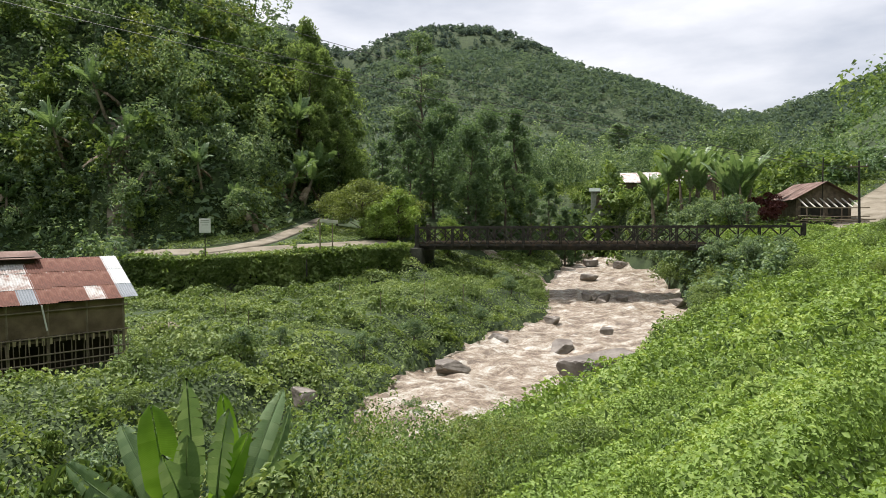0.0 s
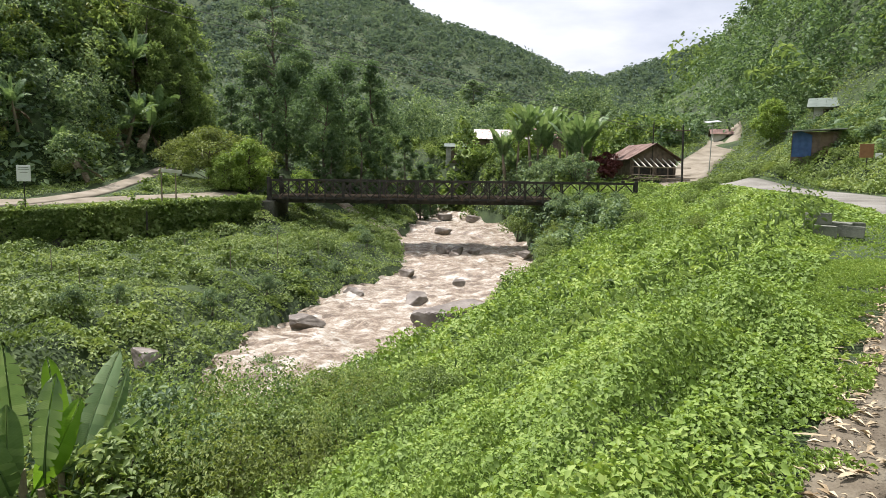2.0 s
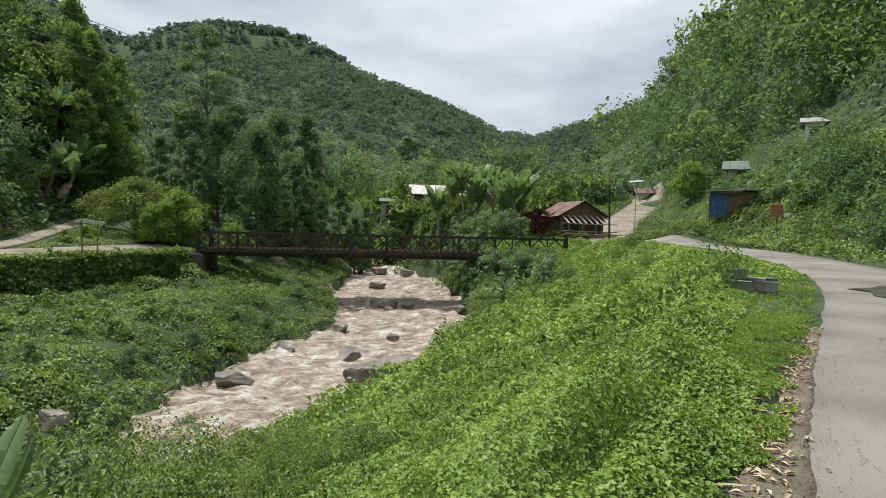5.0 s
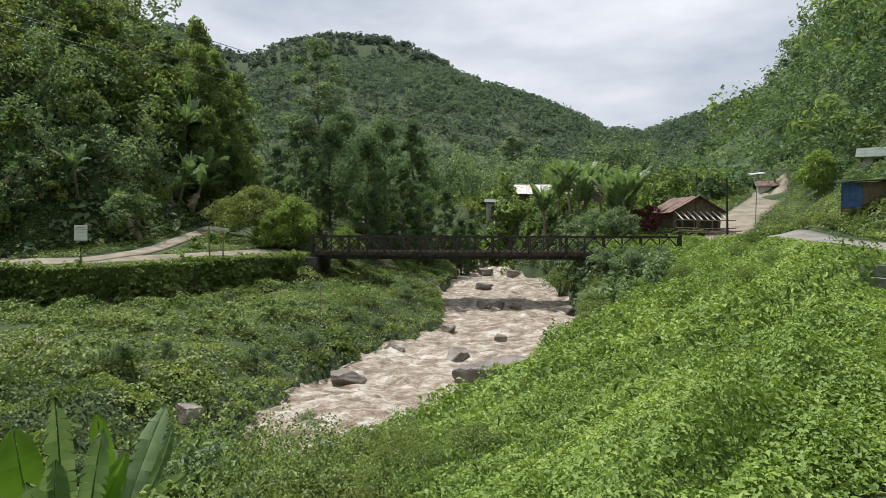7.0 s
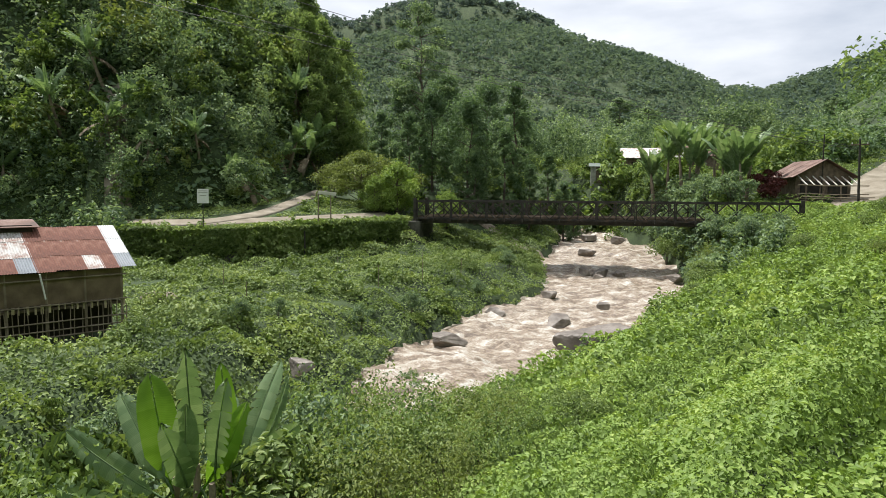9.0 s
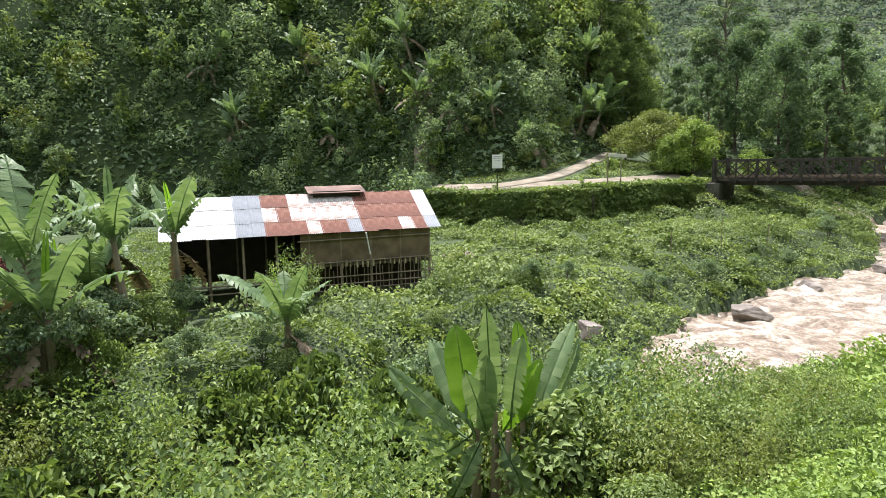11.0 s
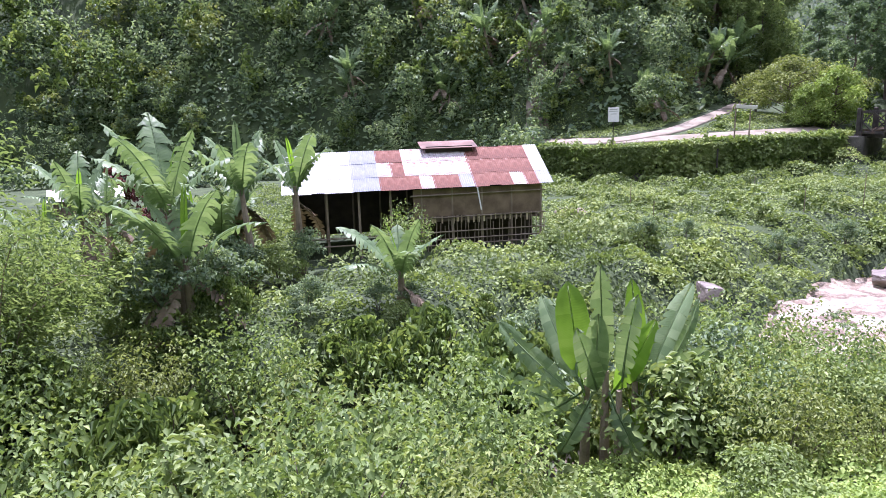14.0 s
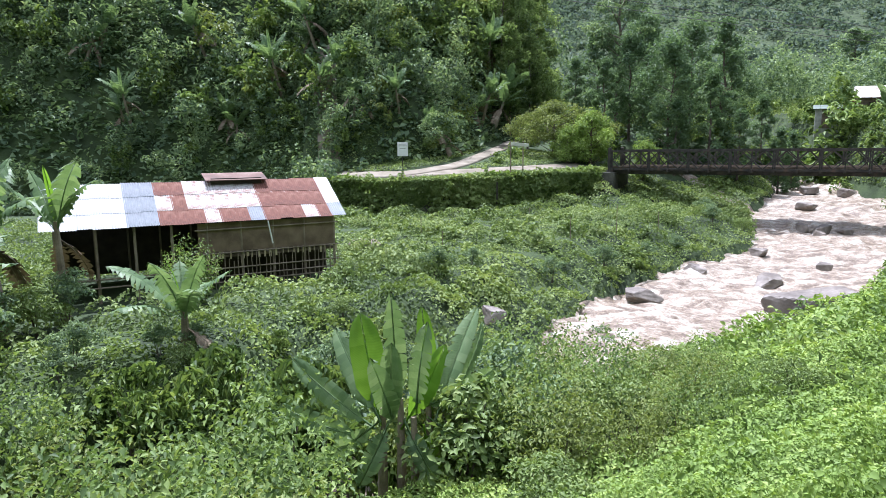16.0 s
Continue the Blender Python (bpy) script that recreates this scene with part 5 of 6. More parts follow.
FAN = [(-0.30, 0.0, -10, 1.9, 0.66, 12, 10, 0, 0, 1), (0.58, -0.05, 1, 2.0, 0.42, 10, 8, 25, 0, 1), (0.62, 0.1, 12, 2.05, 0.44, 15, 25, -30, 0.3, 0), (0.02, 0.2, -4, 2.15, 0.42, -6, 0, 10, 0.4, 0),
       (-0.12, 0.0, 3, 1.5, 0.46, -15, 12, -10, 0.2, 0), (0.05, -0.05, 34, 1.6, 0.46, 5, 35, 10, 0.1, 1), (-0.35, -0.1, -58, 2.1, 0.48, 20, 30, 0, 0.3, 0), (-0.3, 0.0, -44, 1.9, 0.46, 35, 25, -10, 0.25, 0),
       (-0.3, 0.1, -30, 1.85, 0.44, 25, 20, 0, 0.2, 0), (-0.4, -0.3, -76, 1.9, 0.44, 10, 40, 0, 0.4, 0), (0.85, 0.2, 40, 1.7, 0.28, 20, 30, 20, 0.6, 0), (0.42, 0.0, 168, 1.1, 0.4, -10, 10, 10, 0.2, 1),
       (0.3, 0.15, 9, 1.7, 0.42, -20, 40, -20, 0.3, 0), (-0.05, -0.1, -20, 1.5, 0.44, -30, 40, 15, 0.2, 0), (0.2, 0.0, 20, 1.75, 0.44, 30, 30, 0, 0.2, 0),
       (0.5, 0.1, 112, 1.3, 0.42, -25, 40, 20, 0.4, 0), (-0.3, 0.05, -118, 1.4, 0.44, -20, 40, -15, 0.4, 0), (0.1, 0.1, 150, 1.2, 0.4, -28, 30, 5, 0.3, 0), (-0.15, 0.05, -152, 1.2, 0.42, -26, 30, 0, 0.4, 0), (0.3, 0.2, 62, 1.6, 0.42, -15, 45, 10, 0.3, 0)]
FAN_Z = -3.05 - float(land(-3.75, 9.75))
banana_fan("clump of young banana plants with broad upright leaves", [(-0.3, 0.1, FAN_Z + 0.25), (0.05, 0.0, FAN_Z + 0.45), (0.6, 0.1, FAN_Z + 0.3), (0.3, -0.2, FAN_Z + 0.2)],
           [(bx, bz + FAN_Z, *rest) for bx, bz, *rest in FAN], pose(-3.75, 9.75, float(land(-3.75, 9.75)), 0, 0, 21), 71)
big = banana(72, "banana plant with large wind-torn upright leaves", [(0, 0, 2.3, 9), (0.75, -0.35, 1.4, 7)], 2.15, 0.8, 1.6, 3, 0.62, 0.3)
put(big, -14.4, 9.3, 0, 1.28)
mid_b = banana(73, "banana plant with torn leaves beside the shed", [(0, 0, 2.3, 9), (-0.5, 0.4, 1.3, 6)], 2.0, 0.75, 1.9, 3, 0.62, 0.31, False)
put(mid_b, -15.6, 12.6, 60, 1.3)
put(banana(74, "tall banana plant at the shed's end", [(0, 0, 2.3, 8)], 1.9, 0.5, 1.9, 2, 0.68, 0.31), -15.6, 14.5, 200, 1.25)
put(banana(75, "low banana plant with drooping torn leaves before the shed", [(0, 0, 1.0, 9)], 1.75, 0.75, 0.9, 3, 0.5, 0.31), -10.4, 13.0, 130, 1.2)
for x, y, s, a in [(-18.2, 11.6, 1.1, 40), (-19.2, 9.4, 1.1, 280)]:
    copy_thing(big, pose(x, y, float(land(x, y)), 0, 0, a) @ Matrix.Scale(s, 4)).scale = (s, s, s)
for x, y, s, a in [(-17.0, 13.4, 0.9, 100), (-20.5, 11.0, 1.0, 10)]:
    copy_thing(mid_b, pose(x, y, float(land(x, y)), 0, 0, a) @ Matrix.Scale(s, 4)).scale = (s, s, s)
# by the bridge and the village
tall_b = banana(76, "tall green banana plant among the village gardens", [(0, 0, 2.5, 10), (0.8, -0.3, 1.7, 8)], 2.3, 0.25, 1.6, 0, 0.78, 0.27, False)
put(tall_b, 23.0, 63.0, 30, 1.7)
for x, y, s, a in [(22.4, 65.6, 1.6, 150), (24.4, 64.0, 1.65, 250), (25.4, 55.6, 1.5, 80), (26.6, 57.6, 1.5, 190), (24.6, 58.0, 1.4, 310), (27.4, 66.0, 1.6, 20), (21.6, 67.0, 1.4, 60), (27.9, 60.5, 1.5, 200)]:
    copy_thing(tall_b, pose(x, y, float(land(x, y)), 0, 0, a) @ Matrix.Scale(s, 4)).scale = (s, s, s)
# wild bananas leaning out of the wooded hill
for x, y, s, a in [(-31.2, 54.6, 1.7, 0), (-26.2, 52.9, 1.5, 90), (-22.8, 51.2, 1.3, 200), (-16.6, 73.6, 2.0, 40), (-14.6, 69.0, 1.9, 140), (-15.8, 53.0, 1.2, 260), (-39.4, 55.4, 1.7, 300), (-43.4, 49.4, 1.5, 20), (-48.6, 51.4, 1.6, 120), (-15.4, 66.0, 1.6, 70), (-19.2, 52.6, 1.2, 10), (-34.6, 50.8, 1.3, 220), (-28.8, 57.0, 1.6, 330)]:
    zz = float(land(x, y)) - 0.4
    copy_thing(mid_b, pose(x, y, zz, 22, 0, a) @ Matrix.Scale(s, 4)).scale = (s, s, s)

# ---- far bank: wall, abutment, bridge ----
wl_line = resample(BANK_ROAD, 0.9)
wl_line = wl_line[wl_line[:, 0] > -21.5]
bm = bmesh.new()
rows = []
out_l = offset(wl_line, 0.32)
in_l = offset(wl_line, -0.25)
for (x0, y0), (x1, y1) in zip(out_l, in_l):
    zb = float(land(x0 + 0.15, y0 - 0.15))
    zb = min(zb, -2.9) - 0.3
    zt = float(wall_top(x0))
    rows.append([bm.verts.new((x0 + 0.12, y0 - 0.12, zb)), bm.verts.new((x0, y0, zt - 0.02)), bm.verts.new((x1, y1, zt)), bm.verts.new((x1, y1, zb))])
for a, b in zip(rows, rows[1:]):
    for i in range(3):
        bm.faces.new((a[i], a[i + 1], b[i + 1], b[i]))
bmesh.ops.recalc_face_normals(bm, faces=bm.faces)
tagged(part("retaining_wall", bm, M_STONE), "old stone retaining wall hidden under creepers", "wall", kind="structure")
# creepers hanging over it
n_c = 42000
u = rng.uniform(0, len(wl_line) - 1.01, n_c)
i0 = u.astype(int)
pt = wl_line[i0] + (wl_line[i0 + 1] - wl_line[i0]) * (u - i0)[:, None]
tn = unit(wl_line[i0 + 1] - wl_line[i0])
outn = np.stack([tn[:, 1], -tn[:, 0]], 1)
hh = rng.uniform(0, 1, n_c)
bulge = 0.38 + 0.35 * np.clip(wobble(u * 0.9, hh * 4, 0.9), -0.4, 1) + 0.25 * hh + rng.uniform(0, 0.22, n_c)
top_ = wall_top(pt[:, 0])
zz = -3.35 + hh * (3.45 + top_) + 0.2 * wobble(u, u * 0.3, 1.4) * hh
pos = np.stack([pt[:, 0] + outn[:, 0] * bulge, pt[:, 1] + outn[:, 1] * bulge, zz], 1)
nrm = np.stack([outn[:, 0], outn[:, 1], np.full(n_c, 1.0)], 1) + rng.normal(size=(n_c, 3)) * 0.45
thin_ = rng.random(n_c) < np.where(hh < 0.55, 0.16 + 0.5 * (wobble(u, hh * 3, 0.8, 2.0) > 0.1), 1.0)
tagged(new("wall_creepers", leaf_mesh("wall_creepers", M_CREEPER, pos[thin_], nrm[thin_], rng.uniform(0.13, 0.28, thin_.sum()), width=0.6, rng=rng)), "green creepers hanging down the retaining wall", "creepers", kind="stuff")
# a thick fringe on its top
u = rng.uniform(0, len(wl_line) - 1.01, 22000)
i0 = u.astype(int)
pt = wl_line[i0] + (wl_line[i0 + 1] - wl_line[i0]) * (u - i0)[:, None] + rng.normal(size=(22000, 2)) * 0.35
zz = wall_top(pt[:, 0]) + 0.02 + rng.uniform(0, 0.28, 22000) * (0.7 + 0.5 * wobble(u, u, 1.3))
tagged(new("wall_top_weeds", leaf_mesh("wall_top_weeds", M_CREEPER, np.stack([pt[:, 0], pt[:, 1], zz], 1), rng.normal(size=(22000, 3)) * 0.5 + np.array([0, 0, 1]), rng.uniform(0.13, 0.28, 22000), rng=rng)), "weeds along the top of the wall", "weeds", kind="stuff")

# denser cushions of growth on its top and face
kq = 380
uq = rng.uniform(0, len(wl_line) - 1.01, kq)
iq = uq.astype(int)
pq = wl_line[iq] + (wl_line[iq + 1] - wl_line[iq]) * (uq - iq)[:, None]
oq = (offset(wl_line, 1.0) - wl_line)[iq]
vq = rng.uniform(0, 1, kq) ** 0.7                    # 0 at the wall's foot, 1 at its top
zq = -3.3 + vq * (3.1 + wall_top(pq[:, 0]))
reach = 0.25 + 0.55 * (1 - vq) + 0.35 * np.abs(wobble(uq, vq * 3, 0.7, 2.0))
keep = (vq > 0.55) | (wobble(uq, uq * 0.4, 1.6, 1.0) > -0.1)
stand("wall_cushions", M_CREEPER, np.stack([pq[:, 0] + oq[:, 0] * reach, pq[:, 1] + oq[:, 1] * reach, zq], 1)[keep], rng.uniform(0.25, 0.7, kq)[keep], 120, 0.2, "leafy cushions of creeper bulging from the wall", "creepers", rng, rz=0.9, width=0.6, clumps=8, tall=1.9)

kw = 190
uw = rng.uniform(0, len(wl_line) - 1.01, kw)
iw = uw.astype(int)
pw = wl_line[iw] + (wl_line[iw + 1] - wl_line[iw]) * (uw - iw)[:, None]
stand("wall_crest", M_WEED, np.stack([pw[:, 0] + rng.uniform(-0.1, 0.4, kw), pw[:, 1] - rng.uniform(0.1, 0.6, kw), wall_top(pw[:, 0]) - rng.uniform(0.0, 0.5, kw)], 1), rng.uniform(0.2, 0.46, kw), 100, 0.17, "bright weeds spilling over the wall's top", "weeds", rng)

BR_A, BR_B = Vector((-2.05, 54.2, -0.62)), Vector((26.2, 47.9, -0.42))
br_u = (BR_B - BR_A).normalized()
br_len = (BR_B - BR_A).length
br_v = Vector((-br_u.y, br_u.x, 0)).normalized()
bm = bmesh.new()
box(bm, -1.6, -0.35, -4.4, 0.35, 4.4, 0.35, 0.06)
tagged(part("abutment", bm, M_STONE), "dark stone bridge abutment", "abutment", kind="structure").matrix_basis = Matrix.Translation(BR_A + Vector((0, 0, -0.5))) @ br_u.to_track_quat("X", "Z").to_matrix().to_4x4()
bm = bmesh.new()
box(bm, -0.35, -0.35, -4.4, 1.8, 4.4, 0.3, 0.06)
tagged(part("abutment", bm, M_STONE), "stone bridge abutment under bushes", "abutment", kind="structure").matrix_basis = Matrix.Translation(BR_B + Vector((0, 0, -0.5))) @ br_u.to_track_quat("X", "Z").to_matrix().to_4x4()

bridge = thing("bridge", "dark steel panel truss bridge with a timber deck over the river", "bridge", Matrix.Translation(BR_A) @ br_u.to_track_quat("X", "Z").to_matrix().to_4x4())
PANELS = 10
pl = br_len / PANELS


def truss_panel():
    """One panel: chords, posts and the lozenge bracing."""
    bm = bmesh.new()
    for z in (0.08, 1.5):
        for o in (-0.06, 0.06):
            beam(bm, (0.02, o, z), (pl - 0.02, o, z), 0.055, 0.16)
    for x in (0.06, pl / 2, pl - 0.06):
        beam(bm, (x, 0, 0.1), (x, 0, 1.48), 0.1, 0.1)
    for x0, x1, z0, z1 in ((0.1, pl / 4, 0.79, 1.45), (pl / 4, pl / 2, 1.45, 0.79), (0.1, pl / 4, 0.79, 0.12), (pl / 4, pl / 2, 0.12, 0.79), (pl / 2, pl * 3 / 4, 0.79, 1.45), (pl * 3 / 4, pl - 0.1, 1.45, 0.79), (pl / 2, pl * 3 / 4, 0.79, 0.12), (pl * 3 / 4, pl - 0.1, 0.12, 0.79)):
        beam(bm, (x0, 0, z0), (x1, 0, z1), 0.085, 0.085)
    me = bpy.data.meshes.new("truss_panel")
    bm.to_mesh(me)
    bm.free()
    me.materials.append(M_STEEL)
    return me


pm = truss_panel()
for side in (0.0, 3.9):
    for i in range(PANELS):
        o = new("truss_panel", pm)
        o.parent, o.location = bridge, (i * pl, side, 0)
bm = bmesh.new()
box(bm, -0.25, -0.12, -0.1, 0.0, 0.12, 1.75, 0.02)
ep = part("end_post", bm, M_STEEL, bridge)
for x, yv in ((0, 3.9), (br_len + 0.25, 0), (br_len + 0.25, 3.9)):
    o = new("end_post", ep.data)
    o.parent, o.location = bridge, (x, yv, 0)
bm = bmesh.new()
beam(bm, (0, -0.35, 0), (0, 4.25, 0), 0.12, 0.26)
tr = part("transom", bm, M_STEEL, bridge)
tr.location = (0.1, 0, 0.02)
for i in range(1, PANELS * 2 + 1):
    o = new("transom", tr.data)
    o.parent, o.location = bridge, (min(i * pl / 2, br_len - 0.1), 0, 0.02)
bm = bmesh.new()
box(bm, -0.11, 0.3, 0.17, 0.11, 3.6, 0.23)
dk = part("deck_plank", bm, M_TIMBER, bridge, "worn timber deck plank")
for i in range(1, int(br_len / 0.25)):
    o = new("deck_plank", dk.data)
    o.parent, o.location = bridge, (i * 0.25, 0, 0)
for yv in (0.5, 1.4, 2.5, 3.4):
    bm = bmesh.new()
    beam(bm, (0, yv, -0.18), (br_len, yv, -0.18), 0.12, 0.26)
    part("stringer", bm, M_STEEL, bridge)
for yv in (0.32, 3.58):
    bm = bmesh.new()
    beam(bm, (0, yv, 0.28), (br_len, yv, 0.28), 0.14, 0.12)
    part("kerb_rail", bm, M_TIMBER, bridge)


# ---- boulders ----
def boulder(x, y, z, sx, sy, sz, turn, seed, label="grey-brown wet boulder in the torrent"):
    r_ = random.Random(seed)
    bm = bmesh.new()
    bmesh.ops.create_icosphere(bm, subdivisions=4, radius=1.0)
    planes = [(Vector((r_.gauss(0, 1), r_.gauss(0, 1), r_.gauss(0.1, 0.7))).normalized(), r_.uniform(0.45, 0.75)) for _ in range(9)] + [(Vector((r_.uniform(-0.3, 0.3), -0.15, 1)).normalized(), 0.5), (Vector((-0.75, -0.6, 0.15)).normalized(), 0.55)]
    off = Vector((seed * 3.1, seed * 1.7, 0))
    for v in bm.verts:
        # a block cut by rough planes, its edges a little rounded
        q = sum((max(0.0, v.co.dot(nrm_)) / dd) ** 44 for nrm_, dd in planes) + 0.3
        p = v.co * 1.25 * q ** (-1 / 44)
        p *= 1 + 0.06 * noise.noise(v.co * 2.2 + off) + 0.03 * noise.noise(v.co * 7 + off)
        v.co = Vector((p.x * sx, p.y * sy, p.z * sz))
    ob = part("boulder", bm, M_ROCK)
    ob.matrix_basis = pose(x, y, z, 0, 0, turn)
    return tagged(ob, label, "boulder", "boulders in the river")


for i, (x, y, sx, sy, sz, turn, up) in enumerate([
    (7.0, 28.6, 1.7, 1.1, 1.0, 15, 0.2), (6.2, 33.6, 0.95, 0.75, 0.45, 60, 0.05), (11.2, 50.9, 0.5, 0.45, 0.4, 10, 0.15), (5.2, 26.6, 0.7, 0.5, 0.35, 25, 0.05), (9.4, 37.6, 0.5, 0.4, 0.3, 50, 0.1), (13.6, 60.5, 0.75, 0.6, 0.5, 0, 0.25), (12.3, 50.4, 0.8, 0.5, 0.4, 30, 0.05), (13.6, 50.0, 0.7, 0.45, 0.3, 80, 0.05),
    (3.0, 35.6, 0.7, 0.6, 0.4, 10, 0.1), (0.2, 29.6, 0.95, 0.6, 0.4, 15, 0.1), (3.0, 23.0, 0.8, 0.6, 0.4, 40, 0.1), (4.4, 24.1, 0.6, 0.5, 0.4, 70, 0.15), (17.2, 47.6, 0.6, 0.5, 0.35, 0, 0.15),
    (6.8, 40.6, 0.5, 0.4, 0.3, 0, 0.2), (11.6, 48.0, 0.4, 0.4, 0.35, 0, 0.1), (15.6, 70.0, 0.8, 0.6, 0.5, 0, 0.2), (18.6, 68.5, 0.7, 0.6, 0.5, 0, 0.2), (13.6, 78.5, 1.0, 0.8, 0.7, 0, 0.3), (11.5, 84, 1.2, 1.0, 0.9, 0, 0.3)]):
    boulder(x, y, float(water_level(x, y)) + up, sx, sy, sz, turn, i + 3)
bl = boulder(-4.2, 19.6, -3.7, 0.4, 0.32, 0.3, 0, 31, "grey boulder among creepers on the flat")
bm = bmesh.new()
bmesh.ops.create_icosphere(bm, subdivisions=3, radius=1)
for v in bm.verts:
    v.co = Vector((v.co.x * 0.85, v.co.y * 0.6, max(v.co.z, -0.2) * 0.32 * (1 + 0.2 * noise.noise(v.co * 2))))
tagged(part("sand_heap", bm, M_DIRT, smooth=True), "small heap of pale sand on the flat", "sand heap").location = (-12.9, 29.8, float(land(-12.9, 29.8)) + 0.08)


# ---- shed ----
SU, SV = Vector((0.708, 0.706, 0)), Vector((-0.706, 0.708, 0))
SHED_L, SHED_D = 9.2, 4.2
shed_m = Matrix.Translation((-17.1, 15.5, -3.25)) @ Matrix(((0.708, -0.706, 0, 0), (0.706, 0.708, 0, 0), (0, 0, 1, 0), (0, 0, 0, 1)))
shed = thing("shed", "long stilted bamboo shed with a patched rusty sheet roof", "shed", shed_m)
EAVE, RIDGE = 2.27, 3.5
SLOPE = math.atan2(RIDGE - EAVE, SHED_D / 2)
SLEN = math.hypot(RIDGE - EAVE, SHED_D / 2)


def sheet_mesh(name, w, ln, mat, seed=0):
    """A corrugated sheet lying along x by y, with its ridges along y."""
    r_ = random.Random(seed)
    bm = bmesh.new()
    n, waves = int(w / 0.019), w / 0.076
    rows = []
    for j, yv in enumerate((0, ln * 0.33, ln * 0.66, ln)):
        jag = 0 if j in (1, 2) else r_.uniform(-0.03, 0.03)
        rows.append([bm.verts.new((w * i / n, yv + jag, 0.011 * math.sin(math.tau * waves * i / n) + 0.004 * math.sin(yv * 9 + i * 0.1))) for i in range(n + 1)])
    for a, b in zip(rows, rows[1:]):
        for i in range(n):
            bm.faces.new((a[i], a[i + 1], b[i + 1], b[i]))
    ext = bmesh.ops.extrude_face_region(bm, geom=bm.faces[:])
    for g in ext["geom"]:
        if isinstance(g, bmesh.types.BMVert):
            g.co.z -= 0.003
    me = bpy.data.meshes.new(name)
    bm.to_mesh(me)
    bm.free()
    me.materials.append(mat)
    return me


M_PEEL = material("peeling_pale_sheet", [(0.24, (0.22, 0.095, 0.065)), (0.4, (0.36, 0.3, 0.27)), (0.5, (0.5, 0.48, 0.46)), (0.85, (0.62, 0.62, 0.61))], 0.6, 2.2, 7, 0.1, 0.2)
M_BLUEZINC = material("dull_bluish_sheet", [(0.2, (0.17, 0.19, 0.21)), (0.8, (0.3, 0.325, 0.355))], 0.6, 2.0, 20, 0.1, 0.25)
# near-black brown that puts the shed's inner shade into the colour
M_SHED_SHADE = material("shed_shade", [(0.2, (0.02, 0.016, 0.012)), (0.8, (0.06, 0.046, 0.034))], 0.95, 3, 50, 0.4)
SHEETS = {"W": M_ZINC, "R": M_RUST, "P": M_PEEL, "G": M_CONCRETE, "Z": M_BLUEZINC}
ROOF_ROWS = ("WWWWWZZRRRPRRZRRRPRZ", "WWWWWZZPRPPPPPRRRRRW", "WWWWWZZRRPPPPPRRRRRW")   # patched sheets, eave first: W bare zinc, Z dull bluish, P pale with peeling paint, R rust
COLS = len(ROOF_ROWS[0])
cw = (SHED_L + 0.5) / COLS
for side in (0, 1):
    for row, keys in enumerate(ROOF_ROWS):
        for i, k in enumerate(keys):
            ln = SLEN * (0.4, 0.38, 0.34)[row]
            me = sheet_mesh("roof_sheet", cw + 0.05, ln, SHEETS[k] if side == 0 else SHEETS["RPWG"[(i * 7 + row) % 4]], i + 31 * row)
            o = new("roof_sheet", me)
            o.parent = shed
            d0 = (-0.1, SLEN * 0.29 - 0.02 * (i % 3), SLEN * 0.64 + 0.02 * (i % 2))[row]
            lift = 0.03 + 0.009 * row + 0.004 * (i % 2)
            base = Vector((-0.25 + i * cw, d0 * math.cos(SLOPE), EAVE + d0 * math.sin(SLOPE) + lift))
            if side == 0:
                o.matrix_basis = Matrix.Translation(base) @ Matrix.Rotation(SLOPE, 4, "X")
            else:
                o.matrix_basis = Matrix.Translation((SHED_L, SHED_D, 0)) @ Matrix.Rotation(math.pi, 4, "Z") @ Matrix.Translation(base) @ Matrix.Rotation(SLOPE, 4, "X")
# raised vent on the ridge; its curb is coloured as the gap's shade
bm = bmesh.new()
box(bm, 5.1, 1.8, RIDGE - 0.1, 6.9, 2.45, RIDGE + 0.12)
part("vent_curb", bm, M_SHED_SHADE, shed)
bm = bmesh.new()
q = Matrix.Translation((0, 2.1, RIDGE + 0.14)) @ Matrix.Rotation(radians(14), 4, "X")
box(bm, 4.9, -0.42, 0, 7.1, 0.5, 0.025, 0, q)
part("vent_roof", bm, M_OLDRUST, shed, "rusted pale sheet over the ridge vent")
# frame
for i in range(9):
    x = 0.15 + i * (SHED_L - 0.3) / 8
    for yv, hgt in ((0.12, EAVE - 0.04), (SHED_D - 0.12, EAVE - 0.04)):
        bm = bmesh.new()
        rod(bm, (x + random.uniform(-.04, .04), yv, -0.3), (x, yv, hgt), 0.05, 0.042, 8)
        part("post", bm, M_POLE, shed)
for i in range(30):
    x = 4.6 + i * 0.158 + random.uniform(-0.05, 0.05)
    bm = bmesh.new()
    rod(bm, (x, 0.05, -0.15), (x + random.uniform(-.06, .06), 0.07, random.uniform(0.85, 1.25)), 0.018, 0.015, 5)
    part("slat", bm, M_POLE, shed)
for z, x0 in ((0.35, 0.0), (0.62, 0.0), (1.16, 4.2), (1.98, 4.2), (0.15, 4.2)):
    bm = bmesh.new()
    rod(bm, (x0, 0.04, z), (SHED_L, 0.04, z + 0.02), 0.028, 0.025, 6)
    part("rail", bm, M_POLE, shed)
bm = bmesh.new()
box(bm, 4.3, 0.09, 1.2, SHED_L - 0.1, 0.12, 2.2)
part("wall_mat", bm, M_BAMBOO_WALL, shed, "woven split-bamboo wall mat")
bm = bmesh.new()
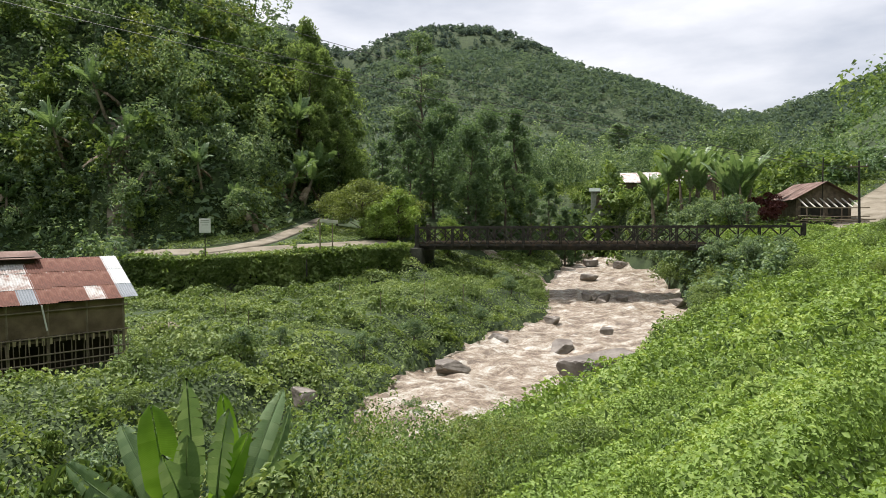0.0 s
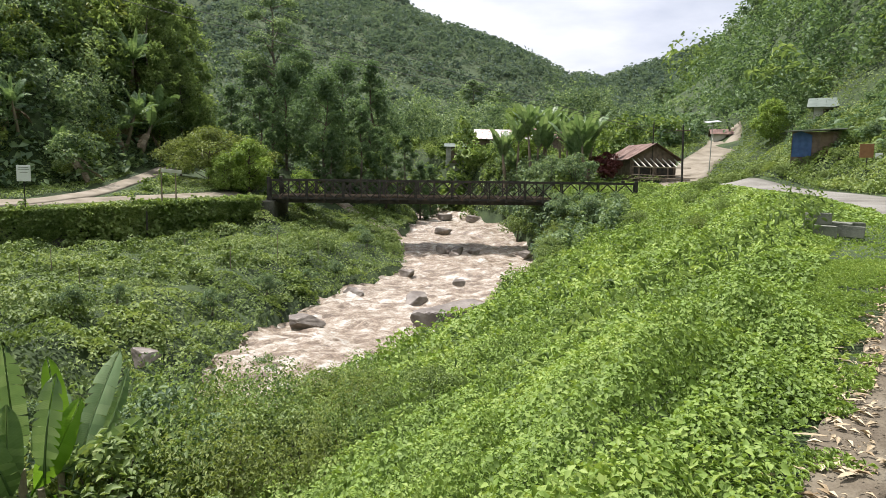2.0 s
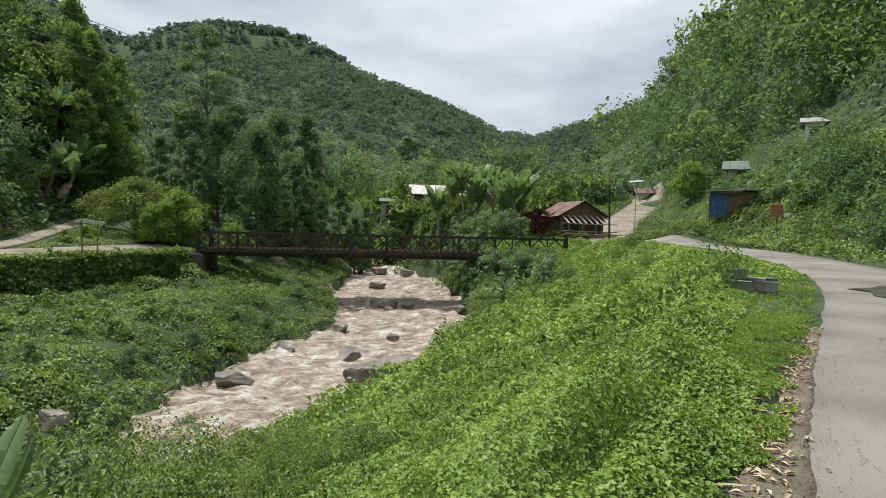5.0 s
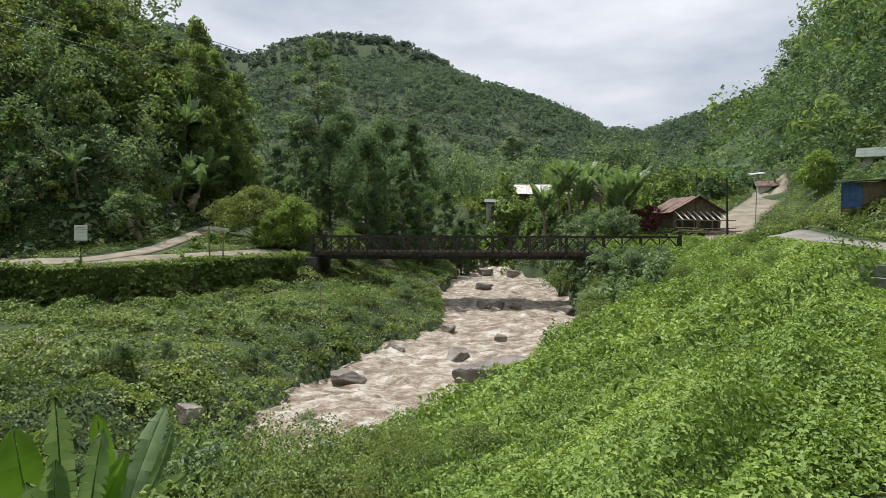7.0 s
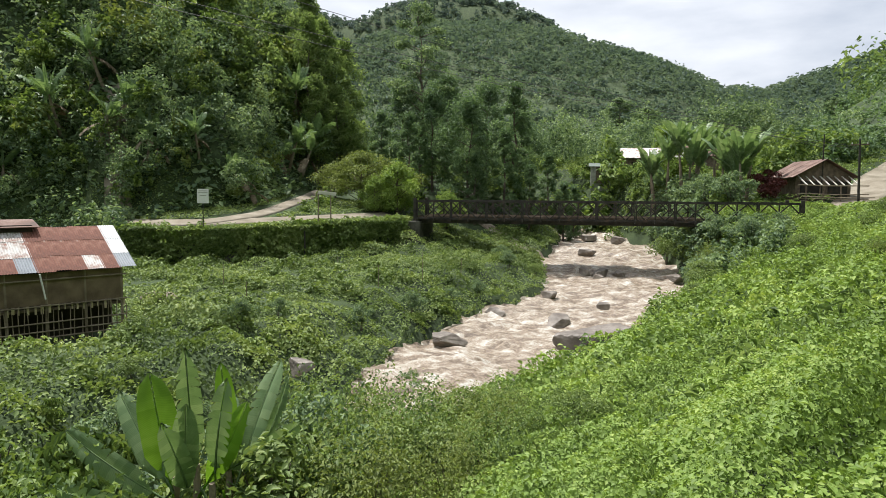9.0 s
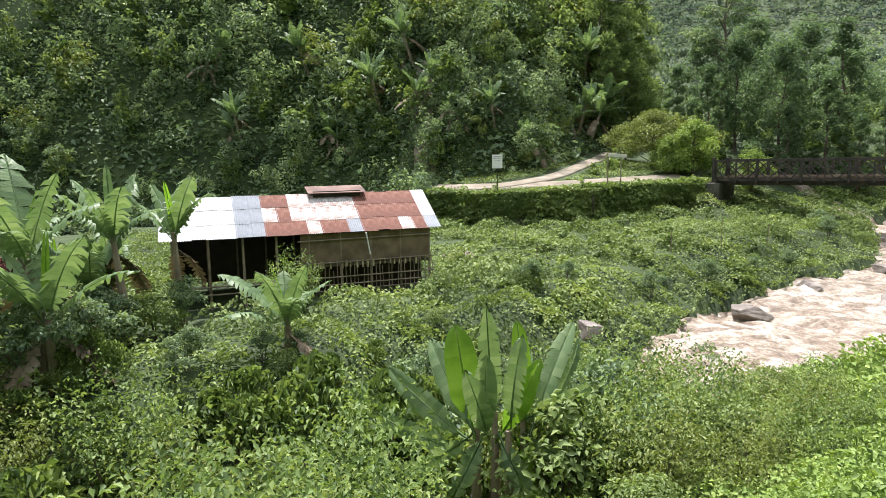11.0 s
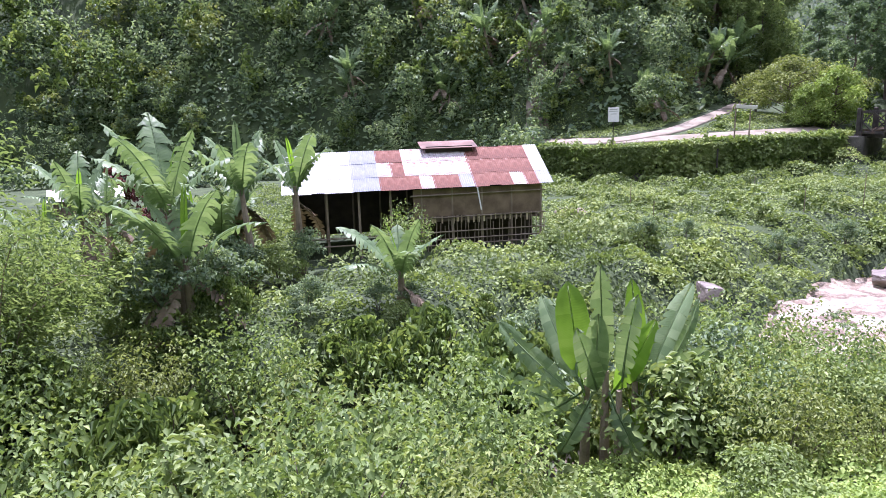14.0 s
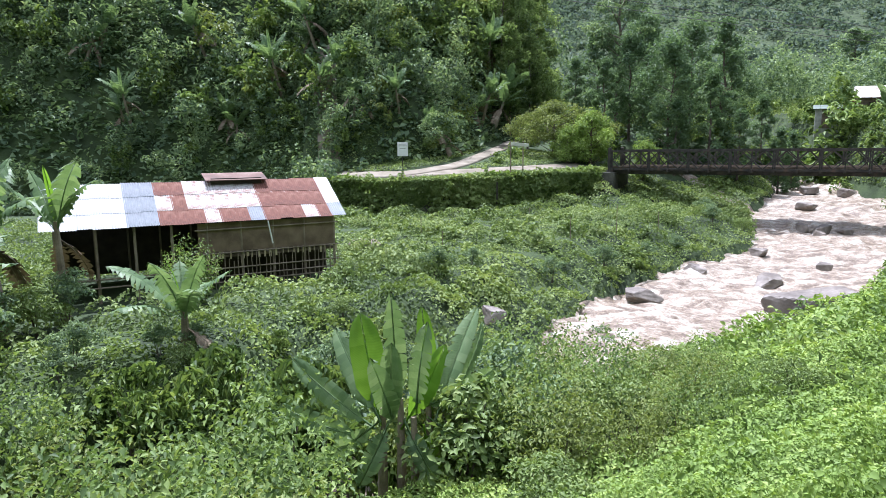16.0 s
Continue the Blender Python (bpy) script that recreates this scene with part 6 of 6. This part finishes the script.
box(bm, SHED_L - 0.13, 0.14, 1.2, SHED_L - 0.1, SHED_D - 0.14, 2.2)
part("wall_mat", bm, M_BAMBOO_WALL, shed, "woven split-bamboo wall mat")
# back wall, near black for the shade inside
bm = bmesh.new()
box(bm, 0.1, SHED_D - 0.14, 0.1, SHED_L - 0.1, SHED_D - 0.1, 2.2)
part("wall_mat", bm, M_SHED_SHADE, shed, "woven back wall, interior shade in its colour")
# end wall, added and coloured with the same shade
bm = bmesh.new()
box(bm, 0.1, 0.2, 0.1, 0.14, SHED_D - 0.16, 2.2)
part("wall_mat", bm, M_SHED_SHADE, shed, "added woven end wall, interior shade in its colour")
# dark mat added in place of the shade in the open space below the floor
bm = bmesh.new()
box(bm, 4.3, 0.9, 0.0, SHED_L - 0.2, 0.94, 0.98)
part("wall_mat", bm, M_SHED_SHADE, shed, "added dark mat for the shade under the floor")
bm = bmesh.new()
box(bm, 4.3, 0.14, 1.0, SHED_L - 0.1, SHED_D - 0.14, 1.08)
part("floor_deck", bm, M_TIMBER, shed)
bm = bmesh.new()
rod(bm, (6.6, -0.16, 2.2), (6.75, -0.1, 1.4), 0.025, 0.025, 6)
part("prop", bm, M_WHITE, shed, "pale leaning stick")
# sagging firewood and hanging slats below the mat
for i in range(24):
    x = 4.5 + i * 0.2 + random.uniform(-0.06, 0.06)
    bm = bmesh.new()
    box(bm, x, 0.1, random.uniform(0.9, 1.0), x + random.uniform(0.03, 0.09), 0.115, 1.2)
    part("hanging_strip", bm, M_STRAW, shed)


# ---- small houses ----
def house(name, label, m, w, d, h, rise, wall, roof, over=0.5, windows=(), door=None, roof2=None, category="house"):
    """A gabled house with its ridge along x, front at y = 0."""
    ob = thing(name, label, category, m)
    bm = bmesh.new()
    t = 0.12
    vs = []
    for x in (0, w):
        vs.append([bm.verts.new(p) for p in ((x, 0, -1.0), (x, 0, h), (x, d / 2, h + rise), (x, d, h), (x, d, -1.0))])
    bm.faces.new(vs[0])
    bm.faces.new(vs[1][::-1])
    for i in (0, 3):
        bm.faces.new((vs[0][i], vs[0][i + 1], vs[1][i + 1], vs[1][i]))
    bmesh.ops.recalc_face_normals(bm, faces=bm.faces)
    part("wall", bm, wall, ob)
    a = math.atan2(rise, d / 2)
    ln = math.hypot(rise, d / 2) + over
    for side, mats in ((0, roof), (1, roof2 or roof)):
        q = Matrix.Translation((0, d / 2, h + rise + 0.06)) @ Matrix.Rotation(math.pi * side, 4, "Z") @ Matrix.Rotation(a, 4, "X")
        x0, x1 = (-over, w + over) if side == 0 else (-w - over, over)
        n = max(4, int((w + 2 * over) / 0.8))
        for i in range(n):
            bm = bmesh.new()
            box(bm, x0 + (x1 - x0) * i / n, -ln - 0.05 * ((i * 7) % 3), 0.012 * (i % 2), x0 + (x1 - x0) * (i + 1) / n - 0.01, 0, 0.03 + 0.012 * (i % 2), 0, q)
            part("roof_sheet", bm, mats[i * 5 % len(mats)] if isinstance(mats, tuple) else mats, ob)
    for (x, z, ww, hh) in windows:
        bm = bmesh.new()
        box(bm, x, -0.04, z, x + ww, 0.03, z + hh, 0.01)
        fr = part("window", bm, M_TIMBER, ob, "dark wooden window")
        bm = bmesh.new()
        box(bm, x + 0.07, -0.055, z + 0.07, x + ww - 0.07, -0.042, z + hh - 0.07)
        part("pane", bm, M_STEEL, fr)
    if door:
        bm = bmesh.new()
        box(bm, door, -0.04, -0.1, door + 0.9, 0.03, 1.95, 0.01)
        part("door", bm, M_TIMBER, ob)
    return ob


# open timber house at the bridge's end, its side bay of bare rafters
hr = house("timber_house", "weathered timber house with a rusty roof and an open lean-to", pose(35.0, 56.4, 1.35, 0, 0, 86), 5.0, 4.6, 2.1, 1.3, M_TIMBER, (M_OLDRUST, M_OLDRUST, M_RUST, M_OLDRUST, M_PEEL), 0.55)
for i in range(8):
    bm = bmesh.new()
    beam(bm, (-1.7, 0.2 + i * 0.6, 1.25), (0.05, 0.2 + i * 0.6, 2.05), 0.1, 0.07)
    part("rafter", bm, M_PLASTER, hr, "pale bare rafter")
for i in range(4):
    bm = bmesh.new()
    rod(bm, (-1.6, 0.2 + i * 1.4, -2.0), (-1.6, 0.2 + i * 1.4, 1.3), 0.07, 0.06, 7)
    part("post", bm, M_TIMBER, hr)
for z, x in ((0.1, -1.65), (0.5, -1.65), (1.22, -1.65), (0.25, -2.6)):
    bm = bmesh.new()
    tube(bm, [(x, -0.6, z), (x, 2.4, z - 0.03), (x, 5.1, z + 0.04)], 0.05, 6)
    part("rail", bm, M_POLE, hr)
# dark panels on the gable wall stand in for the shade of open bays
for y0 in (0.3, 2.6):
    bm = bmesh.new()
    box(bm, -0.05, y0, 0.0, -0.01, y0 + 1.6, 1.6)
    part("panel", bm, M_STEEL, hr, "dark panel painted as the shade of an open bay")
house("village_house", "low house with pale sheet roofs behind banana plants", pose(23.6, 86.0, 4.2, 0, 0, -16), 8.5, 5.0, 2.3, 1.2, M_TIMBER, M_PEEL, 0.5, [(1.0, 0.8, 0.9, 0.9), (5.5, 0.8, 0.9, 0.9)], 3.2)
house("village_house", "house with a rust-brown roof beyond the pale one", pose(30.5, 85.5, 4.2, 0, 0, -20), 7.0, 4.4, 2.6, 1.2, M_TIMBER, M_OLDRUST, 0.4, [(1.0, 0.8, 0.9, 0.9)])
house("hut", "small grey plank hut in a garden", pose(17.7, 78.6, 3.0, 0, 0, -12), 2.2, 2.0, 1.9, 0.35, M_CONCRETE, M_GREENROOF, 0.25, (), 0.6, category="hut")
house("roadside_house", "long low house with a rusty roof and pale wall", pose(50.6, 73.6, 5.6, 0, 0, -30), 4.4, 3.6, 1.6, 0.6, M_PLASTER, M_OLDRUST, 0.4, [(1.4, 0.7, 0.8, 0.7)])
house("hillside_house", "cream house with a green sheet roof on the hillside", pose(48.9, 55.5, 7.2, 0, 0, -43), 6.0, 4.6, 1.6, 0.9, M_PLASTER, M_GREENROOF, 0.6, [(0.8, 0.5, 1.0, 0.8), (3.7, 0.5, 1.0, 0.8)])
ht = house("hillside_house", "tall white and grey house half hidden by trees", pose(53.1, 50.1, 10.4, 0, 0, -47), 3.6, 3.6, 2.7, 0.6, M_WHITE, M_ZINC, 0.5, [(0.4, 1.3, 1.0, 0.9), (2.1, 1.3, 1.0, 0.9)])
bm = bmesh.new()
box(bm, -0.2, -0.8, 0.0, 3.8, -0.02, 0.1)
bal = part("balcony", bm, M_CONCRETE, ht)
bm = bmesh.new()
box(bm, -0.2, -0.86, 0.0, 3.8, -0.81, 0.75, 0.01)
part("parapet", bm, M_WHITE, bal, "white balcony parapet")
house("far_hut", "small dark hut with a pale rusty sheet roof", pose(-34.4, 15.9, float(land(-33.8, 17.3)) - 0.1, 0, 0, 63), 3.0, 2.4, 1.5, 0.4, M_TIMBER, M_PEEL, 0.25, (), 0.4, M_OLDRUST, category="hut")
# shack with a tarpaulin
sx_, sy_ = 36.7, 43.6
shk = thing("shack", "dark plank shack with a flat sheet roof and a blue tarpaulin", "shack", pose(sx_, sy_, 3.5, 0, 0, -41))
bm = bmesh.new()
box(bm, 0, 0, -1.6, 3.2, 2.4, 1.75)
part("wall", bm, M_TIMBER, shk)
bm = bmesh.new()
box(bm, -0.4, -0.6, 1.8, 3.6, 2.9, 1.86, 0, Matrix.Rotation(radians(2.5), 4, "X") @ Matrix.Rotation(radians(-2), 4, "Y"))
part("roof", bm, M_CONCRETE, shk, "grey sheet roof with overhang")
bm = bmesh.new()
nx, nz = 10, 10
gv_ = [[bm.verts.new((0.05 + 1.3 * i / nx, -0.06 - 0.05 * math.sin(i * 1.9 + j * 0.4), -0.1 + (1.9 - 0.5 * abs(i / nx - 0.4)) * j / nz)) for i in range(nx + 1)] for j in range(nz + 1)]
for j in range(nz):
    for i in range(nx):
        bm.faces.new((gv_[j][i], gv_[j][i + 1], gv_[j + 1][i + 1], gv_[j + 1][i]))
part("tarpaulin", bm, M_BLUE, shk, "blue tarpaulin hung over the wall", smooth=True)
bm = bmesh.new()
box(bm, 1.9, -0.03, -0.3, 2.7, 0.02, 1.6)
part("door", bm, M_BAMBOO_WALL, shk)


# ---- poles, boards, wires ----
def pole_thing(name, label, category, x, y, h, r, mat, lean=0.0):
    ob = thing(name, label, category, pose(x, y, float(land(x, y)), 0, lean, 0))
    bm = bmesh.new()
    rod(bm, (0, 0, -0.4), (0, 0, h), r, r * 0.75, 9)
    part("pole", bm, mat, ob)
    return ob


p1 = pole_thing("power_pole", "dark wooden power pole with a crossarm", "power pole", 32.2, 50.8, 5.4, 0.1, M_STEEL, -2)
bm = bmesh.new()
box(bm, -0.7, -0.05, 4.9, 0.7, 0.05, 5.0, 0.01)
part("crossarm", bm, M_TIMBER, p1)
for x in (-0.6, 0.6):
    bm = bmesh.new()
    rod(bm, (x, 0, 5.0), (x, 0, 5.14), 0.04, 0.03, 8)
    part("insulator", bm, M_WHITE, p1)
p3 = pole_thing("power_pole", "thin dark pole beside the timber house", "power pole", 32.6, 56.6, 5.6, 0.07, M_STEEL)
p2 = pole_thing("street_lamp", "thin solar street lamp on a steel pole", "street lamp", 38.4, 56.2, 4.9, 0.05, M_CONCRETE, 1)
bm = bmesh.new()
box(bm, -0.75, -0.3, 0, 0.75, 0.3, 0.04, 0.01, Matrix.Translation((0, 0, 4.95)) @ Matrix.Rotation(radians(14), 4, "X") @ Matrix.Rotation(radians(-8), 4, "Y"))
part("solar_panel", bm, M_ZINC, p2, "tilted pale solar panel")
bm = bmesh.new()
box(bm, -0.5, -0.1, 4.55, -0.05, 0.1, 4.62, 0.02)
part("lamp_head", bm, M_WHITE, p2)

sg = thing("signboard", "plain white signboard on a thin post by the far road", "sign", pose(-15.76, 42.9 + 0.6, -0.6, 0, 0, 20))
bm = bmesh.new()
rod(bm, (0, 0.03, -0.3), (0, 0.03, 2.2), 0.03, 0.03, 7)
part("post", bm, M_STEEL, sg)
bm = bmesh.new()
box(bm, -0.36, -0.02, 1.3, 0.36, 0.01, 2.24, 0.008)
part("board", bm, M_WHITE, sg)
bm = bmesh.new()
for z, w_ in ((2.1, 0.24), (1.98, 0.28), (1.8, 0.2)):
    box(bm, -w_, -0.024, z, w_, -0.0215, z + 0.04)
part("writing_bar", bm, M_CONCRETE, sg)
db = thing("direction_board", "tilted pale plank on two bamboo posts", "sign", pose(-8.5, 48.4, -0.6, 0, 0, 12))
for x in (-0.55, 0.35):
    bm = bmesh.new()
    rod(bm, (x, 0.04, -0.3), (x, 0.04, 2.25), 0.05, 0.045, 7)
    part("post", bm, M_POLE, db)
bm = bmesh.new()
box(bm, -0.55, -0.02, -0.12, 0.75, 0.02, 0.12, 0.01, Matrix.Translation((0, 0, 2.05)) @ Matrix.Rotation(radians(5), 4, "Y"))
part("board", bm, M_PLASTER, db)
pole_thing("gate_post", "weathered dark post beside the far road", "post", -9.66, 46.4, 2.1, 0.07, M_STEEL)
og = thing("notice_board", "small orange notice board on a post", "sign", pose(36.75, 36.7, float(land(36.75, 36.7)), 0, 0, -42))
bm = bmesh.new()
rod(bm, (0, 0.04, -0.4), (0, 0.04, 1.9), 0.04, 0.04, 7)
part("post", bm, M_STEEL, og)
bm = bmesh.new()
box(bm, -0.45, -0.02, 1.0, 0.35, 0.02, 1.9, 0.01)
part("board", bm, M_ORANGE, og)
bm = bmesh.new()
box(bm, 0.45, -0.02, 0.95, 0.85, 0.02, 1.3, 0.01)
part("plate", bm, M_WHITE, og)


def cable(name, a, b, sag):
    bm = bmesh.new()
    a, b = Vector(a), Vector(b)
    tube(bm, [a.lerp(b, i / 24) - Vector((0, 0, sag * 4 * i / 24 * (1 - i / 24))) for i in range(25)], 0.016, 4)
    tagged(part(name, bm, M_BLACK), "thin sagging power line across the valley", "power line", "power lines")


cable("power_line", (-33, 29, 15.2), (32.2, 50.8, 5.4), 1.0)
cable("power_line", (-32, 30, 14.4), (32.2, 51.2, 5.3), 1.0)
cable("power_line", (-30, 27, 16.5), (32.6, 56.6, 5.8), 0.8)

# ---- roadside: blocks, litter, wet hollow ----
for i, (x, y, z, a) in enumerate([(11.2, 12.1, -0.06, 10), (11.8, 11.95, -0.06, -6), (12.6, 12.8, -0.06, 20), (11.7, 12.9, -0.06, 4), (11.45, 12.55, 0.19, 14), (12.1, 12.6, -0.04, -12)]):
    bm = bmesh.new()
    r_ = random.Random(i)
    box(bm, -0.24, -0.16, 0, 0.24, 0.16, 0.26, 0.014)
    for v in bm.verts:
        v.co += Vector((r_.uniform(-0.01, 0.01), r_.uniform(-0.01, 0.01), r_.uniform(-0.008, 0.008)))
    tagged(part("concrete_block", bm, M_BLOCK), "rough grey-green concrete block lying on the verge", "concrete block", "blocks on the verge").matrix_basis = pose(x, y, float(land(x, y)) + z + 0.12, r_.uniform(-3, 3), r_.uniform(-3, 3), a - 40)
k = 1150
s_ = 2.2 + 13 * rng.random(k) ** 1.7
ln_ = np.array([[np.interp(v, np.arange(len(edge)) * 0.8, edge[:, 0]), np.interp(v, np.arange(len(edge)) * 0.8, edge[:, 1])] for v in s_ + 38])
off_ = rng.normal(0.2, 0.13, k) * np.interp(s_, [2.5, 6, 16], [1.2, 0.8, 0.5])
pos = np.stack([ln_[:, 0] - off_ * 0.7, ln_[:, 1] + off_ * 0.7], 1)
zz = land(pos[:, 0], pos[:, 1]) + 0.064 + rng.uniform(0, 0.012, k)
tagged(new("dry_litter", leaf_mesh("dry_litter", M_STRAW, np.stack([pos[:, 0], pos[:, 1], zz], 1), rng.normal(size=(k, 3)) * 0.13 + np.array([0, 0, 1]), rng.uniform(0.02, 0.1, k), width=0.36, droop=0.08, rng=rng)), "dry straw-coloured husks and leaves along the road's edge", "litter", kind="stuff")

# bare shoulder along the road's edge
sh = resample(fine_edge[(fine_edge[:, 0] > 0.5) & (fine_edge[:, 0] < 9)], 0.06)
sw = np.stack([wobble(sh[:, 0], sh[:, 1], 0.3) + 0.5 * wobble(sh[:, 0], sh[:, 1], 0.05), wobble(sh[:, 1], sh[:, 0], 0.22) + 0.6 * wobble(sh[:, 1], sh[:, 0], 0.06)], 1)
shoulder = ribbon("road_shoulder", offset(sh, -1) * 0 + sh + (offset(sh, -1) - sh) * np.interp(np.hypot(sh[:, 0], sh[:, 1]), [2, 4, 6, 9], [0.42, 0.34, 0.18, 0.1])[:, None] + 0.035 * sw, offset(sh, 0.06) + 0.03 * sw[:, ::-1], 0.054, M_DIRTY, "strip of brown earth along the concrete's edge", "shoulder")

# wet hollow on the road, following its camber
bm = bmesh.new()
pc = int(np.argmin(np.hypot(edge[:, 0] - 13.4, edge[:, 1] - 11.9)))
rim = []
for i in range(48):
    a = i * math.tau / 48
    ss = pc + (3.0 + 0.7 * math.sin(a * 3 + 1) + 0.4 * math.sin(a * 7)) * math.cos(a)
    oo = 1.9 + (1.1 + 0.25 * math.sin(a * 4) + 0.15 * math.sin(a * 9)) * math.sin(a)
    e0, e1 = edge[int(ss)], offset(edge, 3.7)[int(ss)]
    e0 = e0 + (edge[int(ss) + 1] - e0) * (ss % 1)
    e1 = e1 + (offset(edge, 3.7)[int(ss) + 1] - e1) * (ss % 1)
    p_ = e0 + (e1 - e0) * oo / 3.7
    rim.append(bm.verts.new((p_[0], p_[1], float(land(p_[0], p_[1])) + 0.1)))
bm.faces.new(rim)
bmesh.ops.triangulate(bm, faces=bm.faces)
tagged(part("puddle", bm, M_PUDDLE), "shallow dark puddle in the road's hollow", "puddle", kind="structure")
# grit and leaf crumbs on the concrete and its dirty edge
k = 5200
s_ = 1.5 + 17 * rng.random(k) ** 1.5
ln_ = np.stack([np.interp(s_ + 38, np.arange(len(edge)) * 0.8, edge[:, 0]), np.interp(s_ + 38, np.arange(len(edge)) * 0.8, edge[:, 1])], 1)
off_ = -np.where(rng.random(k) < 0.86, np.abs(rng.normal(0, 0.35, k)) - 0.35, rng.uniform(0.1, 4.0, k))
pos = np.stack([ln_[:, 0] - off_ * 0.7, ln_[:, 1] + off_ * 0.7], 1)
zz = land(pos[:, 0], pos[:, 1]) + 0.066 + 0.04 * (1 - np.clip(np.abs(-off_ / 2.2 - 1), 0, 1) ** 2) * (off_ < 0)
tagged(new("road_grit", leaf_mesh("road_grit", M_DIRTY, np.stack([pos[:, 0], pos[:, 1], zz], 1), rng.normal(size=(k, 3)) * 0.3 + np.array([0, 0, 1]), rng.uniform(0.006, 0.024, k), width=0.7, droop=0.1, rng=rng)), "brown crumbs of leaf and grit on the road", "grit", kind="stuff")
# twigs on the concrete
for i in range(26):
    r_ = random.Random(100 + i)
    x, y = r_.uniform(3.2, 9.0), 0.0
    y = x * 0.9 - r_.uniform(0.6, 3.2)
    a, ln = r_.uniform(0, math.tau), r_.uniform(0.12, 0.4)
    zt = float(road_level(x, y)) + 0.086
    bm = bmesh.new()
    tube(bm, [(x, y, zt), (x + math.cos(a) * ln * 0.5, y + math.sin(a) * ln * 0.5, zt + 0.012), (x + math.cos(a + 0.2) * ln, y + math.sin(a + 0.2) * ln, zt)], [0.005, 0.004, 0.003], 5)
    tagged(part("twig", bm, M_TIMBER), "thin dry twig lying on the concrete road", "twig", "twigs on the road")
# maize husks thrown down at the verge
for i in range(26):
    r_ = random.Random(300 + i)
    s0 = r_.uniform(0, 1)
    x, y = 2.35 + 2.6 * s0 + r_.gauss(-0.16, 0.09), 2.1 + 2.42 * s0 + r_.gauss(0.16, 0.09)
    a, ln = r_.uniform(0, math.tau), r_.uniform(0.07, 0.19)
    zt = float(land(x, y)) + 0.066 + r_.uniform(0, 0.014)
    bm = bmesh.new()
    prev = None
    for j in range(6):
        u = j / 5
        c = Vector((x + math.cos(a) * ln * u, y + math.sin(a) * ln * u, zt + 0.005 * math.sin(u * 3.1)))
        w_ = 0.017 * math.sin(0.35 + u * 2.6)
        sd_ = Vector((-math.sin(a), math.cos(a), 0)) * w_
        cur = (bm.verts.new(c - sd_ + Vector((0, 0, 0.005))), bm.verts.new(c), bm.verts.new(c + sd_ + Vector((0, 0, 0.005))))
        if prev:
            bm.faces.new((prev[0], prev[1], cur[1], cur[0]))
            bm.faces.new((prev[1], prev[2], cur[2], cur[1]))
        prev = cur
    tagged(part("husk", bm, M_STRAW, smooth=True), "dry pale maize husk lying on the verge", "husk", "husks on the verge")
# stakes and saplings on the flat
for x, y, h in [(-1.0, 36.0, 1.7), (-8.2, 27.5, 1.2), (-11.0, 33.0, 1.3), (-3.2, 33.6, 1.1), (-6.0, 38.0, 1.2), (1.2, 38.6, 1.5)]:
    pole_thing("stake", "thin bamboo stake standing in the creepers", "stake", x, y, h, 0.022, M_POLE)

# thin side channel over the bar above the bridge
ch = resample([(1.0, 71), (3.5, 66), (7.0, 61), (10.5, 57)], 0.7)
ribbon("side_channel", offset(ch, -0.7), offset(ch, 0.7), 0.16, M_WATER, "thin pale side channel of the river", "river")
